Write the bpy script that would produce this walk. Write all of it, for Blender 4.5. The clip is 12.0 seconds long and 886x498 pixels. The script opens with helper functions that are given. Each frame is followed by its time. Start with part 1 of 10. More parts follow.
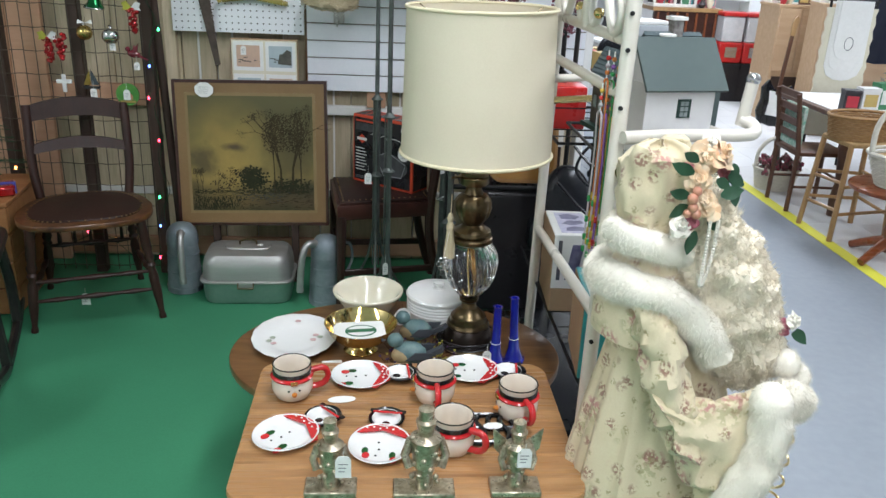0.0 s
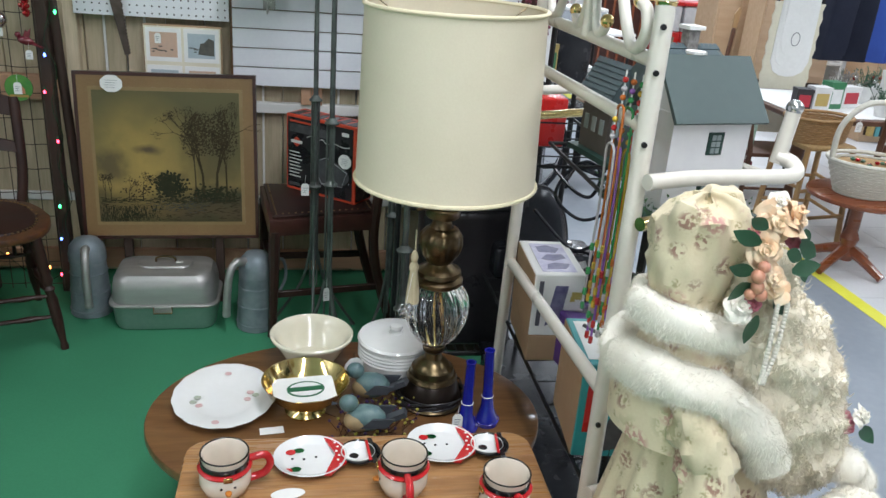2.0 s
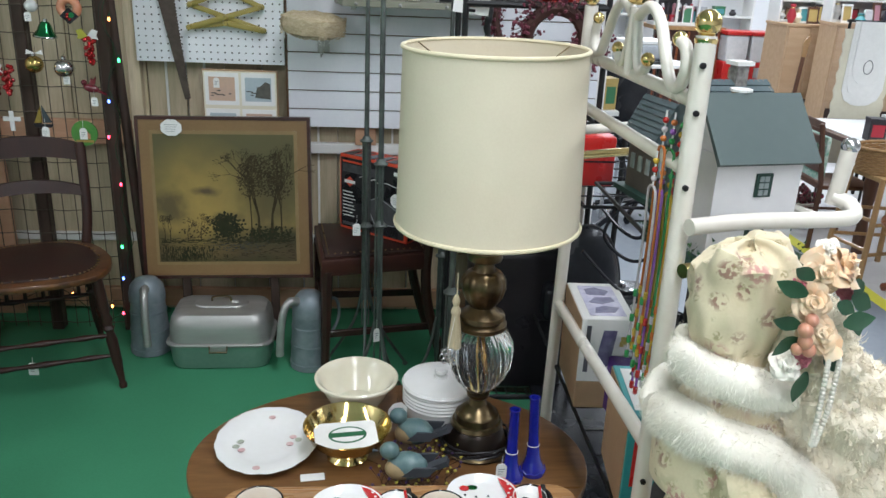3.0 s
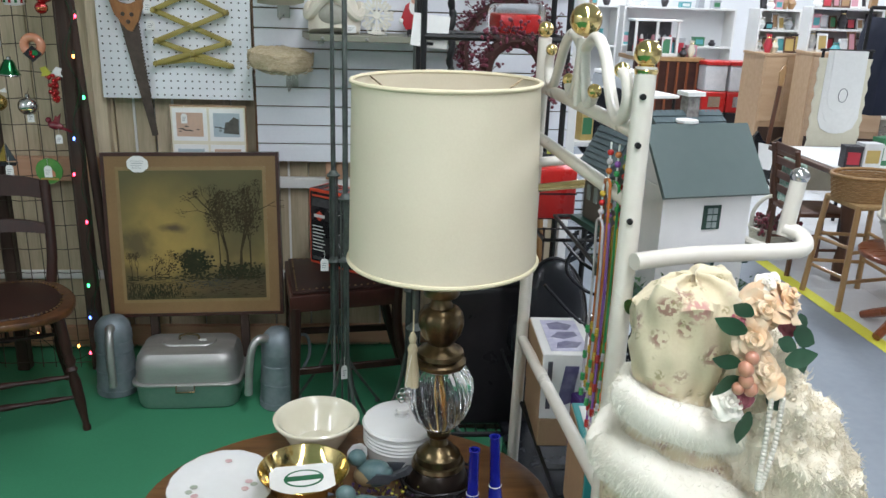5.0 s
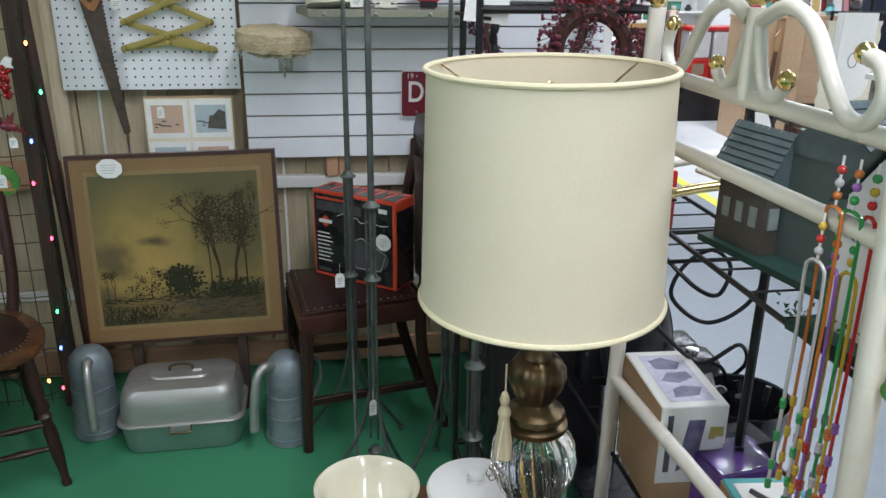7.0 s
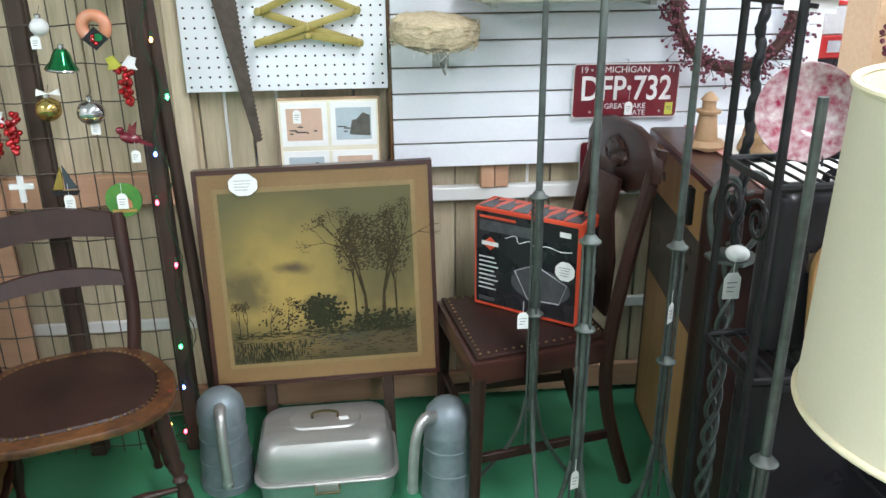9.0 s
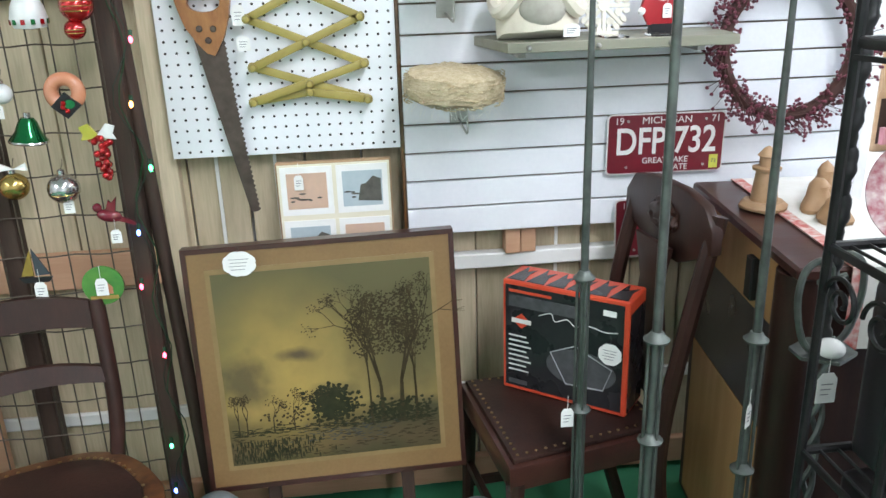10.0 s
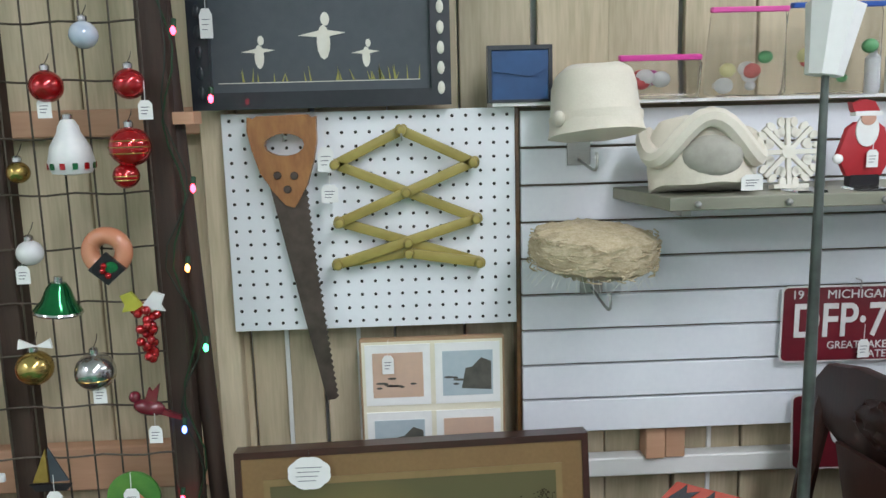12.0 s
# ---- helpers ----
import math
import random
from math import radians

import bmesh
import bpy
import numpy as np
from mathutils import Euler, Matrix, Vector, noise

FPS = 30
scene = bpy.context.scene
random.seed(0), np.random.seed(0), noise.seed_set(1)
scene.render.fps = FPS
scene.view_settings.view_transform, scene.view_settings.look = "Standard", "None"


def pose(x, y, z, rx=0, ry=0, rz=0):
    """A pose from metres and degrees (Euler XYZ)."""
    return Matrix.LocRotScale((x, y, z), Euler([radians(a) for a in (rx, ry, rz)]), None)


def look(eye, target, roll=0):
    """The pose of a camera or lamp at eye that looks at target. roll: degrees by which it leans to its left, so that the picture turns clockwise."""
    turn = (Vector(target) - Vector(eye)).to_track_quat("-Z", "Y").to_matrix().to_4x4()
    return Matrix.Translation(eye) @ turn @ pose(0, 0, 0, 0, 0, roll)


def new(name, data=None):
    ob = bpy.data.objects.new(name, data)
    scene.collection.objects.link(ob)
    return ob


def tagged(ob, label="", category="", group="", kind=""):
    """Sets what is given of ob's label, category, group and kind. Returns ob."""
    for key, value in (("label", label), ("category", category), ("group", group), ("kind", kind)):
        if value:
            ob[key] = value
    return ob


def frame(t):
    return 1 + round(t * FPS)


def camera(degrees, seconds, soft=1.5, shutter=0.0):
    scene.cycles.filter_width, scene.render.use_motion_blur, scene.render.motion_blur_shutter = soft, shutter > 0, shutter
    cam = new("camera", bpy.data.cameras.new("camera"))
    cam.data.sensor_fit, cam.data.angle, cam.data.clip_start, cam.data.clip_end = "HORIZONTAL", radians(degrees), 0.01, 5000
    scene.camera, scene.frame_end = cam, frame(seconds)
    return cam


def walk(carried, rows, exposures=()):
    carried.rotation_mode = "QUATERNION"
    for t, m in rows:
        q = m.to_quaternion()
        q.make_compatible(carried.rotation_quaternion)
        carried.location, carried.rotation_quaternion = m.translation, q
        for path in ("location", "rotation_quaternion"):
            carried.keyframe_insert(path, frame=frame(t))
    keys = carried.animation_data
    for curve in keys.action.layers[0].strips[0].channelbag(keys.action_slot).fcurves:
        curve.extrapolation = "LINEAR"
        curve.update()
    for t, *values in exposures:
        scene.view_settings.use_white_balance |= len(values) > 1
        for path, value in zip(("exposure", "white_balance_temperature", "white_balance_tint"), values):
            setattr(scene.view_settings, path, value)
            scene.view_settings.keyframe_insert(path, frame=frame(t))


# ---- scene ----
cam = camera(57.8, 12.0)
PATH = [
    (0, (0.052, 0.061, 1.406), (0.192, 1.925, 0.693), 2.5),
    (0.5, (0.049, 0.197, 1.403), (0.361, 2.03, 0.665), 3.3),
    (1, (-0.014, 0.314, 1.41), (0.392, 2.129, 0.672), 4.3),
    (1.5, (-0.05, 0.399, 1.407), (0.365, 2.208, 0.663), 4.9),
    (2, (-0.01, 0.424, 1.415), (0.321, 2.248, 0.664), 4.6),
    (2.5, (0.023, 0.441, 1.423), (0.186, 2.301, 0.706), 2.7),
    (4.5, (0.102, 0.48, 1.428), (0.282, 2.365, 0.784), 1.9),
    (5, (0.122, 0.485, 1.426), (0.306, 2.381, 0.817), 1.9),
    (5.5, (0.146, 0.498, 1.423), (0.325, 2.403, 0.84), 1.7),
    (6, (0.114, 0.572, 1.411), (0.297, 2.466, 0.796), 1.4),
    (6.5, (0.035, 0.742, 1.406), (0.303, 2.598, 0.71), 0.4),
    (7, (-0.059, 0.883, 1.408), (0.23, 2.745, 0.736), 0.7),
    (7.5, (-0.062, 1.065, 1.395), (0.185, 2.938, 0.741), 1.7),
    (9.5, (-0.426, 1.44, 1.411), (-0.254, 3.292, 0.676), -1.0),
    (10, (-0.413, 1.616, 1.437), (-0.215, 3.49, 0.769), -1.8),
    (10.5, (-0.394, 1.783, 1.426), (-0.171, 3.699, 0.896), -1.7),
    (11, (-0.447, 1.882, 1.423), (-0.288, 3.819, 0.952), -0.8),
    (11.5, (-0.508, 1.983, 1.429), (-0.306, 3.929, 1.015), -0.7),
    (12, (-0.498, 2.042, 1.422), (-0.427, 4.013, 1.088), -1.5),
]
walk(cam, [(t, look(eye, target, roll)) for t, eye, target, roll in PATH], exposures=[(0, 0.03), (1, -0.08), (2.5, -0.06), (5.5, -0.08), (7.7, -0.04), (9.3, 1.0), (9.7, 0.97), (10.1, 0.72), (10.5, 0.42), (11, 0.42), (11.5, 0.42), (12, 0.22)])

# ---- light: a bright shop hall with fluorescent fixtures ----
world = bpy.data.worlds.new("world")
scene.world = world
world.use_nodes = True
world.node_tree.nodes["Background"].inputs["Color"].default_value = (0.9, 0.95, 1.0, 1)
world.node_tree.nodes["Background"].inputs["Strength"].default_value = 0.02
CEIL = 3.2
# assumed spots out of view; last three only added to brighten hall and booth
LAMPS = [(0.5, 1.0), (0.4, -1.6), (3.4, 2.4), (3.4, 6.4), (6.8, 4.4), (0.6, 6.6), (3.0, 9.2), (6.8, 8.6), (-3.2, 0.0)]
LAMP_WATTS = 59.5


def tube_lamp(x, y):
    data = bpy.data.lights.new("fixture_lamp", "AREA")
    data.shape, data.size, data.size_y = "RECTANGLE", 0.32, 2.3
    hall = x > 2 or y > 4  # lamps beyond the booth are tuned cooler and stronger for a brighter hall
    data.energy, data.color = LAMP_WATTS * (1.2 if hall else 1.0), (0.80, 0.885, 1.0) if hall else (0.85, 0.898, 1.0)
    lamp = new("fixture_lamp", data)
    lamp.matrix_basis = pose(x, y, CEIL - 0.13)
    return lamp


for lx, ly in LAMPS:
    tube_lamp(lx, ly)

# ---- materials ----
def mat(name, c1, c2=None, scale=8.0, rough=0.5, metal=0.0, bump=0.0, stretch=(1, 1, 1), fine=60.0, var=0.0, coat=0.0, sheen=0.0, emit=0.0, fac=0.5):
    """A surface of two colours mixed by noise at two scales, with fine relief."""
    m = bpy.data.materials.new(name)
    m.use_nodes = True
    nt = m.node_tree
    b = nt.nodes["Principled BSDF"]
    if c2 is None:
        c2 = tuple(v * 0.86 for v in c1)
    tc = nt.nodes.new("ShaderNodeTexCoord")
    mp = nt.nodes.new("ShaderNodeMapping")
    mp.inputs["Scale"].default_value = stretch
    nt.links.new(tc.outputs["Object"], mp.inputs["Vector"])
    info = nt.nodes.new("ShaderNodeObjectInfo")
    shift = nt.nodes.new("ShaderNodeVectorMath")
    shift.operation = "ADD"
    nt.links.new(mp.outputs[0], shift.inputs[0])
    mul = nt.nodes.new("ShaderNodeMath")
    mul.operation = "MULTIPLY"
    mul.inputs[1].default_value = 37.0
    nt.links.new(info.outputs["Random"], mul.inputs[0])
    nt.links.new(mul.outputs[0], shift.inputs[1])
    n1 = nt.nodes.new("ShaderNodeTexNoise")
    n1.inputs["Scale"].default_value, n1.inputs["Detail"].default_value = scale, 5.0
    n2 = nt.nodes.new("ShaderNodeTexNoise")
    n2.inputs["Scale"].default_value, n2.inputs["Detail"].default_value = fine, 3.0
    for n in (n1, n2):
        nt.links.new(shift.outputs[0], n.inputs["Vector"])
    add = nt.nodes.new("ShaderNodeMix")
    add.inputs["Factor"].default_value = 0.35
    nt.links.new(n1.outputs["Fac"], add.inputs["A"])
    nt.links.new(n2.outputs["Fac"], add.inputs["B"])
    ramp = nt.nodes.new("ShaderNodeValToRGB")
    ramp.color_ramp.elements[0].position, ramp.color_ramp.elements[1].position = fac - 0.16, fac + 0.16
    ramp.color_ramp.elements[0].color, ramp.color_ramp.elements[1].color = (*c1, 1), (*c2, 1)
    nt.links.new(add.outputs["Result"], ramp.inputs["Fac"])
    col = ramp.outputs["Color"]
    if var:
        hsv = nt.nodes.new("ShaderNodeHueSaturation")
        rng = nt.nodes.new("ShaderNodeMapRange")
        rng.inputs["To Min"].default_value, rng.inputs["To Max"].default_value = 1 - var, 1 + var
        nt.links.new(info.outputs["Random"], rng.inputs["Value"])
        nt.links.new(rng.outputs["Result"], hsv.inputs["Value"])
        nt.links.new(col, hsv.inputs["Color"])
        col = hsv.outputs["Color"]
    nt.links.new(col, b.inputs["Base Color"])
    rr = nt.nodes.new("ShaderNodeMapRange")
    rr.inputs["To Min"].default_value, rr.inputs["To Max"].default_value = max(0.02, rough - 0.1), min(1, rough + 0.1)
    nt.links.new(n1.outputs["Fac"], rr.inputs["Value"])
    nt.links.new(rr.outputs["Result"], b.inputs["Roughness"])
    b.inputs["Metallic"].default_value = metal
    b.inputs["Coat Weight"].default_value = coat
    b.inputs["Specular IOR Level"].default_value = 0.3 if max(c2) < 0.075 else 0.5
    b.inputs["Sheen Weight"].default_value = sheen
    if emit:
        b.inputs["Emission Color"].default_value, b.inputs["Emission Strength"].default_value = (*c1, 1), emit
    if bump:
        bn = nt.nodes.new("ShaderNodeBump")
        bn.inputs["Strength"].default_value, bn.inputs["Distance"].default_value = bump, 0.004
        nt.links.new(add.outputs["Result"], bn.inputs["Height"])
        nt.links.new(bn.outputs["Normal"], b.inputs["Normal"])
    return m


def glass(name, color=(1, 1, 1), rough=0.03, ior=1.45):
    m = bpy.data.materials.new(name)
    m.use_nodes = True
    b = m.node_tree.nodes["Principled BSDF"]
    b.inputs["Base Color"].default_value = (*color, 1)
    b.inputs["Roughness"].default_value = rough
    b.inputs["Transmission Weight"].default_value = 1.0
    b.inputs["IOR"].default_value = ior
    return m


GRAIN = (1, 1, 0.12)
M_GREEN = mat("green_carpet", (0.034, 0.20, 0.098), (0.044, 0.245, 0.12), 3, 0.75, bump=0.25, fine=180)
M_GREY = mat("grey_painted_floor", (0.21, 0.235, 0.265), (0.26, 0.285, 0.315), 2, 0.42, bump=0.05, fine=30)
M_WTILE = mat("white_floor_tile", (0.62, 0.62, 0.62), (0.70, 0.70, 0.71), 3, 0.35, var=0.04)
M_YELLOW = mat("yellow_floor_tape", (0.72, 0.68, 0.05), (0.78, 0.74, 0.10), 12, 0.5)
M_PINE = mat("treated_pine_plank", (0.60, 0.50, 0.35), (0.40, 0.335, 0.215), 5, 0.65, bump=0.2, stretch=(6, 6, 0.5), fine=30, var=0.16)
M_PINE2 = mat("pink_pine_rail", (0.56, 0.33, 0.21), (0.48, 0.27, 0.16), 5, 0.65, bump=0.2, stretch=(0.5, 6, 6), fine=30, var=0.1)
M_WPAINT = mat("white_paint", (0.80, 0.79, 0.76), (0.74, 0.73, 0.70), 6, 0.5, bump=0.05)
M_SLAT = mat("white_slatwall", (0.78, 0.79, 0.82), (0.72, 0.73, 0.77), 4, 0.35, fine=90)
M_GROOVE = mat("slatwall_groove", (0.20, 0.16, 0.11), None, 20, 0.8)
M_PEG = mat("white_pegboard", (0.82, 0.83, 0.85), (0.77, 0.78, 0.80), 6, 0.4, fine=120)
M_HOLE = mat("peg_hole", (0.04, 0.035, 0.03), None, 20, 0.9)
M_DARKWOOD = mat("dark_stained_wood", (0.022, 0.010, 0.008), (0.042, 0.017, 0.012), 7, 0.42, bump=0.12, stretch=(4, 4, 0.6), fine=40, coat=0.1)
M_POST = mat("dark_brown_post", (0.035, 0.022, 0.017), (0.06, 0.036, 0.026), 7, 0.55, bump=0.15, stretch=(5, 5, 0.5))
M_LEATHER = mat("dark_brown_leather", (0.016, 0.008, 0.007), (0.042, 0.018, 0.013), 9, 0.42, bump=0.3, fine=140)
M_MAHOG = mat("mahogany", (0.034, 0.013, 0.010), (0.06, 0.021, 0.015), 6, 0.34, bump=0.08, stretch=(0.6, 4, 4), coat=0.3)
M_OAK = mat("oak_veneer", (0.20, 0.098, 0.036), (0.12, 0.052, 0.018), 6, 0.32, bump=0.06, stretch=(1.2, 9, 9), fine=22, coat=0.35)
M_TRAY = mat("laminate_wood", (0.50, 0.27, 0.115), (0.25, 0.115, 0.042), 5, 0.28, bump=0.03, stretch=(0.8, 14, 14), fine=16, coat=0.35)
M_CREAMENAMEL = mat("cream_enamel", (0.74, 0.70, 0.62), (0.68, 0.63, 0.54), 9, 0.3, bump=0.04, coat=0.2)
M_BRASS = mat("polished_brass", (0.80, 0.64, 0.30), (0.68, 0.50, 0.20), 6, 0.12, metal=1.0)
M_AGEDBRASS = mat("aged_brass", (0.20, 0.145, 0.075), (0.07, 0.05, 0.03), 22, 0.32, metal=1.0, bump=0.2)
M_BLACKMETAL = mat("black_wrought_iron", (0.016, 0.016, 0.017), (0.03, 0.03, 0.03), 20, 0.45, metal=0.4, bump=0.15)
M_IRON = mat("verdigris_iron", (0.075, 0.080, 0.075), (0.14, 0.16, 0.145), 18, 0.5, metal=0.6, bump=0.25)
M_GALV = mat("galvanised_steel", (0.17, 0.205, 0.225), (0.26, 0.295, 0.315), 16, 0.5, metal=0.4, bump=0.12, fine=50)
M_ALU = mat("aluminium", (0.46, 0.45, 0.43), (0.36, 0.35, 0.33), 5, 0.42, metal=0.7, bump=0.05, fine=120, stretch=(1, 6, 6))
M_ALUGREEN = mat("green_tinted_pan", (0.24, 0.36, 0.31), (0.32, 0.43, 0.38), 4, 0.35, metal=0.7, bump=0.05)
M_SHADE = mat("cream_linen_shade", (0.76, 0.68, 0.52), (0.71, 0.63, 0.47), 4, 0.8, bump=0.15, fine=220, stretch=(1, 1, 1))
M_WHITECHINA = mat("white_china", (0.80, 0.79, 0.77), (0.76, 0.75, 0.72), 8, 0.14, coat=0.5)
M_CREAMCHINA = mat("cream_china", (0.80, 0.75, 0.60), (0.76, 0.70, 0.54), 8, 0.16, coat=0.5)
M_BLUEGLASS = mat("cobalt_glass", (0.008, 0.012, 0.20), (0.012, 0.018, 0.30), 6, 0.06, coat=1.0)
M_GLASS = glass("clear_glass")
M_PAPER = mat("white_card", (0.82, 0.81, 0.78), (0.78, 0.77, 0.74), 30, 0.7)
M_INK = mat("ink", (0.10, 0.10, 0.12), None, 20, 0.7)
M_CARD = mat("brown_cardboard", (0.40, 0.26, 0.15), (0.35, 0.22, 0.125), 6, 0.8, bump=0.05)
M_BLACK = mat("black_print", (0.014, 0.013, 0.015), (0.024, 0.022, 0.024), 8, 0.3)
M_PLASTIC = mat("black_plastic", (0.012, 0.013, 0.016), (0.02, 0.021, 0.025), 10, 0.25)
M_REDPAINT = mat("red_paint", (0.50, 0.020, 0.018), (0.42, 0.012, 0.012), 10, 0.3)
M_HALLWALL = mat("hall_wall", (0.80, 0.80, 0.80), (0.75, 0.75, 0.76), 1.5, 0.6)
M_CEIL = mat("ceiling_white", (0.78, 0.78, 0.77), (0.72, 0.72, 0.71), 2, 0.8)
M_PALEWOOD = mat("pale_maple_laminate", (0.55, 0.38, 0.24), (0.48, 0.32, 0.19), 4, 0.45, stretch=(1, 6, 6))


# ---- shapes ----
def box(bm, x0, x1, y0, y1, z0, z1, bevel=0.0, seg=1):
    vs = [bm.verts.new(p) for p in ((x0, y0, z0), (x1, y0, z0), (x1, y1, z0), (x0, y1, z0), (x0, y0, z1), (x1, y0, z1), (x1, y1, z1), (x0, y1, z1))]
    fs = [bm.faces.new([vs[i] for i in f]) for f in ((3, 2, 1, 0), (4, 5, 6, 7), (0, 1, 5, 4), (1, 2, 6, 5), (2, 3, 7, 6), (3, 0, 4, 7))]
    if bevel:
        edges = list({e for f in fs for e in f.edges})
        bmesh.ops.bevel(bm, geom=edges, offset=bevel, segments=seg, affect="EDGES", profile=0.5)
    return bm


def B(*a, **k):
    return box(bmesh.new(), *a, **k)


def lathe(bm, profile, n=32, c=(0, 0, 0), axis="z", squash=(1, 1), caps=True):
    """A turned body from pairs of radius and height."""
    rings = []
    for r, h in profile:
        ring = []
        for i in range(n):
            a = 2 * math.pi * i / n
            u, v = r * math.cos(a) * squash[0], r * math.sin(a) * squash[1]
            p = {"z": (u, v, h), "y": (u, h, -v), "x": (h, u, v)}[axis]
            ring.append(bm.verts.new((c[0] + p[0], c[1] + p[1], c[2] + p[2])))
        rings.append(ring)
    for a, b in zip(rings, rings[1:]):
        for i in range(n):
            j = (i + 1) % n
            bm.faces.new((a[i], a[j], b[j], b[i]))
    caps = caps and profile[0] != profile[-1]
    if caps and profile[0][0] > 1e-5:
        bm.faces.new(list(reversed(rings[0])))
    if caps and profile[-1][0] > 1e-5:
        bm.faces.new(rings[-1])
    bmesh.ops.remove_doubles(bm, verts=[v for ring in (rings[0], rings[-1]) for v in ring], dist=1e-6)
    return bm


def L(profile, n=32, **k):
    return lathe(bmesh.new(), profile, n, **k)


def tube(bm, pts, r, n=8, closed=False):
    """A rod along a line of points; r is one radius or one for each point."""
    pts = [Vector(p) for p in pts]
    rs = list(r) if isinstance(r, (list, tuple)) else [r] * len(pts)
    rings, side = [], None
    for i, p in enumerate(pts):
        a = pts[i - 1] if (i or closed) else p
        b = pts[(i + 1) % len(pts)] if (i + 1 < len(pts) or closed) else p
        d = (b - a).normalized()
        if side is None:
            side = d.orthogonal().normalized()
        side = (side - d * side.dot(d))
        side = side.normalized() if side.length > 1e-6 else d.orthogonal().normalized()
        up = d.cross(side)
        rings.append([bm.verts.new(p + rs[i] * (math.cos(t) * side + math.sin(t) * up)) for t in [2 * math.pi * k / n for k in range(n)]])
    pairs = list(zip(rings, rings[1:])) + ([(rings[-1], rings[0])] if closed else [])
    for a, b in pairs:
        for i in range(n):
            j = (i + 1) % n
            bm.faces.new((a[i], a[j], b[j], b[i]))
    if not closed:
        bm.faces.new(list(reversed(rings[0])))
        bm.faces.new(rings[-1])
    return bm


def T(pts, r, n=8, **k):
    return tube(bmesh.new(), pts, r, n, **k)


def prism(bm, poly, d0, d1, axis="y", bevel=0.0):
    """A flat outline drawn out from d0 to d1 along an axis."""
    def at(u, v, d):
        return {"y": (u, d, v), "x": (d, u, v), "z": (u, v, d)}[axis]
    a = [bm.verts.new(at(u, v, d0)) for u, v in poly]
    b = [bm.verts.new(at(u, v, d1)) for u, v in poly]
    fs = [bm.faces.new(a), bm.faces.new(list(reversed(b)))]
    for i in range(len(poly)):
        j = (i + 1) % len(poly)
        fs.append(bm.faces.new((a[j], a[i], b[i], b[j])))
    bmesh.ops.recalc_face_normals(bm, faces=fs)
    if bevel:
        edges = list({e for f in fs[:2] for e in f.edges})
        bmesh.ops.bevel(bm, geom=edges, offset=bevel, segments=2, affect="EDGES", profile=0.5)
    return bm


def P(poly, d0, d1, axis="y", **k):
    return prism(bmesh.new(), poly, d0, d1, axis, **k)


def ball(bm, c, r, s=(1, 1, 1), u=16, v=10, rot=None):
    m = Matrix.Translation(c) @ (rot.to_4x4() if rot else Matrix.Identity(4)) @ Matrix.Diagonal((r * s[0], r * s[1], r * s[2], 1))
    bmesh.ops.create_uvsphere(bm, u_segments=u, v_segments=v, radius=1, matrix=m)
    return bm


def S(c, r, s=(1, 1, 1), u=16, v=10):
    return ball(bmesh.new(), c, r, s, u, v)


def ellipse(rx, ry, n=40, c=(0, 0)):
    return [(c[0] + rx * math.cos(2 * math.pi * i / n), c[1] + ry * math.sin(2 * math.pi * i / n)) for i in range(n)]


def rounded(x0, x1, y0, y1, r, n=5):
    out = []
    for cx, cy, a0 in ((x1 - r, y1 - r, 0), (x0 + r, y1 - r, 90), (x0 + r, y0 + r, 180), (x1 - r, y0 + r, 270)):
        for k in range(n + 1):
            a = radians(a0 + 90 * k / n)
            out.append((cx + r * math.cos(a), cy + r * math.sin(a)))
    return out


def move(bm, m):
    bmesh.ops.transform(bm, matrix=m, verts=bm.verts)
    return bm


def lumps(bm, amount, size, seed=0):
    """Uneven surface: pushes the points along their normals by noise."""
    bm.normal_update()
    for v in bm.verts:
        v.co += v.normal * amount * noise.noise(v.co / size + Vector((seed, seed * 2, 0)))
    return bm


def curve_pts(points, n=8):
    """A smooth line through the points."""
    p = [Vector(q) for q in points]
    out = []
    for i in range(len(p) - 1):
        a, b, c, d = p[max(i - 1, 0)], p[i], p[i + 1], p[min(i + 2, len(p) - 1)]
        for k in range(n):
            t = k / n
            out.append(0.5 * (2 * b + (c - a) * t + (2 * a - 5 * b + 4 * c - d) * t * t + (3 * b - a - 3 * c + d) * t ** 3))
    return out + [p[-1]]


GROUP = [Vector((0, 0, 0))]  # where a group of things stands as a whole


def set_group(x=0.0, y=0.0, z=0.0):
    GROUP[0] = Vector((x, y, z))


def placed(where):
    return Matrix.Translation(GROUP[0]) @ (where if isinstance(where, Matrix) else Matrix.Translation(where))


def thing(name, where, label="", category="", group="", kind=""):
    ob = new(name)
    ob.empty_display_size = 0.05
    ob.matrix_basis = placed(where)
    return tagged(ob, label, category, group, kind)


def mesh_of(name, bm, materials, smooth=True):
    me = bpy.data.meshes.new(name)
    bm.normal_update()
    bm.to_mesh(me)
    bm.free()
    for m in materials if isinstance(materials, (list, tuple)) else [materials]:
        me.materials.append(m)
    if smooth:
        me.polygons.foreach_set("use_smooth", [True] * len(me.polygons))
        me.set_sharp_from_angle(angle=radians(38))
    return me


def part(name, bm, material, parent, label="", smooth=True, at=None):
    ob = new(name, mesh_of(name, bm, material, smooth))
    ob.parent = parent
    if at is not None:
        ob.matrix_basis = at if isinstance(at, Matrix) else Matrix.Translation(at)
    return tagged(ob, label)


def again(ob, parent, at):
    """Another piece on the same mesh."""
    o = new(ob.name.split(".")[0], ob.data)
    o.parent = parent
    o.matrix_basis = at if isinstance(at, Matrix) else Matrix.Translation(at)
    return o


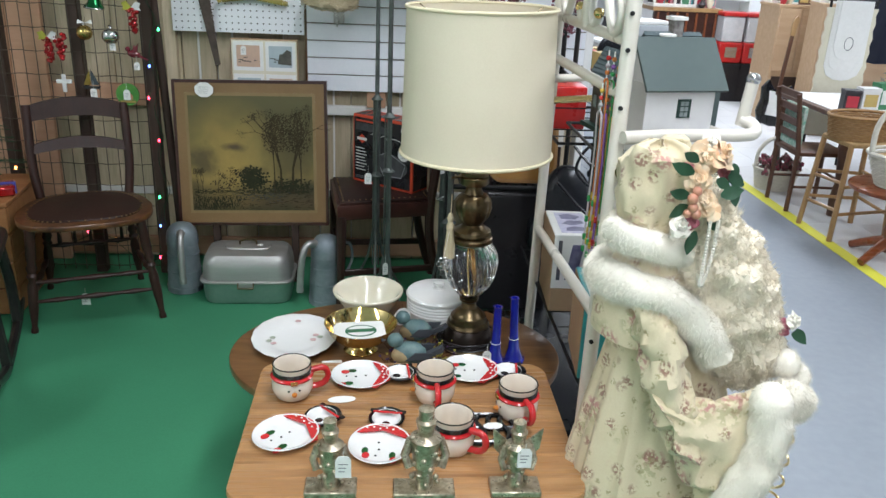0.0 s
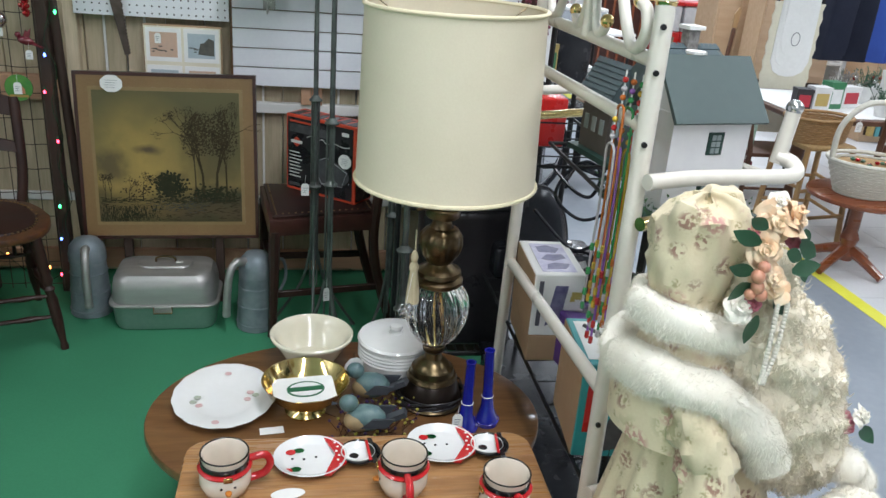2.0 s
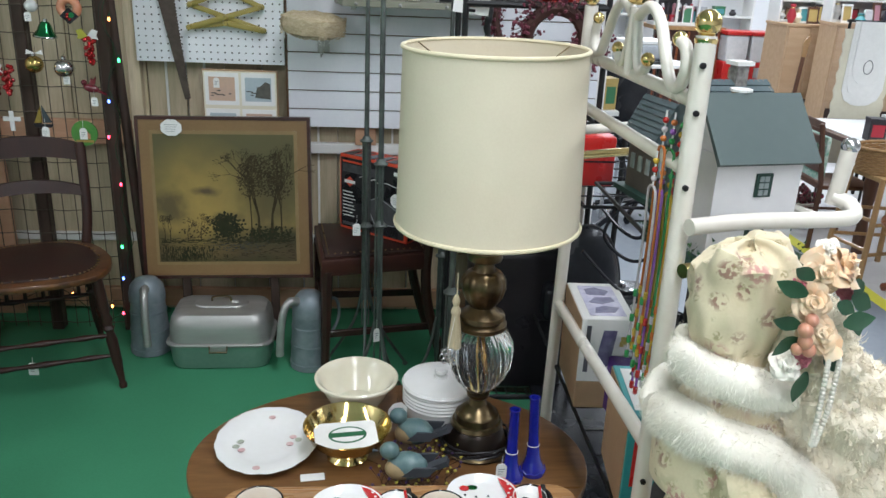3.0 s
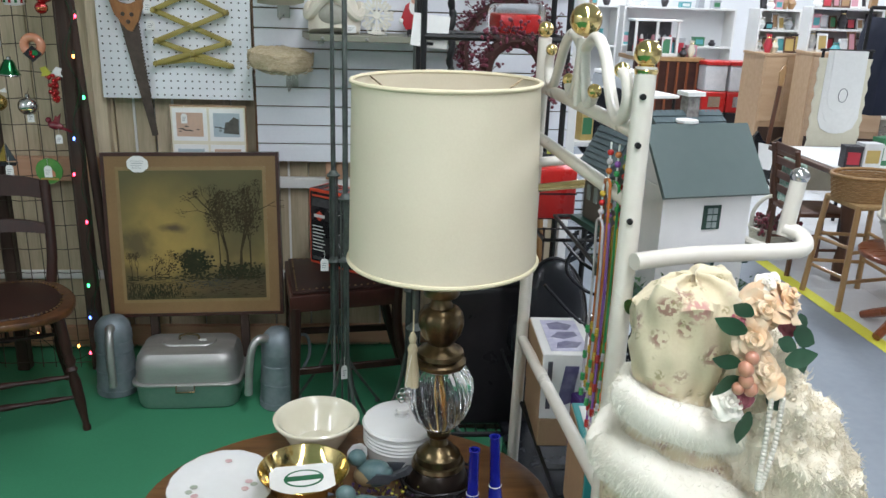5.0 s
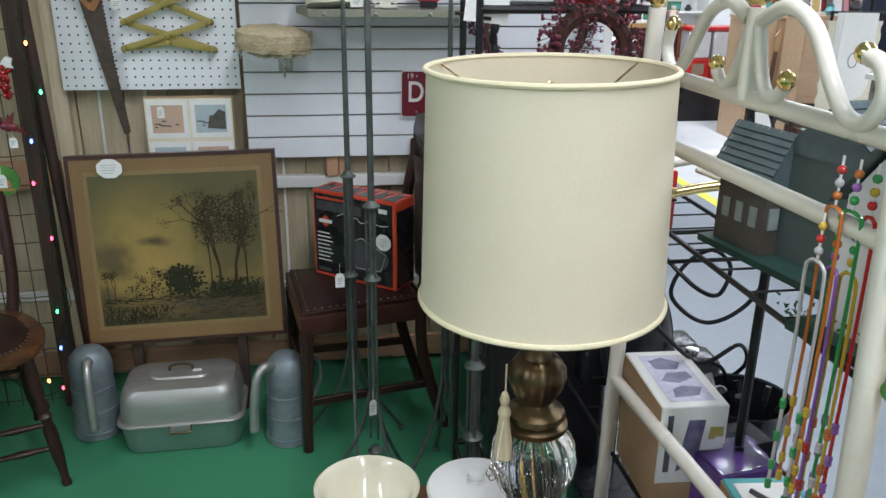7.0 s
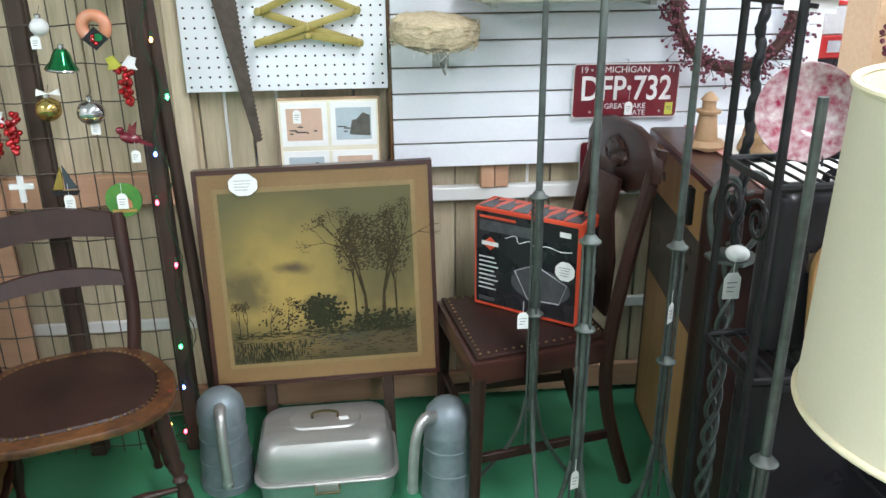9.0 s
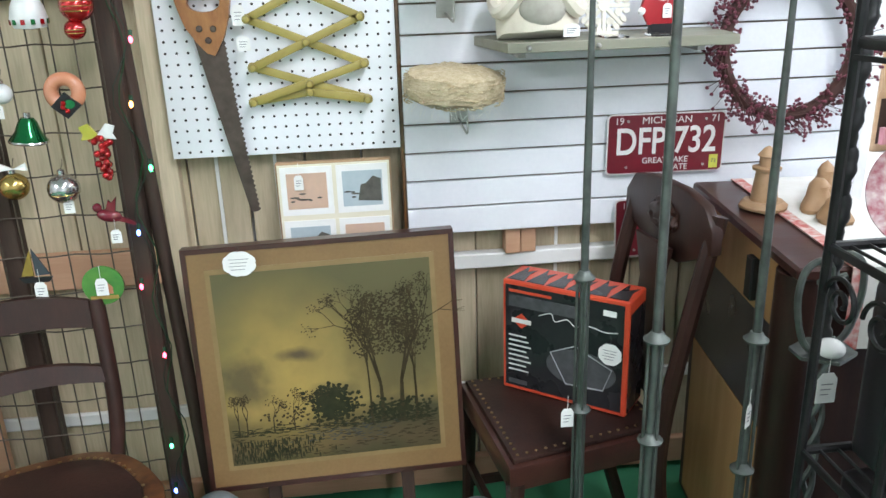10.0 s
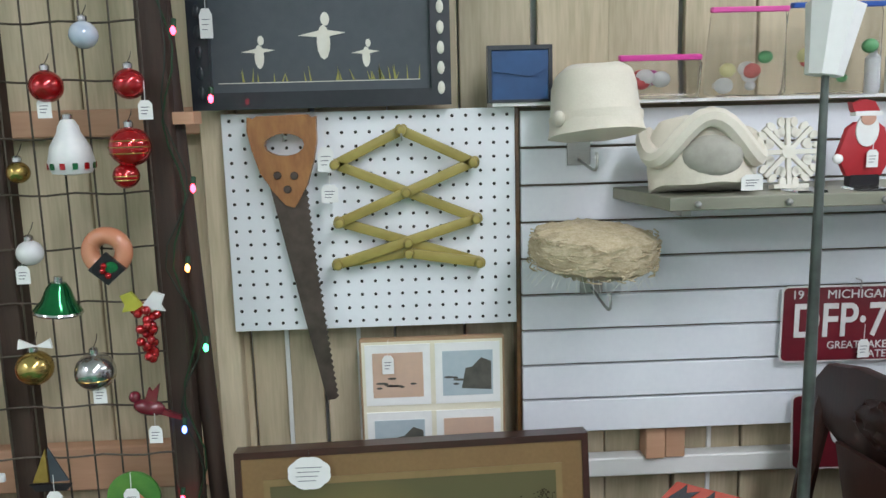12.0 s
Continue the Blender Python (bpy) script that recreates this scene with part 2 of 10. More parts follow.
def whole(name, bm, material, where, label="", category="", group="", kind="", smooth=True):
    ob = new(name, mesh_of(name, bm, material, smooth))
    ob.matrix_basis = placed(where)
    return tagged(ob, label, category, group, kind)


def words(text, size, material, parent, m, name="lettering", depth=0.0006, align="CENTER", narrow=1.0, bold=0.0):
    """Lettering in the built-in font, as a thin mesh; m: its pose, with the letters in the local xy plane."""
    cu = bpy.data.curves.new(name, "FONT")
    cu.body, cu.size, cu.extrude, cu.align_x, cu.align_y, cu.offset = text, size, depth, align, "CENTER", bold
    tmp = bpy.data.objects.new(name, cu)
    scene.collection.objects.link(tmp)
    bpy.context.view_layer.update()
    me = bpy.data.meshes.new_from_object(tmp.evaluated_get(bpy.context.evaluated_depsgraph_get()))
    bpy.data.objects.remove(tmp)
    me.materials.clear()
    me.materials.append(material)
    ob = new(name, me)
    ob.parent = parent
    ob.matrix_basis = m @ Matrix.Diagonal((narrow, 1, 1, 1))
    return ob


FACE = pose(0, 0, 0, 90)  # turns a flat xy drawing to face the viewer at -y

# ---- structure ----
EDGE = 0.62  # green carpet meets the grey aisle
WALL = 3.60
whole("floor_booth", B(-4, EDGE, -3, WALL + 0.1, -0.12, 0), M_GREEN, (0, 0, 0), "deep green carpeted booth floor", "floor", kind="structure", smooth=False)
whole("floor_aisle", B(EDGE, 2.355, -3, 12, -0.12, -0.002), M_GREY, (0, 0, 0), "smooth grey painted concrete aisle", "floor", kind="structure", smooth=False)
whole("floor_tape", B(2.355, 2.43, -3, 12, -0.12, 0.0), M_YELLOW, (0, 0, 0), "yellow tape line along the aisle", "floor line", kind="structure", smooth=False)
tiles = thing("floor_tiled", (0, 0, 0), "white square vinyl floor tiles past the yellow line", "floor", kind="structure")
part("tile_bed", B(2.43, 12, -3, 12, -0.12, -0.005), mat("tile_joint", (0.4, 0.4, 0.4)), tiles, smooth=False)
whole("floor_rear", B(-4, EDGE, WALL + 0.1, 12, -0.12, -0.002), M_GREY, (0, 0, 0), "grey concrete floor behind the booth", "floor", kind="structure", smooth=False)
whole("ceiling", B(-4, 12, -3, 12, CEIL, CEIL + 0.1), M_CEIL, (0, 0, 0), "plain white hall ceiling", "ceiling", kind="structure", smooth=False)
whole("wall_far", B(-4, 12, 10.5, 10.6, 0, CEIL), M_HALLWALL, (0, 0, 0), "white far wall of the hall", "wall", kind="structure", smooth=False)
whole("wall_east", B(11.9, 12, -3, 10.5, 0, CEIL), M_HALLWALL, (0, 0, 0), "white side wall of the hall", "wall", kind="structure", smooth=False)
whole("wall_west", B(-4.1, -4, -3, 10.5, 0, CEIL), M_HALLWALL, (0, 0, 0), "white side wall of the hall", "wall", kind="structure", smooth=False)
whole("wall_south", B(-4, 12, -3.1, -3, 0, CEIL), M_HALLWALL, (0, 0, 0), "white wall behind the walker", "wall", kind="structure", smooth=False)

# ---- booth wall: fence planks, rails, pegboard, slatwall ----
wall_back = thing("wall_back", (0, 0, 0), "fence of upright pale treated pine planks with light gaps", "wall", kind="structure")
part("backing", B(-4, 0.92, 3.645, 3.69, 0, 2.5), M_HALLWALL, wall_back, smooth=False)
plank = None
rng = random.Random(4)
PITCH = 0.1425
for i in range(34):
    x = -3.96 + i * PITCH
    if plank is None:
        plank = part("plank", B(0, 0.1365, 0, 0.02, 0, 2.42, bevel=0.002), M_PINE, wall_back, smooth=False, at=(x, WALL + 0.004, 0.0))
    else:
        again(plank, wall_back, pose(x, WALL + 0.004 + rng.uniform(-0.002, 0.003), rng.uniform(-0.02, 0), 0, rng.uniform(-0.15, 0.15), 0))
part("rail", B(-0.88, 0.9, 3.563, 3.6, 0.682, 0.722, bevel=0.003), M_WPAINT, wall_back, "white painted batten", smooth=False)
part("rail", B(-4, -0.90, 3.563, 3.6, 0.70, 0.79, bevel=0.003), M_PINE2, wall_back, "bare pink pine rail", smooth=False)
part("rail", B(-4, -0.855, 3.563, 3.6, 1.395, 1.445, bevel=0.003), M_PINE2, wall_back, "bare pink pine rail", smooth=False)
part("rail", B(-4, 0.9, 3.575, 3.6, 0.02, 0.10, bevel=0.003), M_PINE2, wall_back, "bare pink pine rail", smooth=False)
part("rail", B(-4, 0.9, 3.585, 3.6, 0.30, 0.335, bevel=0.003), M_WPAINT, wall_back, "white painted batten", smooth=False)
part("stile", B(-0.888, -0.842, 3.56, 3.6, 0.10, 1.60, bevel=0.002), M_PINE, wall_back, "pale pine upright strip", smooth=False)
part("stile", B(-0.304, -0.296, 3.548, 3.6, 0.75, 1.43, bevel=0.001), M_OAK, wall_back, "brown wooden edge strip", smooth=False)
part("block", B(-0.045, -0.006, 3.552, 3.6, 0.722, 0.802, bevel=0.002), M_PINE2, wall_back, "pine offcut", smooth=False)
part("block", B(-0.004, 0.036, 3.556, 3.6, 0.722, 0.802, bevel=0.002), M_PINE2, wall_back, "pine offcut", smooth=False)
part("end_post", B(0.885, 0.92, 3.54, 3.64, 0, 2.42, bevel=0.003), M_WPAINT, wall_back, "white painted end post", smooth=False)
for gx in (-0.757, -0.615, 0.10, -0.19):
    part("wall_strip", B(gx - 0.004, gx + 0.004, 3.596, 3.602, 0.32, 1.02), M_PAPER, wall_back, "white slotted strip", smooth=False)

pegboard = thing("pegboard", (0, 0, 0), "white perforated pegboard panel fixed to the plank wall", "pegboard")
part("panel", B(-0.8425, -0.306, 3.535, 3.541, 1.022, 1.43, bevel=0.001), M_PEG, pegboard, smooth=False)
holes = bmesh.new()
for i in range(21):
    for k in range(16):
        cx, cz = -0.828 + i * 0.0254, 1.036 + k * 0.0254
        ring = [holes.verts.new((cx + 0.0032 * math.cos(a), 3.5344, cz + 0.0032 * math.sin(a))) for a in [2 * math.pi * q / 8 for q in range(8)]]
        mid = [holes.verts.new((v.co.x, 3.5352, v.co.z)) for v in ring]
        holes.faces.new(list(reversed(ring)))
        for q in range(8):
            holes.faces.new((ring[q], ring[(q + 1) % 8], mid[(q + 1) % 8], mid[q]))
tagged(part("holes", holes, M_HOLE, pegboard, smooth=False), kind="stuff")

slatwall = thing("slatwall", (0, 0, 0), "white horizontal slatwall panel with dark grooves", "slatwall")
part("groove_back", B(-0.295, 0.885, 3.548, 3.57, 0.802, 1.428), M_GROOVE, slatwall, smooth=False)
slat = None
for k in range(9):
    z = 0.794 + k * 0.0703
    if slat is None:
        slat = part("slat", B(-0.295, 0.884, 3.535, 3.549, 0, 0.0655, bevel=0.0015), M_SLAT, slatwall, smooth=False, at=(0, 0, z))
    else:
        again(slat, slatwall, (0, 0, z))


# ---- small tools for tags ----
def tag_outline(w, h):
    return [(-w / 2, -h / 2), (w / 2, -h / 2), (w / 2, h * 0.3), (w * 0.28, h / 2), (-w * 0.28, h / 2), (-w / 2, h * 0.3)]


def price_tag(x, y, z, w=0.022, h=0.034, turn=0.0, string=0.03, lean=0.0):
    """A white string tag that hangs from the point above it."""
    t = thing("price_tag", pose(x, y, z, 0, lean, turn), "small white paper price tag on a string", "price tag", "price tags")
    part("card", P(tag_outline(w, h), -0.0006, 0.0006), M_PAPER, t, smooth=False)
    part("string", T([(0, 0, h * 0.4), (0.001, 0.0, h * 0.5 + string)], 0.0006, 4), M_PAPER, t)
    for k in range(3):
        part("writing", B(-w * 0.3, w * (0.3 - 0.1 * k), -0.0012, -0.0007, h * (0.12 - 0.17 * k), h * (0.12 - 0.17 * k) + 0.0012), M_INK, t, smooth=False)
    return t


def scallop_tag(x, y, z, w=0.055, h=0.042, turn=0.0):
    t = thing("scalloped_tag", pose(x, y, z, 0, 0, turn), "white scalloped oval price tag with pen writing", "price tag", "scalloped tags")
    poly = []
    for i in range(48):
        a = 2 * math.pi * i / 48
        r = 1 + 0.06 * abs(math.sin(4 * a))
        poly.append((w / 2 * r * math.cos(a), h / 2 * r * math.sin(a)))
    part("card", P(poly, -0.0006, 0.0006), M_PAPER, t, smooth=False)
    part("string", T([(0, 0, h * 0.42), (0, 0.002, h * 0.5 + 0.012)], 0.0007, 4), M_BLACK, t)
    for k in range(4):
        part("writing", B(-w * 0.32 + 0.003 * (k % 2), w * (0.3 - 0.05 * k), -0.0012, -0.0007, h * (0.18 - 0.14 * k), h * (0.18 - 0.14 * k) + 0.001), M_INK, t, smooth=False)
    return t


# ---- things on the pegboard ----
M_SAWWOOD = mat("worn_saw_handle", (0.36, 0.16, 0.05), (0.24, 0.095, 0.03), 16, 0.4, bump=0.1, stretch=(3, 3, 1))
M_RUST = mat("rusted_saw_steel", (0.055, 0.038, 0.030), (0.115, 0.085, 0.07), 22, 0.5, metal=0.5, bump=0.25)
saw = thing("hand_saw", pose(-0.727, 3.512, 1.425, 0, -1.5, 0), "old hand saw with worn wooden handle and rusted blade", "saw")
outer = [(-0.062, 0.0), (-0.052, -0.004), (-0.045, 0.001), (0.045, 0.0), (0.052, -0.006), (0.060, -0.004), (0.058, -0.05), (0.050, -0.085), (0.036, -0.125), (0.018, -0.155), (0.010, -0.166), (-0.006, -0.160), (-0.026, -0.135), (-0.047, -0.10), (-0.058, -0.06), (-0.064, -0.025)]
inner = [(0.036 * math.cos(a) + 0.0, -0.052 + 0.020 * math.sin(a)) for a in [2 * math.pi * i / 16 for i in range(16)]]


def ring_plate(outer_p, inner_p, d0, d1):
    """A flat plate with one hole, as strips between the two outlines."""
    bm = bmesh.new()
    n = 64

    def along(poly, cx, cz, ang):
        best = None
        for i in range(len(poly)):
            (x0, z0), (x1, z1) = poly[i], poly[(i + 1) % len(poly)]
            dx, dz, ex, ez = math.cos(ang), math.sin(ang), x1 - x0, z1 - z0
            det = dx * -ez + ex * dz
            if abs(det) < 1e-12:
                continue
            s = ((x0 - cx) * -ez + ex * (z0 - cz)) / det
            u = (dx * (z0 - cz) - dz * (x0 - cx)) / det
            if s > 0 and -1e-6 <= u <= 1 + 1e-6 and (best is None or s > best):
                best = s
        return cx + (best or 0) * math.cos(ang), cz + (best or 0) * math.sin(ang)
    cx = sum(p[0] for p in inner_p) / len(inner_p)
    cz = sum(p[1] for p in inner_p) / len(inner_p)
    rings = [[], [], [], []]
    turns = {round(2 * math.pi * i / n, 5) for i in range(n)}
    turns |= {round(math.atan2(pz - cz, px - cx) % (2 * math.pi), 5) for px, pz in list(outer_p) + list(inner_p)}
    n = len(turns)
    for a in sorted(turns):
        o, q = along(outer_p, cx, cz, a), along(inner_p, cx, cz, a)
        for r, (p, d) in zip(rings, ((o, d0), (q, d0), (q, d1), (o, d1))):
            r.append(bm.verts.new((p[0], d, p[1])))
    for i in range(n):
        j = (i + 1) % n
        for a, b in ((0, 1), (1, 2), (2, 3), (3, 0)):
            bm.faces.new((rings[a][i], rings[a][j], rings[b][j], rings[b][i]))
    bmesh.ops.recalc_face_normals(bm, faces=bm.faces)
    return bm


part("handle", ring_plate(outer, inner, -0.012, 0.010), M_SAWWOOD, saw, "worn brown wooden handle")
blade = [(-0.032, -0.12), (0.030, -0.13), (0.040, -0.30), (0.058, -0.532), (0.040, -0.538)]
teeth = []
for i in range(70):
    f = i / 69
    zz = -0.135 - f * 0.395
    xx = 0.032 + 0.027 * f ** 1.3
    teeth += [(xx + (0.004 if i % 2 else 0.0), zz)]
part("blade", P([(-0.034, -0.12)] + [(0.03, -0.12)] + teeth + [(0.056, -0.536), (0.040, -0.538), (0.008, -0.36)], -0.003, -0.0005), M_RUST, saw, "rusted toothed blade", smooth=False)
for bx, bz in ((-0.016, -0.106), (0.014, -0.108), (0.0, -0.132)):
    part("bolt", L([(0.0, -0.0165), (0.006, -0.016), (0.0075, -0.012)], 12, c=(bx, 0, bz), axis="y"), M_RUST, saw)
part("hook", T([(0.0, 0.02, -0.045), (0.0, -0.014, -0.045), (0, -0.018, -0.035)], 0.002, 6), M_ALU, saw)
price_tag(-0.652, 3.494, 1.345, 0.028, 0.044)

M_RULE = mat("olive_yellow_wood", (0.36, 0.29, 0.075), (0.28, 0.215, 0.05), 14, 0.45, bump=0.1, stretch=(1, 3, 3))
rack = thing("accordion_peg_rack", pose(-0.515, 3.52, 1.268) @ Matrix.Diagonal((1, 1, 1.08, 1)), "folding accordion peg rack of olive-yellow wooden strips", "peg rack")
ND = {"t": (0, 0.116), "l1": (-0.122, 0.062), "r1": (0.128, 0.060), "l2": (-0.118, -0.036), "r2": (0.132, -0.036), "l3": (-0.124, -0.108), "r3": (0.136, -0.112), "b": (0.006, -0.092)}
for k, (a, b) in enumerate((("t", "l1"), ("t", "r1"), ("l1", "r2"), ("r1", "l2"), ("l2", "r3"), ("r2", "l3"), ("l3", "b"), ("b", "r3"))):
    (ax, az), (bx, bz) = ND[a], ND[b]
    ln, an = math.hypot(bx - ax, bz - az), math.degrees(math.atan2(bz - az, bx - ax))
    part("strip", P(rounded(-0.012, ln + 0.012, -0.0085, 0.0085, 0.007, 4), -0.004, 0.004, bevel=0.001), M_RULE, rack, at=pose(ax, -0.006 - 0.0085 * (k % 2), az, 0, -an, 0))
for nx, nz in list(ND.values()) + [(0.005, 0.012), (0.006, -0.074)]:
    part("peg", L([(0.009, 0.0), (0.009, -0.026), (0.007, -0.032), (0.0, -0.034)], 12, c=(nx, 0, nz), axis="y"), M_RULE, rack)
part("hook", T([(0.0, 0.02, 0.10), (0, -0.03, 0.10), (0, -0.033, 0.112)], 0.0018, 6), M_ALU, rack)
price_tag(-0.648, 3.50, 1.283, 0.03, 0.032)

# ---- framed set of four small prints ----
M_SUNSET = mat("print_sunset", (0.62, 0.42, 0.30), (0.52, 0.36, 0.28), 6, 0.5)
M_SEA = mat("print_sea", (0.36, 0.44, 0.48), (0.46, 0.52, 0.54), 6, 0.5)
M_PRINTDARK = mat("print_dark", (0.06, 0.06, 0.05), (0.12, 0.11, 0.09), 40, 0.6)
prints = thing("framed_prints", pose(-0.471, 3.535, 0.70, 0), "four small seascape prints in one cream-matted frame", "picture")
part("frame", B(-0.1385, 0.1385, -0.018, 0.0, 0, 0.302, bevel=0.003), M_CARD, prints, "thin brown wooden frame", smooth=False)
part("mat", B(-0.134, 0.134, -0.0205, -0.017, 0.004, 0.297), M_CREAMCHINA, prints, "cream mat board", smooth=False)
for px, pz, m in ((-0.066, 0.232, M_SUNSET), (0.067, 0.232, M_SEA), (-0.066, 0.098, M_SEA), (0.067, 0.098, M_SUNSET)):
    part("mount", B(px - 0.062, px + 0.062, -0.0225, -0.0203, pz - 0.060, pz + 0.060), M_PAPER, prints, smooth=False)
    pr = part("print", B(px - 0.048, px + 0.048, -0.0238, -0.0222, pz - 0.044, pz + 0.044), m, prints, smooth=False)
    for q in range(9):
        bx, bz, bw = px + rng.uniform(-0.04, 0.03), pz - 0.014 + rng.uniform(-0.012, 0.008), rng.uniform(0.004, 0.014)
        part("motif", P(ellipse(bw, 0.0022, 10, (bx, bz)), -0.0244, -0.0236), M_PRINTDARK, prints, smooth=False)
    if m is M_SEA:
        part("rock_motif", P([(px - 0.012, pz - 0.03), (px + 0.045, pz - 0.034), (px + 0.045, pz + 0.022), (px + 0.026, pz + 0.03), (px + 0.008, pz + 0.012), (px - 0.004, pz + 0.01)], -0.0248, -0.0238), M_PRINTDARK, prints, smooth=False)
price_tag(-0.555, 3.506, 0.955, 0.022, 0.036)

# ---- landscape painting ----
def painting_mat():
    m = bpy.data.materials.new("landscape_paint")
    m.use_nodes = True
    nt = m.node_tree
    b = nt.nodes["Principled BSDF"]
    tc = nt.nodes.new("ShaderNodeTexCoord")
    sep = nt.nodes.new("ShaderNodeSeparateXYZ")
    nt.links.new(tc.outputs["Object"], sep.inputs[0])
    nz = nt.nodes.new("ShaderNodeTexNoise")
    nz.inputs["Scale"].default_value, nz.inputs["Detail"].default_value = 9, 6
    nt.links.new(tc.outputs["Object"], nz.inputs["Vector"])
    h = nt.nodes.new("ShaderNodeMath")
    h.operation = "MULTIPLY_ADD"
    h.inputs[1].default_value, h.inputs[2].default_value = 0.22, 0.0
    nt.links.new(nz.outputs["Fac"], h.inputs[0])
    s = nt.nodes.new("ShaderNodeMath")
    s.operation = "MULTIPLY_ADD"
    s.inputs[1].default_value = 1.95
    nt.links.new(sep.outputs["Z"], s.inputs[0])
    nt.links.new(h.outputs[0], s.inputs[2])
    ramp = nt.nodes.new("ShaderNodeValToRGB")
    cr = ramp.color_ramp
    cr.elements[0].position, cr.elements[0].color = 0.20, (0.045, 0.045, 0.020, 1)
    cr.elements[1].position, cr.elements[1].color = 1.0, (0.105, 0.094, 0.044, 1)
    for p, c in ((0.30, (0.085, 0.06, 0.03, 1)), (0.40, (0.06, 0.052, 0.026, 1)), (0.50, (0.20, 0.145, 0.055, 1)), (0.64, (0.15, 0.122, 0.05, 1)), (0.80, (0.118, 0.105, 0.046, 1))):
        e = cr.elements.new(p)
        e.color = c
    nt.links.new(s.outputs[0], ramp.inputs["Fac"])
    # the sun's glow low in the sky
    d = nt.nodes.new("ShaderNodeVectorMath")
    d.operation = "DISTANCE"
    d.inputs[1].default_value = (-0.10, -0.004, 0.29)
    nt.links.new(tc.outputs["Object"], d.inputs[0])
    g = nt.nodes.new("ShaderNodeMapRange")
    g.inputs["From Min"].default_value, g.inputs["From Max"].default_value = 0.25, 0.0
    g.inputs["To Min"].default_value, g.inputs["To Max"].default_value = 0.0, 1.45
    nt.links.new(d.outputs["Value"], g.inputs["Value"])
    gm = nt.nodes.new("ShaderNodeMath")
    gm.operation = "MULTIPLY"
    nt.links.new(g.outputs[0], gm.inputs[0])
    nt.links.new(nz.outputs["Fac"], gm.inputs[1])
    mx = nt.nodes.new("ShaderNodeMix")
    mx.data_type = "RGBA"
    nt.links.new(gm.outputs[0], mx.inputs["Factor"])
    nt.links.new(ramp.outputs["Color"], mx.inputs[6])
    mx.inputs[7].default_value = (0.42, 0.28, 0.075, 1)
    # drifting clouds
    col = mx.outputs[2]
    wob = nt.nodes.new("ShaderNodeTexNoise")
    wob.inputs["Scale"].default_value, wob.inputs["Detail"].default_value = 14, 5
    nt.links.new(tc.outputs["Object"], wob.inputs["Vector"])
    for cx, cz, sx, sz, k, tint in ((-0.075, 0.325, 0.062, 0.020, 0.85, (0.060, 0.044, 0.034, 1)), (-0.21, 0.27, 0.075, 0.07, 0.75, (0.055, 0.048, 0.030, 1)), (0.0, 0.225, 0.07, 0.03, 0.6, (0.06, 0.055, 0.03, 1)), (0.16, 0.30, 0.12, 0.16, 0.55, (0.075, 0.060, 0.028, 1))):
        mp = nt.nodes.new("ShaderNodeMapping")
        mp.vector_type = "TEXTURE"
        mp.inputs["Location"].default_value = (cx, -0.004, cz)
        mp.inputs["Scale"].default_value = (sx, 1, sz)
        nt.links.new(tc.outputs["Object"], mp.inputs["Vector"])
        ln = nt.nodes.new("ShaderNodeVectorMath")
        ln.operation = "LENGTH"
        nt.links.new(mp.outputs[0], ln.inputs[0])
        sm = nt.nodes.new("ShaderNodeMath")
        sm.operation = "MULTIPLY_ADD"
        sm.inputs[1].default_value = 1.6
        nt.links.new(wob.outputs["Fac"], sm.inputs[0])
        nt.links.new(ln.outputs["Value"], sm.inputs[2])
        mr = nt.nodes.new("ShaderNodeMapRange")
        mr.inputs["From Min"].default_value, mr.inputs["From Max"].default_value = 1.9, 1.1
        mr.inputs["To Min"].default_value, mr.inputs["To Max"].default_value = 0.0, k
        nt.links.new(sm.outputs[0], mr.inputs["Value"])
        cm = nt.nodes.new("ShaderNodeMix")
        cm.data_type = "RGBA"
        nt.links.new(mr.outputs[0], cm.inputs["Factor"])
        nt.links.new(col, cm.inputs[6])
        cm.inputs[7].default_value = tint
        col = cm.outputs[2]
    nt.links.new(col, b.inputs["Base Color"])
    b.inputs["Specular IOR Level"].default_value = 0.2
    b.inputs["Roughness"].default_value = 0.5
    bn = nt.nodes.new("ShaderNodeBump")
    bn.inputs["Strength"].default_value, bn.inputs["Distance"].default_value = 0.15, 0.002
    nt.links.new(nz.outputs["Fac"], bn.inputs["Height"])
    nt.links.new(bn.outputs["Normal"], b.inputs["Normal"])
    return m


M_OLIVEGOLD = mat("olive_gold_mat", (0.225, 0.132, 0.052), (0.18, 0.10, 0.038), 5, 0.45, bump=0.08, fine=150)
M_GOLDLINE = mat("pale_gold_line", (0.25, 0.165, 0.07), (0.20, 0.13, 0.05), 12, 0.4)
M_DABS = [mat("paint_dark_green", (0.018, 0.019, 0.009), (0.032, 0.031, 0.014), 30, 0.5), mat("paint_brown", (0.030, 0.022, 0.011), (0.05, 0.036, 0.016), 30, 0.5), mat("paint_blue_grey", (0.035, 0.038, 0.040), (0.06, 0.06, 0.055), 30, 0.5)]
for m_ in M_DABS:
    m_.node_tree.nodes["Principled BSDF"].inputs["Specular IOR Level"].default_value = 0.15
picture = thing("landscape_painting", pose(-0.503, 3.30, 0.2605, -6.8, -0.9, 0.6) @ Matrix.Diagonal((0.962, 1, 1.0125, 1)), "large olive-gold landscape painting in a dark wooden frame", "painting")
W2, H2 = 0.3215, 0.592
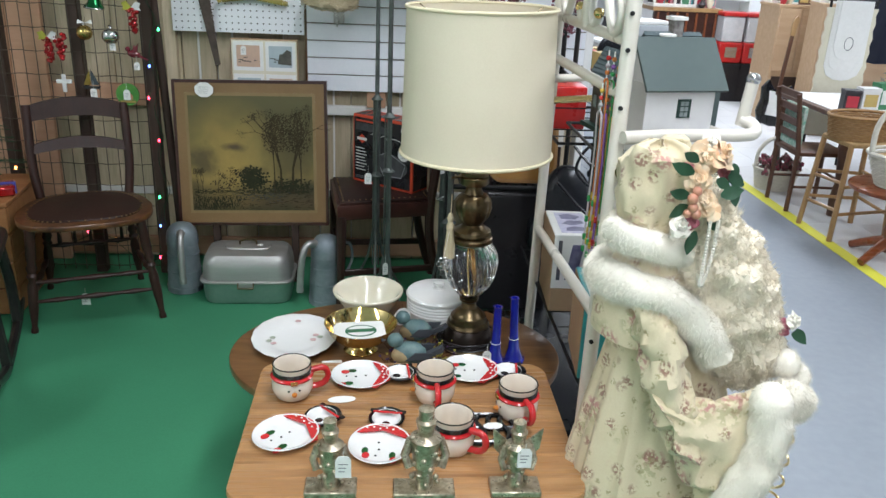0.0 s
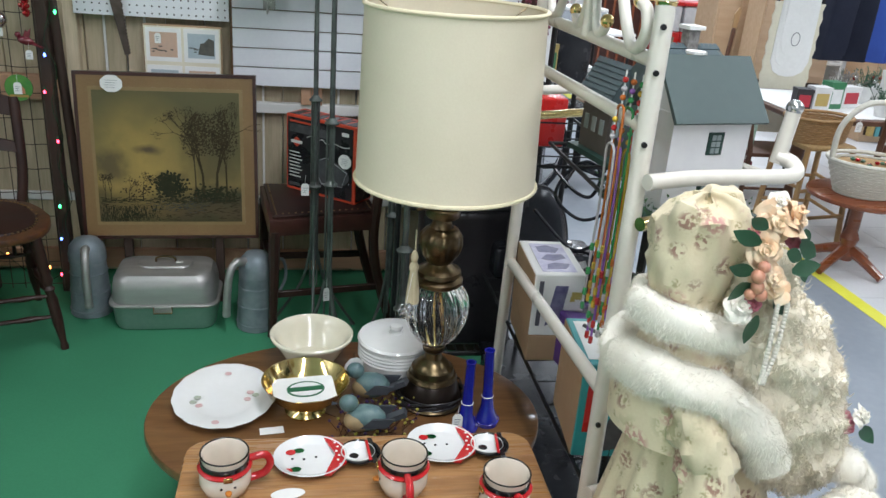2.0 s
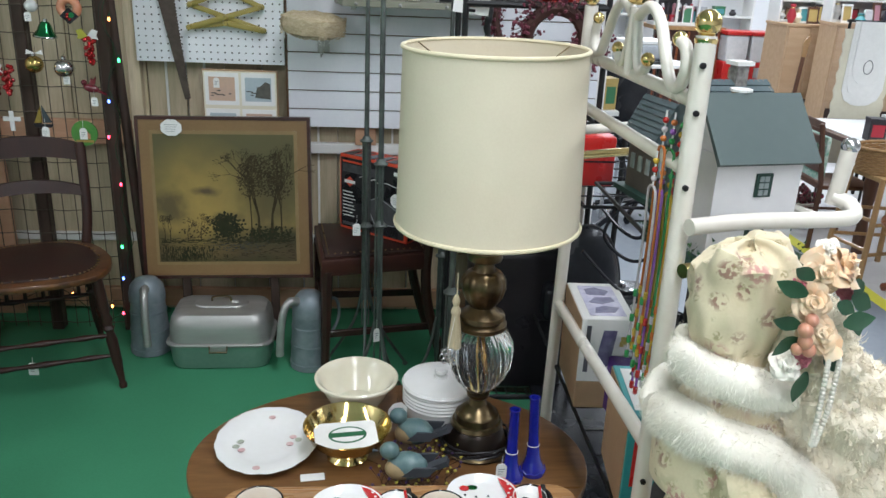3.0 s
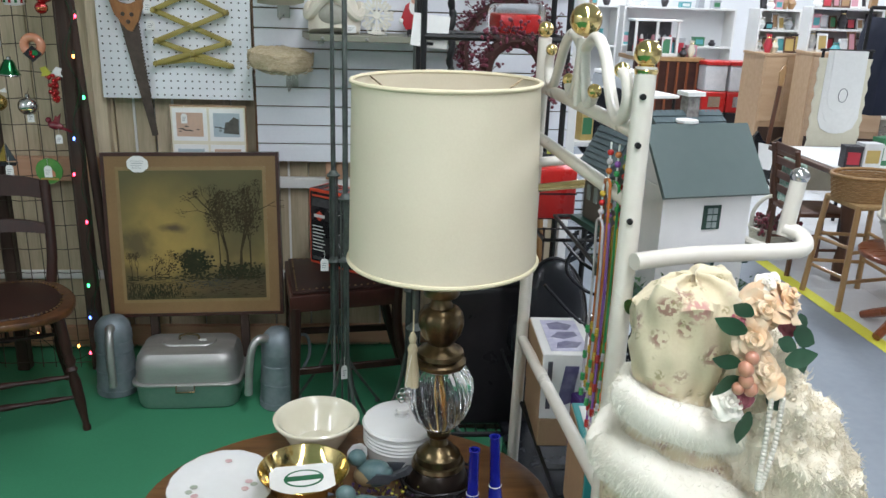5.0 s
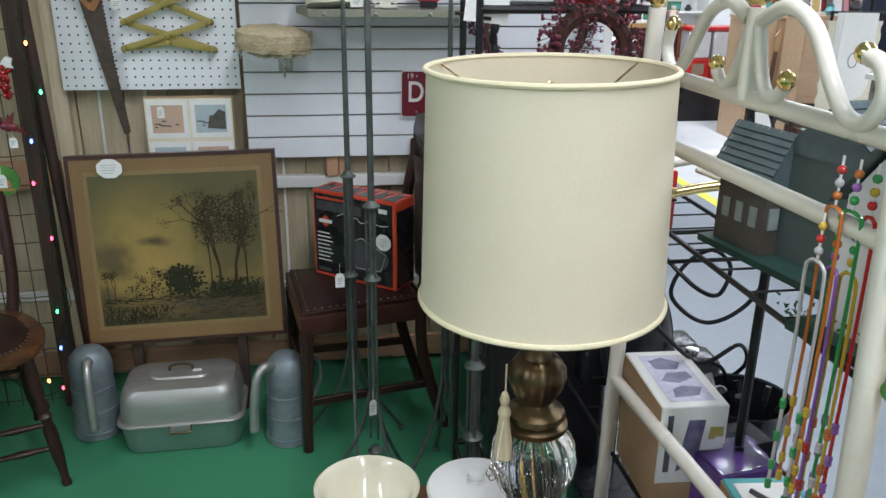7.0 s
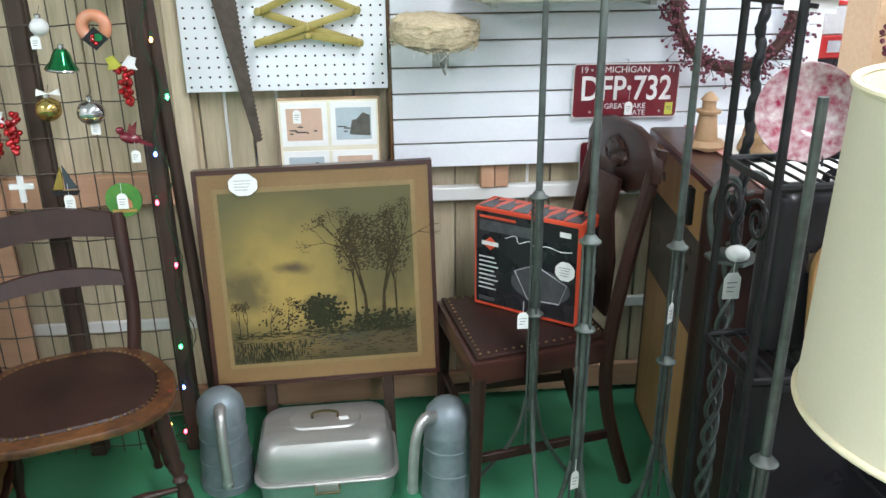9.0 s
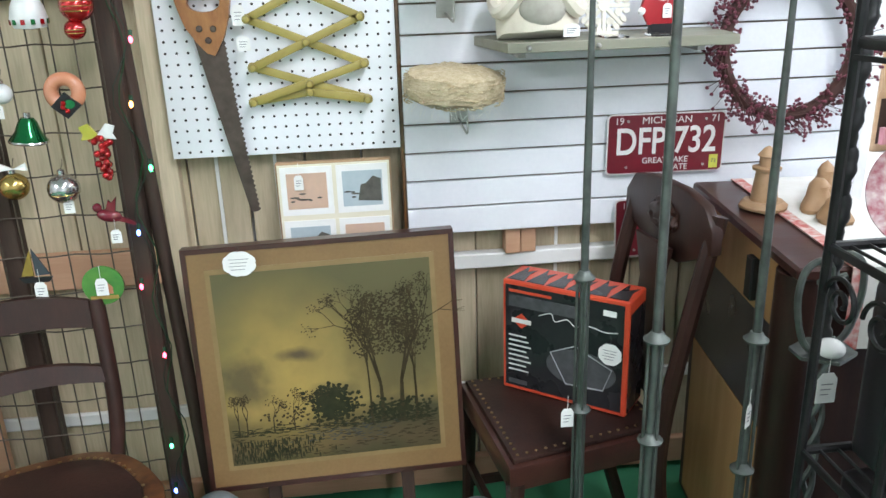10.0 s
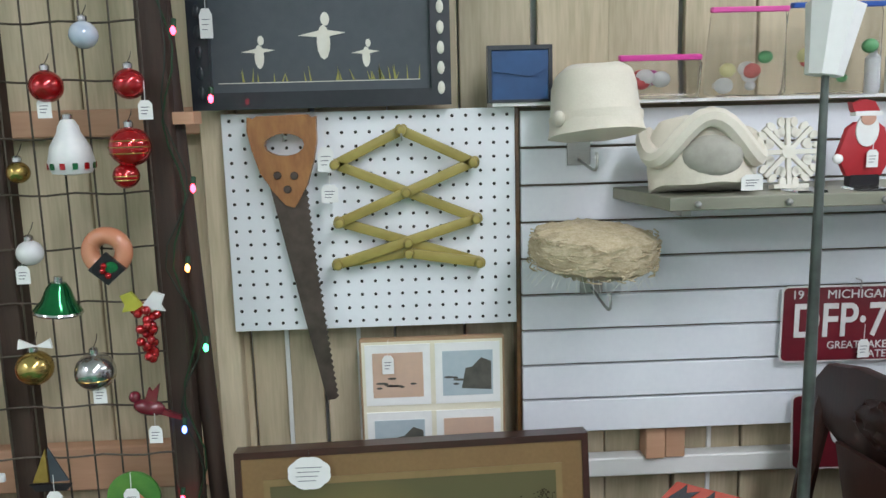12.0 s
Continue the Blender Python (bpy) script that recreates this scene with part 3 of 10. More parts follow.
part("frame", ring_plate([(-W2, 0), (W2, 0), (W2, H2), (-W2, H2)], [(-W2 + 0.012, 0.012), (W2 - 0.012, 0.012), (W2 - 0.012, H2 - 0.012), (-W2 + 0.012, H2 - 0.012)], -0.004, 0.035), M_MAHOG, picture, "dark mahogany outer frame", smooth=False)
part("back_board", B(-W2 + 0.004, W2 - 0.004, 0.006, 0.03, 0.004, H2 - 0.004), M_MAHOG, picture, smooth=False)
part("border", B(-W2 + 0.010, W2 - 0.010, -0.001, 0.007, 0.010, H2 - 0.010), M_OLIVEGOLD, picture, "flat olive-gold border", smooth=False)
part("inner_line", B(-W2 + 0.050, W2 - 0.050, -0.0025, 0.0, 0.052, H2 - 0.050), M_GOLDLINE, picture, smooth=False)
part("canvas", B(-W2 + 0.062, W2 - 0.062, -0.004, -0.001, 0.064, H2 - 0.062), painting_mat(), picture, "painted marsh at sunset with trees", smooth=False)
prng = random.Random(11)


def twigs(bm, x, z, ang, ln, w, depth):
    x1, z1 = x + ln * math.cos(ang), z + ln * math.sin(ang)
    nx, nz = -math.sin(ang) * w, math.cos(ang) * w
    y = -0.0046 - depth * 0.00005
    vs = [bm.verts.new(p) for p in ((x - nx, y, z - nz), (x1 - nx * 0.6, y, z1 - nz * 0.6), (x1 + nx * 0.6, y, z1 + nz * 0.6), (x + nx, y, z + nz))]
    bm.faces.new(vs)
    if depth > 0:
        for _ in range(2 if depth > 1 else 3):
            twigs(bm, x1, z1, ang + prng.uniform(-0.65, 0.65) * (0.45 if depth > 3 else 1.0), ln * prng.uniform(0.6, 0.85), w * 0.62, depth - 1)
    else:
        for _ in range(5):
            dab(bm, x1 + prng.uniform(-0.012, 0.012), z1 + prng.uniform(-0.01, 0.01), 0.0022, 0.0016, -0.0051)


def dab(bm, x, z, a, b, y=-0.0047):
    t = prng.uniform(0, 3.1)
    vs = []
    for i in range(6):
        q = i * math.pi / 3
        u, v = a * prng.uniform(0.6, 1.2) * math.cos(q), b * prng.uniform(0.6, 1.2) * math.sin(q)
        vs.append(bm.verts.new((min(max(x + u, -0.257), 0.257), y - prng.uniform(0, 0.0003), min(max(z + v, 0.066), 0.528))))
    try:
        bm.faces.new(vs)
    except ValueError:
        pass


brown, dark, blue = bmesh.new(), bmesh.new(), bmesh.new()
for tx, hh, w in ((0.092, 0.085, 0.0036), (0.122, 0.10, 0.0062), (0.168, 0.105, 0.0068), (0.205, 0.075, 0.0044)):
    twigs(brown, tx, 0.135, 1.57 + prng.uniform(-0.04, 0.04), hh, w, 5)
    for _ in range(330):
        rad, ang = 0.062 * prng.random() ** 0.6, prng.uniform(0, 6.283)
        dab(brown, tx + rad * 0.8 * math.cos(ang), 0.345 + hh * 0.35 + rad * 1.25 * math.sin(ang), 0.0030, 0.0024)
for tx in (-0.235, -0.215, -0.15, -0.10, -0.04):
    twigs(brown, tx, 0.14, 1.57, 0.034, 0.002, 3)
for _ in range(420):
    dab(dark, prng.gauss(0.0, 0.024), prng.gauss(0.195, 0.022), 0.0062, 0.0046)
for _ in range(260):
    dab(dark, prng.gauss(0.16, 0.05), prng.gauss(0.165, 0.015), 0.0055, 0.004)
for _ in range(60):
    dab(brown, prng.gauss(-0.10, 0.035), prng.gauss(0.175, 0.016), 0.0038, 0.003)
for _ in range(260):
    dab(dark, prng.uniform(-0.25, 0.25), prng.gauss(0.142, 0.005), 0.010, 0.0012)
for _ in range(260):
    dab(dark, prng.gauss(-0.17, 0.06), prng.uniform(0.068, 0.12), 0.0020, 0.008)
for _ in range(260):
    dab(brown, prng.uniform(-0.25, 0.25), prng.uniform(0.07, 0.15), 0.009, 0.0012)
for _ in range(120):
    dab(blue, prng.gauss(0.03, 0.06), prng.gauss(0.12, 0.012), 0.006, 0.0012)
for nm, bmq, mm in (("tree_paint", brown, M_DABS[1]), ("undergrowth_paint", dark, M_DABS[0]), ("water_paint", blue, M_DABS[2])):
    tagged(part(nm, bmq, mm, picture, smooth=False), kind="stuff")
for lx in (-0.17, 0.17):
    leg = part("leg", B(lx - 0.016, lx + 0.016, 0.012, 0.036, -0.252, 0.04, bevel=0.003), M_POST, picture, smooth=False)
scallop_tag(-0.692, 3.352, 0.815, 0.072, 0.058)

# ---- licence plates ----
M_PLATE = mat("maroon_plate", (0.16, 0.012, 0.022), (0.13, 0.010, 0.018), 12, 0.35, coat=0.3)
M_PLATEW = mat("plate_white", (0.74, 0.72, 0.70), (0.64, 0.62, 0.60), 30, 0.45)
M_PLATEY = mat("plate_yellow", (0.60, 0.62, 0.10), (0.54, 0.55, 0.08), 20, 0.45)


def licence_plate(m, label, field, ink, big, left="19", top="MICHIGAN", right="71", low=("GREAT LAKE", "STATE")):
    t = thing("licence_plate", m, label, "licence plate", "licence plates")
    part("rim", P(rounded(-0.152, 0.152, -0.076, 0.076, 0.012), -0.0005, 0.0012), ink, t, smooth=False)
    part("field", P(rounded(-0.1485, 0.1485, -0.0725, 0.0725, 0.010), -0.0018, -0.0004), field, t, smooth=False)
    f = FACE
    y = -0.0024
    words(big, 0.094, ink, t, pose(0, y, 0.004) @ f, depth=0.0012, narrow=0.80, bold=0.0012)
    words(left, 0.024, ink, t, pose(-0.122, y, 0.058) @ f)
    words(top, 0.024, ink, t, pose(0, y, 0.058) @ f, narrow=1.1)
    words(right, 0.024, ink, t, pose(0.126, y, 0.058) @ f)
    words(low[0], 0.021, ink, t, pose(0.0, y, -0.043) @ f)
    words(low[1], 0.021, ink, t, pose(0.03, y, -0.062) @ f)
    for sx in (-0.1, 0.1):
        for sz in (-0.058, 0.058):
            part("bolt", L([(0.0035, 0), (0.0035, -0.003), (0, -0.0036)], 8, c=(sx, -0.0016, sz), axis="y"), M_ALU, t)
    return t


lp = licence_plate(pose(0.356, 3.520, 1.0, 0, 0.6, 0), "maroon 1971 licence plate with white raised letters", M_PLATE, M_PLATEW, "DFP·732")
part("sticker", B(0.116, 0.138, -0.0034, -0.0018, -0.068, -0.034), M_PLATEY, lp, "small yellow sticker", smooth=False)
words("72", 0.014, M_INK, lp, pose(0.127, -0.0038, -0.05) @ FACE)
part("hook", T([(0, 0.014, 0.085), (0, -0.004, 0.085), (0, -0.004, 0.07)], 0.0015, 6), M_ALU, lp)
price_tag(0.362, 3.505, 0.953, 0.022, 0.036)
licence_plate(pose(0.383, 3.512, 0.784, -4, 0, 0), "maroon licence plate standing low behind a chair", M_PLATE, M_PLATEW, "0· 31")
licence_plate(pose(0.70, 3.50, 0.79, -6, 0, 0), "yellow-green licence plate standing behind wooden carvings", M_PLATEY, M_PLATE, "D 4")

# ---- slatwall shelf and the things on and by it ----
M_SAGE = mat("grey_green_shelf", (0.27, 0.265, 0.20), (0.23, 0.225, 0.17), 5, 0.5, stretch=(1, 5, 5))
set_group(0.028, 0, -0.025)
shelf = thing("display_shelf", (0.125, 3.535, 1.302), "narrow grey-green display shelf clipped to the slatwall", "shelf")
part("board", P([(-0.275, -0.002), (-0.235, -0.215), (0.275, -0.215), (0.30, -0.002)], -0.022, 0.0, "z", bevel=0.002), M_SAGE, shelf, smooth=False)
for bx in (-0.2, 0.2):
    part("bracket", B(bx - 0.008, bx + 0.008, -0.19, 0.0, -0.034, -0.0225), M_ALU, shelf, smooth=False)
for bx in (-0.19, -0.04, 0.12):
    part("clip", S((bx, -0.218, -0.012), 0.006), M_ALU, shelf)

M_STRAW = mat("pale_straw", (0.62, 0.52, 0.36), (0.42, 0.33, 0.19), 60, 0.75, bump=0.9, fine=240, stretch=(1, 1, 2.4))
M_WOOL = mat("cream_wool_felt", (0.72, 0.66, 0.55), (0.66, 0.60, 0.49), 10, 0.9, bump=0.3, fine=200, sheen=0.3)


def peg_hook(x, z, out=0.14):
    h = thing("slatwall_hook", (x, 3.536, z), "chrome slatwall hook with a square back plate", "hook", "slatwall hooks")
    part("plate", B(-0.022, 0.022, -0.004, 0.0, -0.03, 0.04, bevel=0.001), M_ALU, h, smooth=False)
    part("rod", T(curve_pts([(0, -0.004, -0.02), (0, -out, -0.03), (0, -out - 0.01, 0.0)], 4), 0.0025, 6), M_ALU, h)
    return h


peg_hook(-0.19, 1.13)
peg_hook(-0.215, 1.375)
straw = bmesh.new()
lathe(straw, [(0.0, -0.036), (0.07, -0.040), (0.105, -0.022), (0.113, 0.004), (0.105, 0.028), (0.08, 0.038), (0.03, 0.040), (0, 0.040)], 56, squash=(1.0, 0.86))
lumps(straw, 0.006, 0.012, 3)
pill = thing("straw_hat", pose(-0.216, 3.40, 1.207, 6, 3, 10), "pale straw pillbox hat with a thin net veil", "hat")
part("crown", straw, M_STRAW, pill)
fr = bmesh.new()
for i in range(230):
    a = rng.uniform(0, 6.28)
    r0 = 0.108
    p0 = Vector((r0 * math.cos(a), 0.86 * r0 * math.sin(a), rng.uniform(-0.03, 0.03)))
    d = Vector((-math.sin(a), math.cos(a) * 0.86, rng.uniform(-0.35, 0.35))) * rng.uniform(0.012, 0.03)
    tube(fr, [p0, p0 + d * 0.5 + Vector((math.cos(a), math.sin(a), 0)) * 0.006, p0 + d], 0.0013, 4)
part("loose_straw", fr, M_STRAW, pill)
veil = bmesh.new()
for i in range(44):
    a = i / 44 * math.pi * 1.3 + 2.9
    p0 = Vector((0.098 * math.cos(a), 0.085 * math.sin(a), -0.028))
    p1 = p0 + Vector((rng.uniform(-0.03, 0.03), rng.uniform(-0.006, 0.006), -0.026))
    tube(veil, [p0, p1], 0.0005, 4)
part("veil", veil, M_PAPER, pill, "thin white net")
cloche = thing("felt_hat", pose(-0.212, 3.42, 1.465, -10, 0, 12) @ Matrix.Diagonal((0.82, 0.82, 0.74, 1)), "cream felt cloche hat hung on a hook", "hat", "felt hats")
cb = bmesh.new()
lathe(cb, [(0.108, -0.085), (0.105, -0.075), (0.098, -0.02), (0.094, 0.03), (0.088, 0.055), (0.070, 0.066), (0.03, 0.070), (0, 0.071)], 40, squash=(0.92, 0.98))
lumps(cb, 0.006, 0.06, 5)
part("crown", cb, M_WOOL, cloche)
part("band", L([(0.1035, -0.058), (0.1045, -0.04)], 40, squash=(0.92, 0.98)), M_WOOL, cloche)
part("bow", S((-0.095, -0.03, -0.05), 0.022, (0.5, 1, 0.8)), M_WOOL, cloche)
cap2 = thing("felt_hat", pose(-0.028, 3.42, 1.365, -18, 0, -5), "grey-cream draped felt hat resting on a shelf", "hat", "felt hats")
cb = bmesh.new()
lathe(cb, [(0.085, -0.062), (0.09, -0.02), (0.088, 0.02), (0.07, 0.05), (0.03, 0.062), (0, 0.063)], 40, squash=(1.0, 0.8))
lumps(cb, 0.014, 0.05, 9)
part("crown", cb, M_WOOL, cap2)
bandp = [(0.092 * math.cos(a), 0.074 * math.sin(a) - 0.008, 0.012 + 0.03 * math.sin(3 * a)) for a in [2 * math.pi * i / 40 for i in range(40)]]
part("brim", T(bandp, 0.017, 8, closed=True), M_WOOL, cap2, "thick rolled brim")
part("opening", S((0.004, -0.066, -0.02), 0.05, (1, 0.42, 0.72)), mat("hat_lining", (0.42, 0.40, 0.34), (0.34, 0.32, 0.27), 30, 0.9), cap2, "grey lining")
price_tag(0.03, 3.335, 1.322, 0.036, 0.026, string=0.002)

snow = thing("snowflake_ornament", pose(0.118, 3.40, 1.366, -8, 0, 0), "white wooden snowflake ornament standing on a shelf", "ornament")
M_IVORY = mat("ivory_paint", (0.74, 0.71, 0.62), (0.66, 0.62, 0.52), 30, 0.5)
for k in range(8):
    arm = bmesh.new()
    box(arm, 0, 0.058, -0.004, 0.004, -0.004, 0.004)
    for q in (0.028, 0.045):
        for s in (-1, 1):
            move(prism(arm, ellipse(0.009, 0.006, 10, (q + 0.006, s * 0.011)), -0.003, 0.003), Matrix.Identity(4))
    part("arm", arm, M_IVORY, snow, at=pose(0, 0, 0, 0, 45 * k, 0), smooth=False)
part("hub", P(ellipse(0.013, 0.013, 8), -0.006, 0.006), M_IVORY, snow)
part("foot", B(-0.03, 0.03, -0.012, 0.012, -0.062, -0.055), M_IVORY, snow, smooth=False)

M_SKIN = mat("painted_skin", (0.60, 0.33, 0.24), None, 20, 0.5)
M_REDFELT = mat("red_felt_paint", (0.45, 0.02, 0.03), (0.38, 0.014, 0.02), 14, 0.5)
sm = bmesh.new()


def add_to(bm, src, idx):
    """Joins src into bm with one material slot."""
    me = bpy.data.meshes.new("tmp")
    for f in src.faces:
        f.material_index = idx
    src.to_mesh(me)
    src.free()
    n = len(bm.faces)
    bm.from_mesh(me)
    bpy.data.meshes.remove(me)
    return bm


add_to(sm, P([(-0.03, 0.0), (0.03, 0.0), (0.048, 0.035), (0.032, 0.082), (0.018, 0.092), (-0.018, 0.092), (-0.032, 0.082), (-0.048, 0.035)], -0.007, 0.007, bevel=0.002), 0)
add_to(sm, P(ellipse(0.020, 0.028, 20, (0, 0.078)), -0.010, -0.006), 1)
add_to(sm, P(ellipse(0.013, 0.012, 16, (0, 0.098)), -0.0115, -0.006), 2)
add_to(sm, P([(-0.022, 0.106), (0.022, 0.106), (0.010, 0.126), (-0.008, 0.130), (-0.026, 0.122), (-0.03, 0.126), (-0.026, 0.112)], -0.010, 0.006), 0)
add_to(sm, P(rounded(-0.024, 0.024, 0.102, 0.110, 0.003), -0.012, 0.006), 1)
add_to(sm, P(rounded(-0.026, 0.026, -0.018, 0.002, 0.004), -0.009, 0.009), 3)
for s in (-1, 1):
    add_to(sm, S((s * 0.046, -0.004, 0.03), 0.009, (1, 0.7, 1)), 1)
whole("santa_figure", sm, [M_REDFELT, M_PAPER, M_SKIN, M_BLACK], pose(0.250, 3.40, 1.322), "small red and white painted santa cut-out on a shelf", "figurine")
price_tag(0.258, 3.385, 1.352, 0.02, 0.03, string=0.02)
for kx, kw in ((0.13, 0.05), (0.235, 0.05)):
    whole("acrylic_base", B(-kw / 2, kw / 2, -0.03, 0.03, 0, 0.004), M_GLASS, (kx, 3.36, 1.3022), "small clear acrylic stand base", "display base", "acrylic bases", smooth=False)

# burgundy berry wreath
M_BERRY = mat("burgundy_berry", (0.10, 0.012, 0.030), (0.17, 0.03, 0.05), 40, 0.45, var=0.0)
M_TWIG = mat("dark_twig", (0.06, 0.025, 0.02), None, 30, 0.7)


def berry_wreath(m, label, radius=0.165, count=640, seed=2):
    r = random.Random(seed)
    t = thing("berry_wreath", m, label, "wreath", "berry wreaths")
    part("ring", T([(radius * math.cos(a), 0, radius * math.sin(a)) for a in [2 * math.pi * i / 48 for i in range(48)]], 0.016, 8, closed=True), M_TWIG, t, "twig ring")
    tw, be = bmesh.new(), bmesh.new()
    for i in range(count):
        a = r.uniform(0, 6.283)
        tilt = a + r.gauss(0.9, 0.5)
        base = Vector((radius * math.cos(a), 0, radius * math.sin(a)))
        rad = r.choice((1, 1, 1, -1))
        d = Vector((rad * math.cos(tilt), r.uniform(-0.9, 0.15), rad * math.sin(tilt))) * r.uniform(0.022, 0.066)
        if rad < 0:
            d *= 0.55
        e = base + d
        tube(tw, [base, base + d * 0.5 + Vector((0, -0.004, 0)), e], 0.0009, 3)
        for _ in range(2):
            bmesh.ops.create_icosphere(be, subdivisions=1, radius=r.uniform(0.0034, 0.0052), matrix=Matrix.Translation(e + Vector((r.uniform(-0.006, 0.006), r.uniform(-0.005, 0.005), r.uniform(-0.006, 0.006)))))
    tagged(part("twigs", tw, M_TWIG, t), kind="stuff")
    tagged(part("berries", be, M_BERRY, t), kind="stuff")
    return t


set_group()
berry_wreath(pose(0.63, 3.475, 1.23, -4, 0, 0), "burgundy berry wreath hung against the slatwall")

# above the boards: tray picture, blue box, bags on the ledge
M_LEDGE = M_WPAINT
ledge = whole("ledge", B(-0.35, 0.885, 3.50, 3.6, 1.431, 1.437), M_LEDGE, (0, 0, 0), "thin white ledge along the top of the slatwall", "ledge", smooth=False)
M_TRAYBLACK = mat("black_lacquer", (0.012, 0.014, 0.018), (0.022, 0.025, 0.03), 6, 0.3, coat=0.4)
M_SLATEB = mat("slate_blue_panel", (0.045, 0.055, 0.065), (0.065, 0.075, 0.085), 7, 0.5)
tray = thing("lacquer_picture", pose(-0.648, 3.535, 1.437), "black lacquer framed picture with pale painted birds", "picture")
part("frame", ring_plate([(-0.235, 0), (0.225, 0), (0.225, 0.34), (-0.235, 0.34)], [(-0.20, 0.03), (0.19, 0.03), (0.19, 0.31), (-0.20, 0.31)], -0.03, 0.0), M_TRAYBLACK, tray, "carved black lacquer frame", smooth=False)
part("panel", B(-0.205, 0.195, -0.014, -0.002, 0.025, 0.315), M_SLATEB, tray, "dark slate panel", smooth=False)
for cx, cz, s in ((-0.115, 0.092, 0.7), (0.0, 0.115, 1.0), (0.075, 0.088, 0.6)):
    fg = bmesh.new()
    prism(fg, ellipse(0.012 * s, 0.03 * s, 12, (cx, cz)), -0.0155, -0.0135)
    prism(fg, [(cx - 0.045 * s, cz + 0.012 * s), (cx, cz + 0.022 * s), (cx + 0.04 * s, cz + 0.016 * s), (cx, cz + 0.008 * s)], -0.0157, -0.0135)
    prism(fg, ellipse(0.008 * s, 0.012 * s, 10, (cx + 0.004, cz + 0.04 * s)), -0.0158, -0.0135)
    part("flying_bird", fg, M_IVORY, tray, "pale painted bird", smooth=False)
rs = bmesh.new()
for k in range(26):
    bx = rng.uniform(-0.17, 0.17)
    prism(rs, [(bx, 0.048), (bx + 0.003, 0.048), (bx + rng.uniform(-0.008, 0.008), 0.048 + rng.uniform(0.012, 0.03))], -0.0155, -0.0135)
part("reeds", rs, mat("reed_yellow", (0.34, 0.32, 0.07)), tray, smooth=False)
part("ground_line", B(-0.19, 0.17, -0.0152, -0.0138, 0.046, 0.0475), M_IVORY, tray, smooth=False)
for k in range(9):
    for side in (-0.2175, 0.2075):
        part("inlay", S((side, -0.031, 0.03 + k * 0.035), 0.0105, (0.62, 0.2, 1.1), 12, 8), M_IVORY if side > 0 else M_TRAYBLACK, tray)
price_tag(-0.845, 3.488, 1.585, 0.022, 0.05)

bluebox = thing("blue_case", pose(-0.30, 3.53, 1.4375), "blue leatherette case with a dark edge", "case")
M_BLUELEATHER = mat("blue_leatherette", (0.012, 0.055, 0.16), (0.018, 0.075, 0.20), 20, 0.5, bump=0.2)
part("body", B(-0.055, 0.055, -0.03, 0.0, 0, 0.095, bevel=0.004), M_BLUELEATHER, bluebox)
part("edge", ring_plate([(-0.058, -0.0), (0.058, 0.0), (0.058, 0.1), (-0.058, 0.1)], [(-0.051, 0.005), (0.051, 0.005), (0.051, 0.092), (-0.051, 0.092)], -0.034, -0.006), M_TRAYBLACK, bluebox, smooth=False)
part("flap", P([(-0.05, 0.09), (0.05, 0.09), (0.05, 0.06), (0.02, 0.045), (-0.05, 0.055)], -0.0345, -0.031), M_BLUELEATHER, bluebox, smooth=False)

M_BAG = glass("clear_plastic_bag", (0.96, 0.96, 0.97), 0.25, 1.1)
bagcols = [((0.70, 0.06, 0.34), (0.45, 0.05, 0.24)), ((0.75, 0.10, 0.38), (0.42, 0.10, 0.08)), ((0.03, 0.10, 0.42), (0.10, 0.28, 0.16))]


def zip_bag(x, w, h, strip, filling, lean):
    t = thing("zip_bag", pose(x, 3.52, 1.4375, lean, 0, 0), "clear zip bag of small trinkets with a coloured seal", "plastic bag", "zip bags")
    bm = bmesh.new()
    box(bm, -w / 2, w / 2, -0.03, 0.03, 0.0, h, bevel=0.012, seg=2)
    for v in bm.verts:
        f = 1 - 0.85 * max(0, v.co.z / h) ** 2
        v.co.y *= f
    lumps(bm, 0.006, 0.03, x * 9)
    part("film", bm, M_BAG, t)
    part("seal", B(-w / 2, w / 2, -0.008, 0.008, h - 0.006, h + 0.004, bevel=0.002), mat("bag_seal", strip, None, 20, 0.4), t, smooth=False)
    r = random.Random(int(x * 100))
    for k in range(7):
        c = r.choice((filling, (0.6, 0.6, 0.58), (0.5, 0.05, 0.05), (0.1, 0.3, 0.12), (0.65, 0.6, 0.3)))
        part("trinket", S((r.uniform(-w * 0.36, w * 0.36), r.uniform(-0.012, 0.012), r.uniform(0.015, h * 0.55)), r.uniform(0.008, 0.016), (1.2, 0.8, 1), 10, 7), mat("trinket", c, None, 20, 0.4), t)


zip_bag(-0.045, 0.15, 0.075, *bagcols[0], 10)
zip_bag(0.115, 0.14, 0.155, *bagcols[1], 6)
zip_bag(0.275, 0.17, 0.16, *bagcols[2], 6)
box9 = thing("bottle_group", (0.47, 3.53, 1.4375), "small clear and violet perfume bottles on a ledge", "bottles")
for k in range(7):
    c = rng.choice(((0.35, 0.12, 0.40), (0.75, 0.75, 0.75), (0.30, 0.25, 0.5), (0.65, 0.60, 0.62)))
    hb = rng.uniform(0.05, 0.10)
    part("bottle", L([(0.014, 0), (0.0145, hb * 0.7), (0.006, hb * 0.8), (0.007, hb), (0, hb)], 14, c=(-0.12 + k * 0.042, rng.uniform(-0.02, 0), 0)), mat("bottle_glass", c, None, 15, 0.15, coat=0.6), box9)

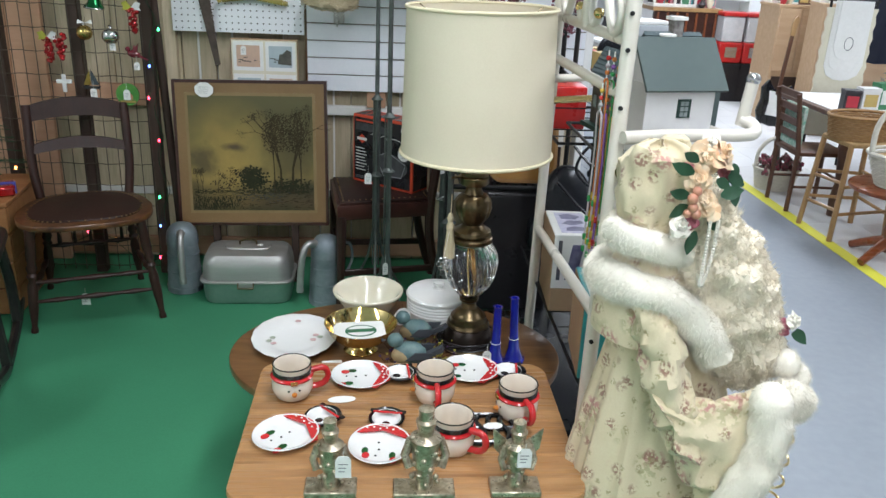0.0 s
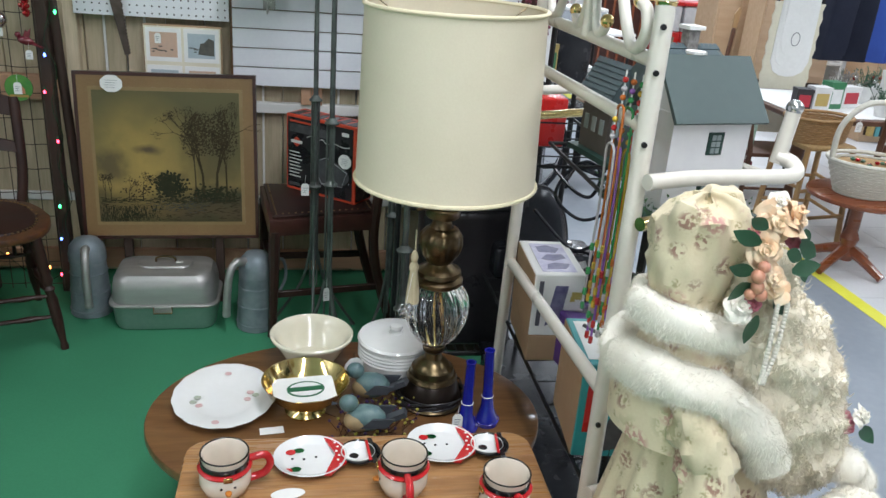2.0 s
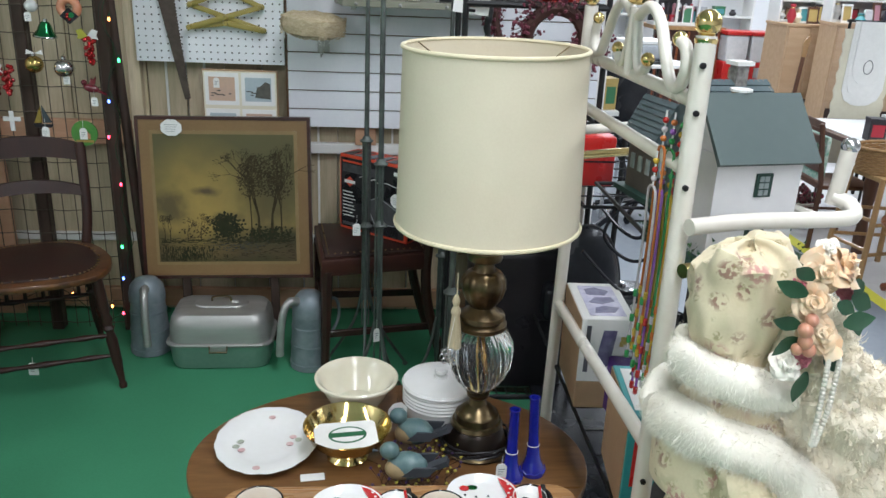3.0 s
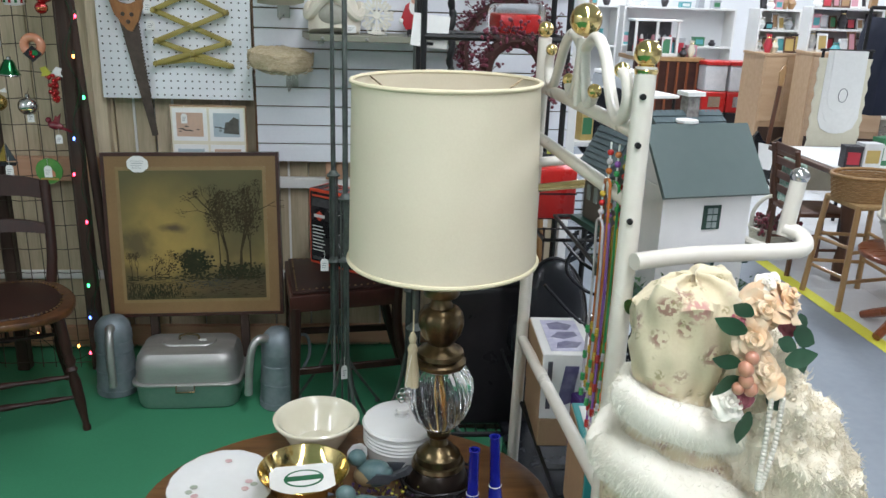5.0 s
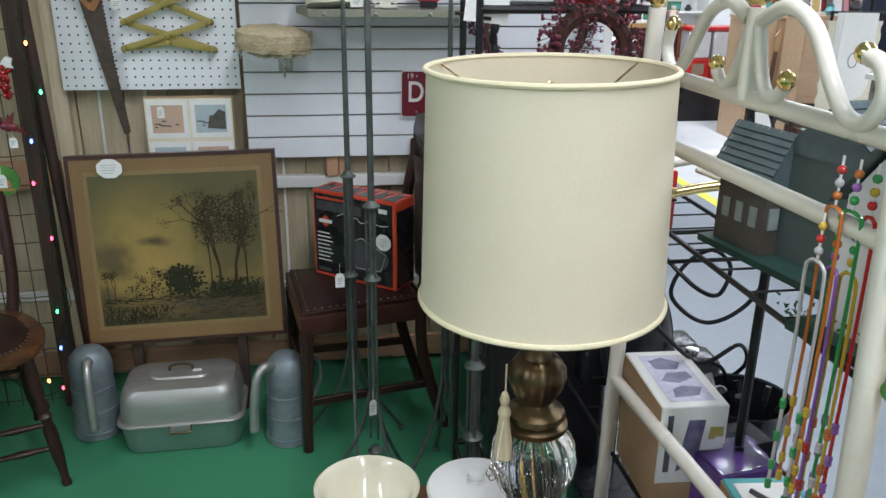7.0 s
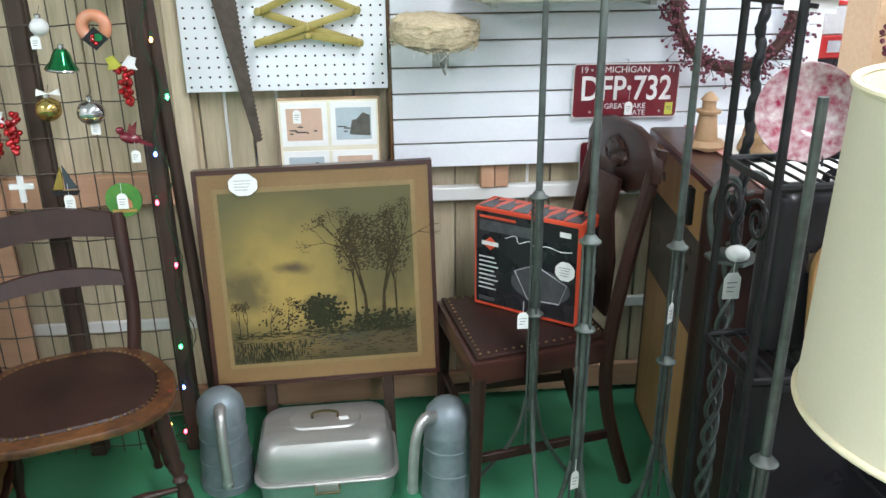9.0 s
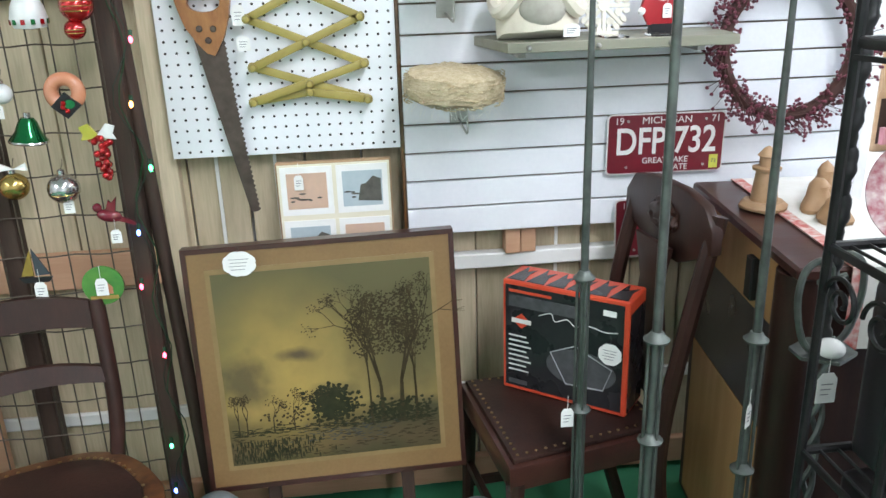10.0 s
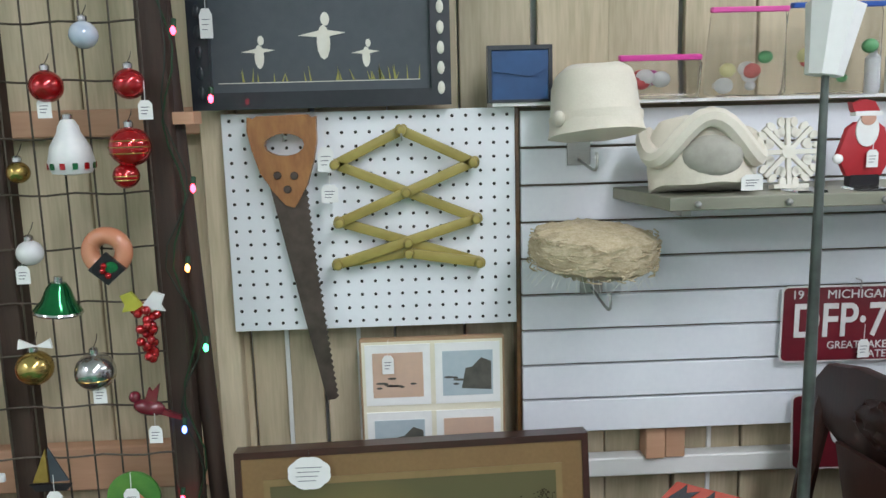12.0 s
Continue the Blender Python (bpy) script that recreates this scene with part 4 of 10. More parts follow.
# ---- on the booth floor ----
# roaster pan with domed lid
roaster = thing("roaster_pan", pose(-0.512, 3.172, 0, 0, 0, 1.5) @ Matrix.Scale(0.955, 4), "dented aluminium roaster with a domed lid and wire handles", "roaster")


def dome(w, d, prof, n=28):
    """A rounded-rectangular body: pairs of inset and height."""
    bm = bmesh.new()
    rings = []
    for ins, z in prof:
        r = max(0.012, 0.055 - ins * 0.2)
        pts = rounded(-w / 2 + ins, w / 2 - ins, -d / 2 + ins, d / 2 - ins, min(r, d / 2 - ins - 0.001), 5)
        rings.append([bm.verts.new((x, y, z)) for x, y in pts])
    for a, b in zip(rings, rings[1:]):
        for i in range(len(a)):
            j = (i + 1) % len(a)
            bm.faces.new((a[i], a[j], b[j], b[i]))
    bm.faces.new(list(reversed(rings[0])))
    bm.faces.new(rings[-1])
    return bm


part("pan", dome(0.375, 0.235, [(0.020, 0.0), (0.012, 0.004), (0.006, 0.02), (0.0, 0.100)]), M_ALUGREEN, roaster, "greenish aluminium pan")
part("rim", dome(0.395, 0.255, [(0.002, 0.098), (0.0, 0.101), (0.0, 0.106), (0.003, 0.109)]), M_ALU, roaster)
part("lid", dome(0.372, 0.232, [(0.0, 0.108), (0.002, 0.165), (0.008, 0.195), (0.020, 0.215), (0.045, 0.224), (0.075, 0.226)]), M_ALU, roaster, "brushed aluminium lid")
part("panel", dome(0.20, 0.095, [(0.0, 0.2255), (0.004, 0.231), (0.012, 0.233)]), M_ALU, roaster)
part("handle", T(curve_pts([(-0.035, 0, 0.232), (-0.032, 0, 0.248), (0, 0, 0.254), (0.032, 0, 0.248), (0.035, 0, 0.232)], 5), 0.004, 8), M_AGEDBRASS, roaster)
part("clasp", T([(-0.032, -0.128, 0.106), (-0.032, -0.139, 0.085), (0.032, -0.139, 0.085), (0.032, -0.128, 0.106)], 0.0035, 6), M_AGEDBRASS, roaster)
part("clasp_plate", B(-0.034, 0.034, -0.131, -0.127, 0.086, 0.104), M_ALU, roaster, smooth=False)
whole("paper_note", B(-0.012, 0.012, -0.008, 0.008, 0, 0.001), M_PAPER, pose(-0.462, 3.158, 0.2258, 0, 4, 12), "small white paper note on a roaster lid", "note", smooth=False)


# watering cans
def watering_can(m, label):
    t = thing("watering_can", m, label, "watering can", "galvanised watering cans")
    part("body", L([(0.070, 0), (0.073, 0.004), (0.072, 0.012), (0.061, 0.20), (0.062, 0.204), (0.060, 0.215)], 36), M_GALV, t)
    part("hood", L([(0.064, 0.205), (0.064, 0.232), (0.058, 0.262), (0.040, 0.284), (0.018, 0.292), (0, 0.293)], 32, squash=(1, 0.95)), M_GALV, t, "half-round hood")
    part("spout", T(curve_pts([(0, -0.045, 0.262), (0, -0.085, 0.268), (0, -0.108, 0.235), (0, -0.120, 0.17), (0.002, -0.128, 0.085)], 6), [0.016] * 6 + [0.0135] * 19, 14), M_ALU, t, "bare metal spout")
    part("spout_tip", L([(0.0135, 0.0), (0.0145, 0.008), (0.0145, 0.014)], 14, c=(0.002, -0.128, 0.076)), M_ALU, t)
    for k in range(3):
        part("seam", L([(0.0735 - 0.0043 * k, 0.02 + k * 0.07), (0.0742 - 0.0043 * k, 0.023 + k * 0.07), (0.0731 - 0.0043 * k, 0.026 + k * 0.07)], 32), M_GALV, t)
    part("handle", T(curve_pts([(0, 0.058, 0.24), (0, 0.115, 0.23), (0, 0.125, 0.15), (0, 0.068, 0.07)], 6), 0.006, 8), M_GALV, t)
    return t


watering_can(pose(-0.79, 3.225, 0, 0, 0, 10), "weathered galvanised watering can with its spout bent down")
watering_can(pose(-0.192, 3.11, 0, 0, 0, -52), "weathered galvanised watering can beside a leather-seat chair")


# turned cane-seat style chair, dark, with two curved slats
def turned_leg(t, x0, y0, x1, y1, h, r=0.017, name="leg"):
    pr = [(0.7, 0), (0.75, 0.03), (0.55, 0.06), (0.62, 0.10), (0.95, 0.25), (1.0, 0.45), (0.7, 0.52), (1.05, 0.55), (0.7, 0.58), (1.1, 0.63), (0.75, 0.68), (1.0, 0.72), (1.0, 1.0)]
    pts, rs = [], []
    for f, k in [(q, p) for p, q in pr]:
        pts.append((x0 + (x1 - x0) * f, y0 + (y1 - y0) * f, h * f))
        rs.append(r * k)
    return part(name, T(pts, rs, 10), M_DARKWOOD, t)


chair = thing("dark_side_chair", pose(-1.10, 3.06, 0, 0, 0, 19) @ Matrix.Diagonal((1.07, 1.05, 0.90, 1)), "dark-stained wooden side chair with a studded leather seat", "chair", "dark chairs")
seat_o = []
for i in range(48):
    a = 2 * math.pi * i / 48
    x, y = math.cos(a), math.sin(a)
    sx = 0.225 * (abs(x) ** 0.62) * (1 if x > 0 else -1)
    sy = 0.205 * (abs(y) ** 0.62) * (1 if y > 0 else -1)
    if sy > 0:
        sx *= 1 - 0.22 * sy / 0.205
    seat_o.append((sx, sy))
part("seat", P(seat_o, 0.425, 0.452, "z", bevel=0.008), mat("worn_seat_rim", (0.17, 0.068, 0.022), (0.035, 0.014, 0.009), 9, 0.3, coat=0.4), chair, "rounded seat rim with worn edge")
cushion = bmesh.new()
lathe(cushion, [(0.0, 0.4525), (0.93, 0.4525), (0.91, 0.458), (0.6, 0.4635), (0.0, 0.4645)], 48)
for v in cushion.verts:
    a = math.atan2(v.co.y, v.co.x)
    r = math.hypot(v.co.x, v.co.y)
    x, y = math.cos(a), math.sin(a)
    sx = 0.2 * (abs(x) ** 0.62) * (1 if x > 0 else -1)
    sy = 0.182 * (abs(y) ** 0.62) * (1 if y > 0 else -1)
    if sy > 0:
        sx *= 1 - 0.22 * sy / 0.182
    v.co.x, v.co.y = r * sx, r * sy
part("leather", cushion, M_LEATHER, chair, "dark brown leather seat")
st = bmesh.new()
for i in range(52):
    a = 2 * math.pi * i / 52
    x, y = math.cos(a), math.sin(a)
    sx = 0.187 * (abs(x) ** 0.62) * (1 if x > 0 else -1)
    sy = 0.170 * (abs(y) ** 0.62) * (1 if y > 0 else -1)
    if sy > 0:
        sx *= 1 - 0.22 * sy / 0.170
    ball(st, (sx, sy, 0.458), 0.0042, (1, 1, 0.6), 8, 5)
M_STUD = mat("stud_brass", (0.50, 0.38, 0.22), (0.36, 0.26, 0.14), 30, 0.3, metal=1.0)
tagged(part("studs", st, M_STUD, chair), kind="stuff")
for lx, ly, fx, fy in ((-0.175, -0.15, -0.20, -0.19), (0.175, -0.15, 0.22, -0.195), (-0.14, 0.14, -0.165, 0.20), (0.14, 0.14, 0.165, 0.20)):
    turned_leg(chair, fx, fy, lx, ly, 0.43)
for zz, a, b in ((0.13, (-0.195, -0.18), (0.21, -0.18)), (0.21, (-0.19, -0.172), (0.2, -0.172)), (0.16, (-0.19, -0.18), (-0.16, 0.18)), (0.16, (0.21, -0.18), (0.16, 0.18)), (0.22, (-0.16, 0.17), (0.16, 0.17))):
    ln = [Vector((*a, zz)).lerp(Vector((*b, zz)), k / 10) for k in range(11)]
    part("stretcher", T(ln, [0.007, 0.008, 0.012, 0.008, 0.009, 0.013, 0.009, 0.008, 0.012, 0.008, 0.007], 10), M_DARKWOOD, chair)
for k in range(5):
    part("spindle", T([(-0.11 + 0.055 * k, 0.168, 0.225), (-0.11 + 0.055 * k, 0.165, 0.30)], [0.007, 0.005], 8), M_DARKWOOD, chair)
part("rail", T([(-0.155, 0.166, 0.305), (0.155, 0.166, 0.305)], 0.009, 10), M_DARKWOOD, chair)
for s in (-1, 1):
    part("back_post", T(curve_pts([(s * 0.150, 0.165, 0.43), (s * 0.165, 0.185, 0.58), (s * 0.165, 0.235, 0.84)], 6), [0.0165] * 13, 10), M_DARKWOOD, chair)


def curved_slat(t, z, y, half, h, bow, arch, name="slat"):
    bm = bmesh.new()
    top, bot = [], []
    n = 16
    for i in range(n + 1):
        f = -1 + 2 * i / n
        yy = y + bow * (1 - f * f)
        zz = z + arch * (1 - f * f)
        top.append((half * f, yy + 0.012, zz + h / 2 + 0.012 * (1 - f * f)))
        bot.append((half * f, yy, zz - h / 2))
    rows = []
    for a, b in zip(top, bot):
        rows.append([bm.verts.new(p) for p in ((a[0], a[1] - 0.007, a[2]), (a[0], a[1] + 0.007, a[2]), (b[0], b[1] + 0.007, b[2]), (b[0], b[1] - 0.007, b[2]))])
    for r0, r1 in zip(rows, rows[1:]):
        for i in range(4):
            j = (i + 1) % 4
            bm.faces.new((r0[i], r0[j], r1[j], r1[i]))
    bm.faces.new(list(reversed(rows[0])))
    bm.faces.new(rows[-1])
    bmesh.ops.recalc_face_normals(bm, faces=bm.faces)
    return part(name, bm, M_DARKWOOD, t)


curved_slat(chair, 0.80, 0.222, 0.168, 0.066, 0.018, 0.022, "crest_rail")
curved_slat(chair, 0.655, 0.190, 0.158, 0.036, 0.016, 0.016)
price_tag(-1.073, 2.885, 0.10, 0.032, 0.045, 0, 0.02)

# leather-seat chair with an arched splat back, turned sideways
chair2 = thing("leather_dining_chair", pose(0.03, 3.235, 0, 0, 0, -82), "mahogany dining chair with a studded leather seat and splat back", "chair", "dark chairs")
part("seat_frame", P([(-0.185, -0.20), (0.20, -0.20), (0.165, 0.185), (-0.165, 0.185)], 0.385, 0.445, "z", bevel=0.005), M_MAHOG, chair2)
part("seat", P([(-0.172, -0.188), (0.188, -0.188), (0.152, 0.172), (-0.152, 0.172)], 0.4455, 0.458, "z", bevel=0.005), M_LEATHER, chair2, "brown leather seat")
st = bmesh.new()
corners = [(-0.16, -0.174), (0.172, -0.174), (0.138, 0.158), (-0.138, 0.158)]
for (ax, ay), (bx, by) in zip(corners, corners[1:] + corners[:1]):
    for k in range(15):
        ball(st, (ax + (bx - ax) * k / 15, ay + (by - ay) * k / 15, 0.4585), 0.004, (1, 1, 0.6), 8, 5)
tagged(part("studs", st, M_STUD, chair2), kind="stuff")
for lx, ly in ((-0.168, -0.182), (0.182, -0.182)):
    part("leg", T(curve_pts([(lx, ly, 0.40), (lx * 1.02, ly * 1.02, 0.2), (lx * 1.05, ly * 1.06, 0.0)], 5), [0.022, 0.021, 0.02, 0.019, 0.018, 0.017, 0.016, 0.015, 0.015, 0.015, 0.016], 8), M_DARKWOOD, chair2)
for s in (-1, 1):
    part("back_leg", T(curve_pts([(s * 0.16, 0.25, 0.0), (s * 0.155, 0.18, 0.25), (s * 0.155, 0.175, 0.45), (s * 0.165, 0.215, 0.72), (s * 0.165, 0.265, 0.935)], 6), 0.0185, 8), M_DARKWOOD, chair2)
crest = bmesh.new()
prism(crest, [(-0.19, 0.86), (-0.15, 0.84), (-0.06, 0.80), (0.06, 0.80), (0.15, 0.84), (0.19, 0.86), (0.188, 0.91), (0.15, 0.955), (0.07, 0.972), (-0.07, 0.972), (-0.15, 0.955), (-0.188, 0.91)], 0.235, 0.262, bevel=0.006)
part("crest_rail", crest, M_DARKWOOD, chair2, "broad arched crest rail")
part("carving", lumps(S((0, 0.232, 0.895), 0.05, (1.2, 0.18, 0.8), 20, 14), 0.012, 0.014), M_DARKWOOD, chair2, "carved crest ornament")
part("splat", P([(-0.05, 0.455), (0.05, 0.455), (0.07, 0.62), (0.045, 0.74), (0.075, 0.84), (-0.075, 0.84), (-0.045, 0.74), (-0.07, 0.62)], 0.205, 0.219, bevel=0.003), M_DARKWOOD, chair2)
for zz, a, b in ((0.16, (-0.17, -0.19), (-0.155, 0.20)), (0.16, (0.18, -0.19), (0.155, 0.20)), (0.22, (-0.17, -0.185), (0.18, -0.185))):
    part("stretcher", B(0, (Vector(b) - Vector(a)).length, -0.008, 0.008, -0.012, 0.012, bevel=0.002), M_DARKWOOD, chair2, at=pose(a[0], a[1], zz, 0, 0, math.degrees(math.atan2(b[1] - a[1], b[0] - a[0]))), smooth=False)

# appliance carton on the chair
M_CARTONBLACK = mat("carton_black", (0.012, 0.012, 0.014), (0.022, 0.020, 0.022), 10, 0.28, coat=0.3)
M_CARTONRED = mat("carton_orange_red", (0.62, 0.075, 0.03), (0.55, 0.05, 0.02), 14, 0.35, coat=0.2)
M_GREYINK = mat("carton_grey_art", (0.10, 0.10, 0.105), (0.04, 0.04, 0.042), 10, 0.4)
carton = thing("appliance_carton", pose(0.06, 3.278, 0.4595, 0, 0, -38.5) @ Matrix.Diagonal((1, 1, 1.12, 1)), "black and orange appliance carton standing on a chair seat", "box")
part("box_body", B(-0.155, 0.155, -0.052, 0.052, 0, 0.252, bevel=0.003), M_CARTONRED, carton, "orange-edged carton", smooth=False)
part("front_panel", B(-0.147, 0.143, -0.0535, -0.0515, 0.010, 0.243), M_CARTONBLACK, carton, "black printed front", smooth=False)
part("side_panel", B(0.1545, 0.1565, -0.046, 0.046, 0.008, 0.225), M_CARTONBLACK, carton, smooth=False)
flm = bmesh.new()
for k in range(6):
    cx = -0.125 + k * 0.05
    prism(flm, [(cx - 0.022, -0.045), (cx + 0.022, -0.045), (cx + 0.016, 0.0), (cx + 0.022, 0.03), (cx + 0.004, 0.012), (cx - 0.006, 0.045), (cx - 0.012, 0.005)], 0.2522, 0.2532, "z")
part("flame_print", flm, M_CARTONBLACK, carton, "black flame pattern", smooth=False)
part("badge", P([(-0.128, 0.165), (-0.105, 0.148), (-0.082, 0.165), (-0.105, 0.182)], -0.0545, -0.0532), M_CARTONRED, carton, "small red and white badge", smooth=False)
part("badge_bar", B(-0.13, -0.08, -0.0552, -0.0544, 0.160, 0.170), M_PLATEW, carton, smooth=False)
for k in range(8):
    part("print_line", B(-0.138, -0.092 + 0.006 * (k % 3), -0.0545, -0.0533, 0.128 - k * 0.0115, 0.131 - k * 0.0115), M_PLATEW, carton, smooth=False)
part("title_bar", B(-0.138, 0.03, -0.0545, -0.0533, 0.196, 0.222), M_GREYINK, carton, smooth=False)
part("title_line", B(-0.138, -0.03, -0.0545, -0.0533, 0.228, 0.234), M_CARTONRED, carton, smooth=False)
part("script", T(curve_pts([(-0.06, -0.0540, 0.186), (-0.03, -0.0540, 0.196), (-0.02, -0.0540, 0.180), (0.01, -0.0540, 0.190), (0.03, -0.0540, 0.178), (0.06, -0.0540, 0.186), (0.10, -0.0540, 0.180), (0.13, -0.0540, 0.184)], 5), 0.0012, 5), M_PLATEW, carton)
part("product_art", P(ellipse(0.085, 0.042, 30, (0.045, 0.085)), -0.0545, -0.0532), M_GREYINK, carton, smooth=False)
part("product_art", T([(-0.03, -0.0545, 0.11), (0.03, -0.0545, 0.135), (0.12, -0.0545, 0.10), (0.10, -0.0545, 0.05), (0.01, -0.0545, 0.045)], 0.0018, 5, closed=True), mat("carton_silver_art", (0.4, 0.4, 0.42)), carton)
part("label_patch", B(0.095, 0.125, -0.0546, -0.0533, 0.216, 0.228), M_PAPER, carton, smooth=False)
part("barcode", B(-0.138, -0.09, -0.0545, -0.0533, 0.016, 0.026), M_GREYINK, carton, smooth=False)
scallop_tag(0.112, 3.155, 0.615, 0.052, 0.05, -37)


# wrought-iron floor lamps without shades
def floor_lamp(x, y, h, label, collars=(0.86, 0.60), seed=1, tip=True, mat_=M_IRON, lean=(0, 0), spread=0.17, turn=0):
    t = thing("iron_floor_lamp", pose(x, y, 0, lean[0], lean[1], turn), label, "floor lamp", "iron floor lamps")
    part("pole", T([(0, 0, 0.30), (0, 0, 0.62), (0, 0, h - 0.35), (0, 0, h)], [0.0085, 0.0085, 0.0075, 0.0045 if tip else 0.0075], 10), mat_, t)
    for k in range(3):
        a = radians(120 * k + 30 * seed)
        c, s = math.cos(a), math.sin(a)
        part("rod", T([(0.013 * c, 0.013 * s, 0.20), (0.013 * c, 0.013 * s, collars[0])], 0.0032, 6), mat_, t)
        part("leg", T(curve_pts([(0.012 * c, 0.012 * s, 0.34), (0.05 * c, 0.05 * s, 0.20), (spread * c, spread * s, 0.012)], 6), 0.0055, 7), mat_, t)
        part("foot", S((spread * c, spread * s, 0.008), 0.010, (1, 1, 0.8)), mat_, t)
    for z in collars:
        part("collar", L([(0.010, z - 0.006), (0.021, z - 0.004), (0.022, z), (0.016, z + 0.004), (0.010, z + 0.014)], 16), mat_, t)
    return t


floor_lamp(0.008, 3.02, 1.46, "slim dark wrought-iron floor lamp stem on a tripod base", (0.86, 0.57), 1)
floor_lamp(0.054, 2.757, 1.62, "grey-green wrought-iron floor lamp stem with collars", (0.85, 0.66, 0.16), 2, False)
floor_lamp(0.25, 2.80, 1.44, "slim grey-green iron floor lamp stem with a white cap", (0.813, 0.55), 3)
whole("white_sleeve", move(L([(0.022, 0), (0.034, 0.085)], 8), pose(0, 0, 0, 0, 8, 12)), M_PAPER, (0.006, 3.02, 1.455), "white folded card sleeve on a lamp stem", "card sleeve", "card sleeves", smooth=False)
whole("white_sleeve", L([(0.016, 0), (0.020, 0.02)], 10), M_PAPER, (0.25, 2.80, 1.438), "white plastic cap on a lamp stem", "card sleeve", "card sleeves")
price_tag(-0.023, 3.005, 0.56, 0.026, 0.042)
price_tag(0.048, 2.742, 0.30, 0.02, 0.045, 20)
price_tag(0.243, 2.785, 0.67, 0.02, 0.045, 40)

# twisted triple-stem lamp with scrolls
twist = thing("twisted_iron_lamp", pose(0.346, 2.755, 0), "twisted wrought-iron lamp stand with scrolled arms", "floor lamp", "iron floor lamps")
for k in range(3):
    pts = []
    for i in range(60):
        f = i / 59
        a = 2 * math.pi * (k / 3 + f * 4)
        pts.append((0.013 * math.cos(a), 0.013 * math.sin(a), 0.03 + 0.80 * f))
    part("stem", T(pts, 0.0055, 6), M_IRON, twist)
up = []
for i in range(90):
    a = i * 0.7
    up.append((0.003 * math.cos(a), 0.003 * math.sin(a), 0.83 + i * 0.0085))
part("rope_stem", T(up, [0.0095 + 0.0016 * math.sin(i * 2.1) for i in range(90)], 10), M_BLACKMETAL, twist, "rope-twisted upper stem")
for s, yy in ((-1, -0.01), (1, 0.01)):
    arm = [(s * 0.012, yy, 0.80), (s * 0.045, yy, 0.83), (s * 0.062, yy, 0.90), (s * 0.055, yy, 0.955), (s * 0.028, yy, 0.972), (s * 0.010, yy, 0.955), (s * 0.014, yy, 0.932), (s * 0.030, yy, 0.935)]
    part("scroll", T(curve_pts(arm, 5), 0.006, 8), M_IRON, twist)
for z in (0.80, 0.16):
    part("plate", P([(-0.05, -0.02), (0, -0.05), (0.05, -0.02), (0.05, 0.02), (0, 0.05), (-0.05, 0.02)], z, z + 0.006, "z"), M_IRON, twist, smooth=False)
    part("bulb_base", S((0, -0.02, z + 0.018), 0.024, (1, 1, 0.7)), M_WHITECHINA, twist, "white china socket")
for k in range(3):
    a = radians(120 * k + 80)
    part("leg", T(curve_pts([(0, 0, 0.16), (0.07 * math.cos(a), 0.07 * math.sin(a), 0.12), (0.15 * math.cos(a), 0.15 * math.sin(a), 0.01)], 6), 0.006, 7), M_IRON, twist)
price_tag(0.325, 2.70, 0.765, 0.034, 0.055)

# old radio-phonograph cabinet seen from its open side
cab = thing("radio_cabinet", pose(0.452, 3.50, 0, 0, 0, -6) @ Matrix.Diagonal((1, 0.92, 0.936, 1)), "dark wooden radio cabinet with a tan panel and blacked-in bay", "cabinet")
M_TAN = mat("tan_plywood", (0.42, 0.23, 0.095), (0.35, 0.185, 0.07), 5, 0.5, stretch=(5, 5, 0.7))
part("carcass", B(0.0, 0.29, -0.64, 0.0, 0.0, 0.93, bevel=0.004), M_DARKWOOD, cab, "dark mahogany carcass", smooth=False)
part("top", B(-0.02, 0.305, -0.665, 0.015, 0.93, 0.958, bevel=0.006), M_MAHOG, cab, smooth=False)
part("lower_panel", B(-0.006, 0.0, -0.56, -0.05, 0.03, 0.52), M_TAN, cab, "tan plywood panel", smooth=False)
part("upper_panel", B(-0.006, 0.0, -0.56, -0.05, 0.78, 0.925), M_TAN, cab, "tan plywood strip", smooth=False)
# no hollow here: a flat black sheet gives the shade inside the bay
part("bay", B(-0.004, 0.0, -0.56, -0.05, 0.52, 0.78), M_BLACK, cab, "black sheet standing in for the dark of an open bay", smooth=False)
part("corner_post", P(ellipse(0.05, 0.05, 20, (0.02, -0.60)), 0.0, 0.93, "z"), M_DARKWOOD, cab, "rounded corner post")
part("knob_hole", L([(0.014, -0.008), (0.014, -0.0055)], 14, c=(0, -0.14, 0.845), axis="x"), M_MAHOG, cab)
part("latch", B(-0.022, -0.006, -0.45, -0.41, 0.80, 0.90, bevel=0.003), M_BLACKMETAL, cab, "black metal latch", smooth=False)
runner = thing("table_runner", pose(0.452, 3.50, 0.899, 0, 0, -6) @ Matrix.Diagonal((1, 0.92, 1, 1)), "white cloth runner with a red stripe over a cabinet", "runner")
part("cloth", B(0.10, 0.29, -0.675, 0.01, 0, 0.003), mat("white_cotton", (0.72, 0.70, 0.66), (0.66, 0.63, 0.58), 18, 0.9, bump=0.3), runner, smooth=False)
part("stripe", B(0.075, 0.102, -0.675, 0.01, 0, 0.0033), mat("red_weave", (0.50, 0.10, 0.09), (0.62, 0.5, 0.45), 60, 0.9), runner, "red striped hem", smooth=False)
part("drop", B(0.075, 0.29, -0.679, -0.675, -0.16, 0.003), mat("white_cotton_drop", (0.70, 0.68, 0.64), (0.64, 0.61, 0.56), 18, 0.9, bump=0.3), runner, "hanging end", smooth=False)
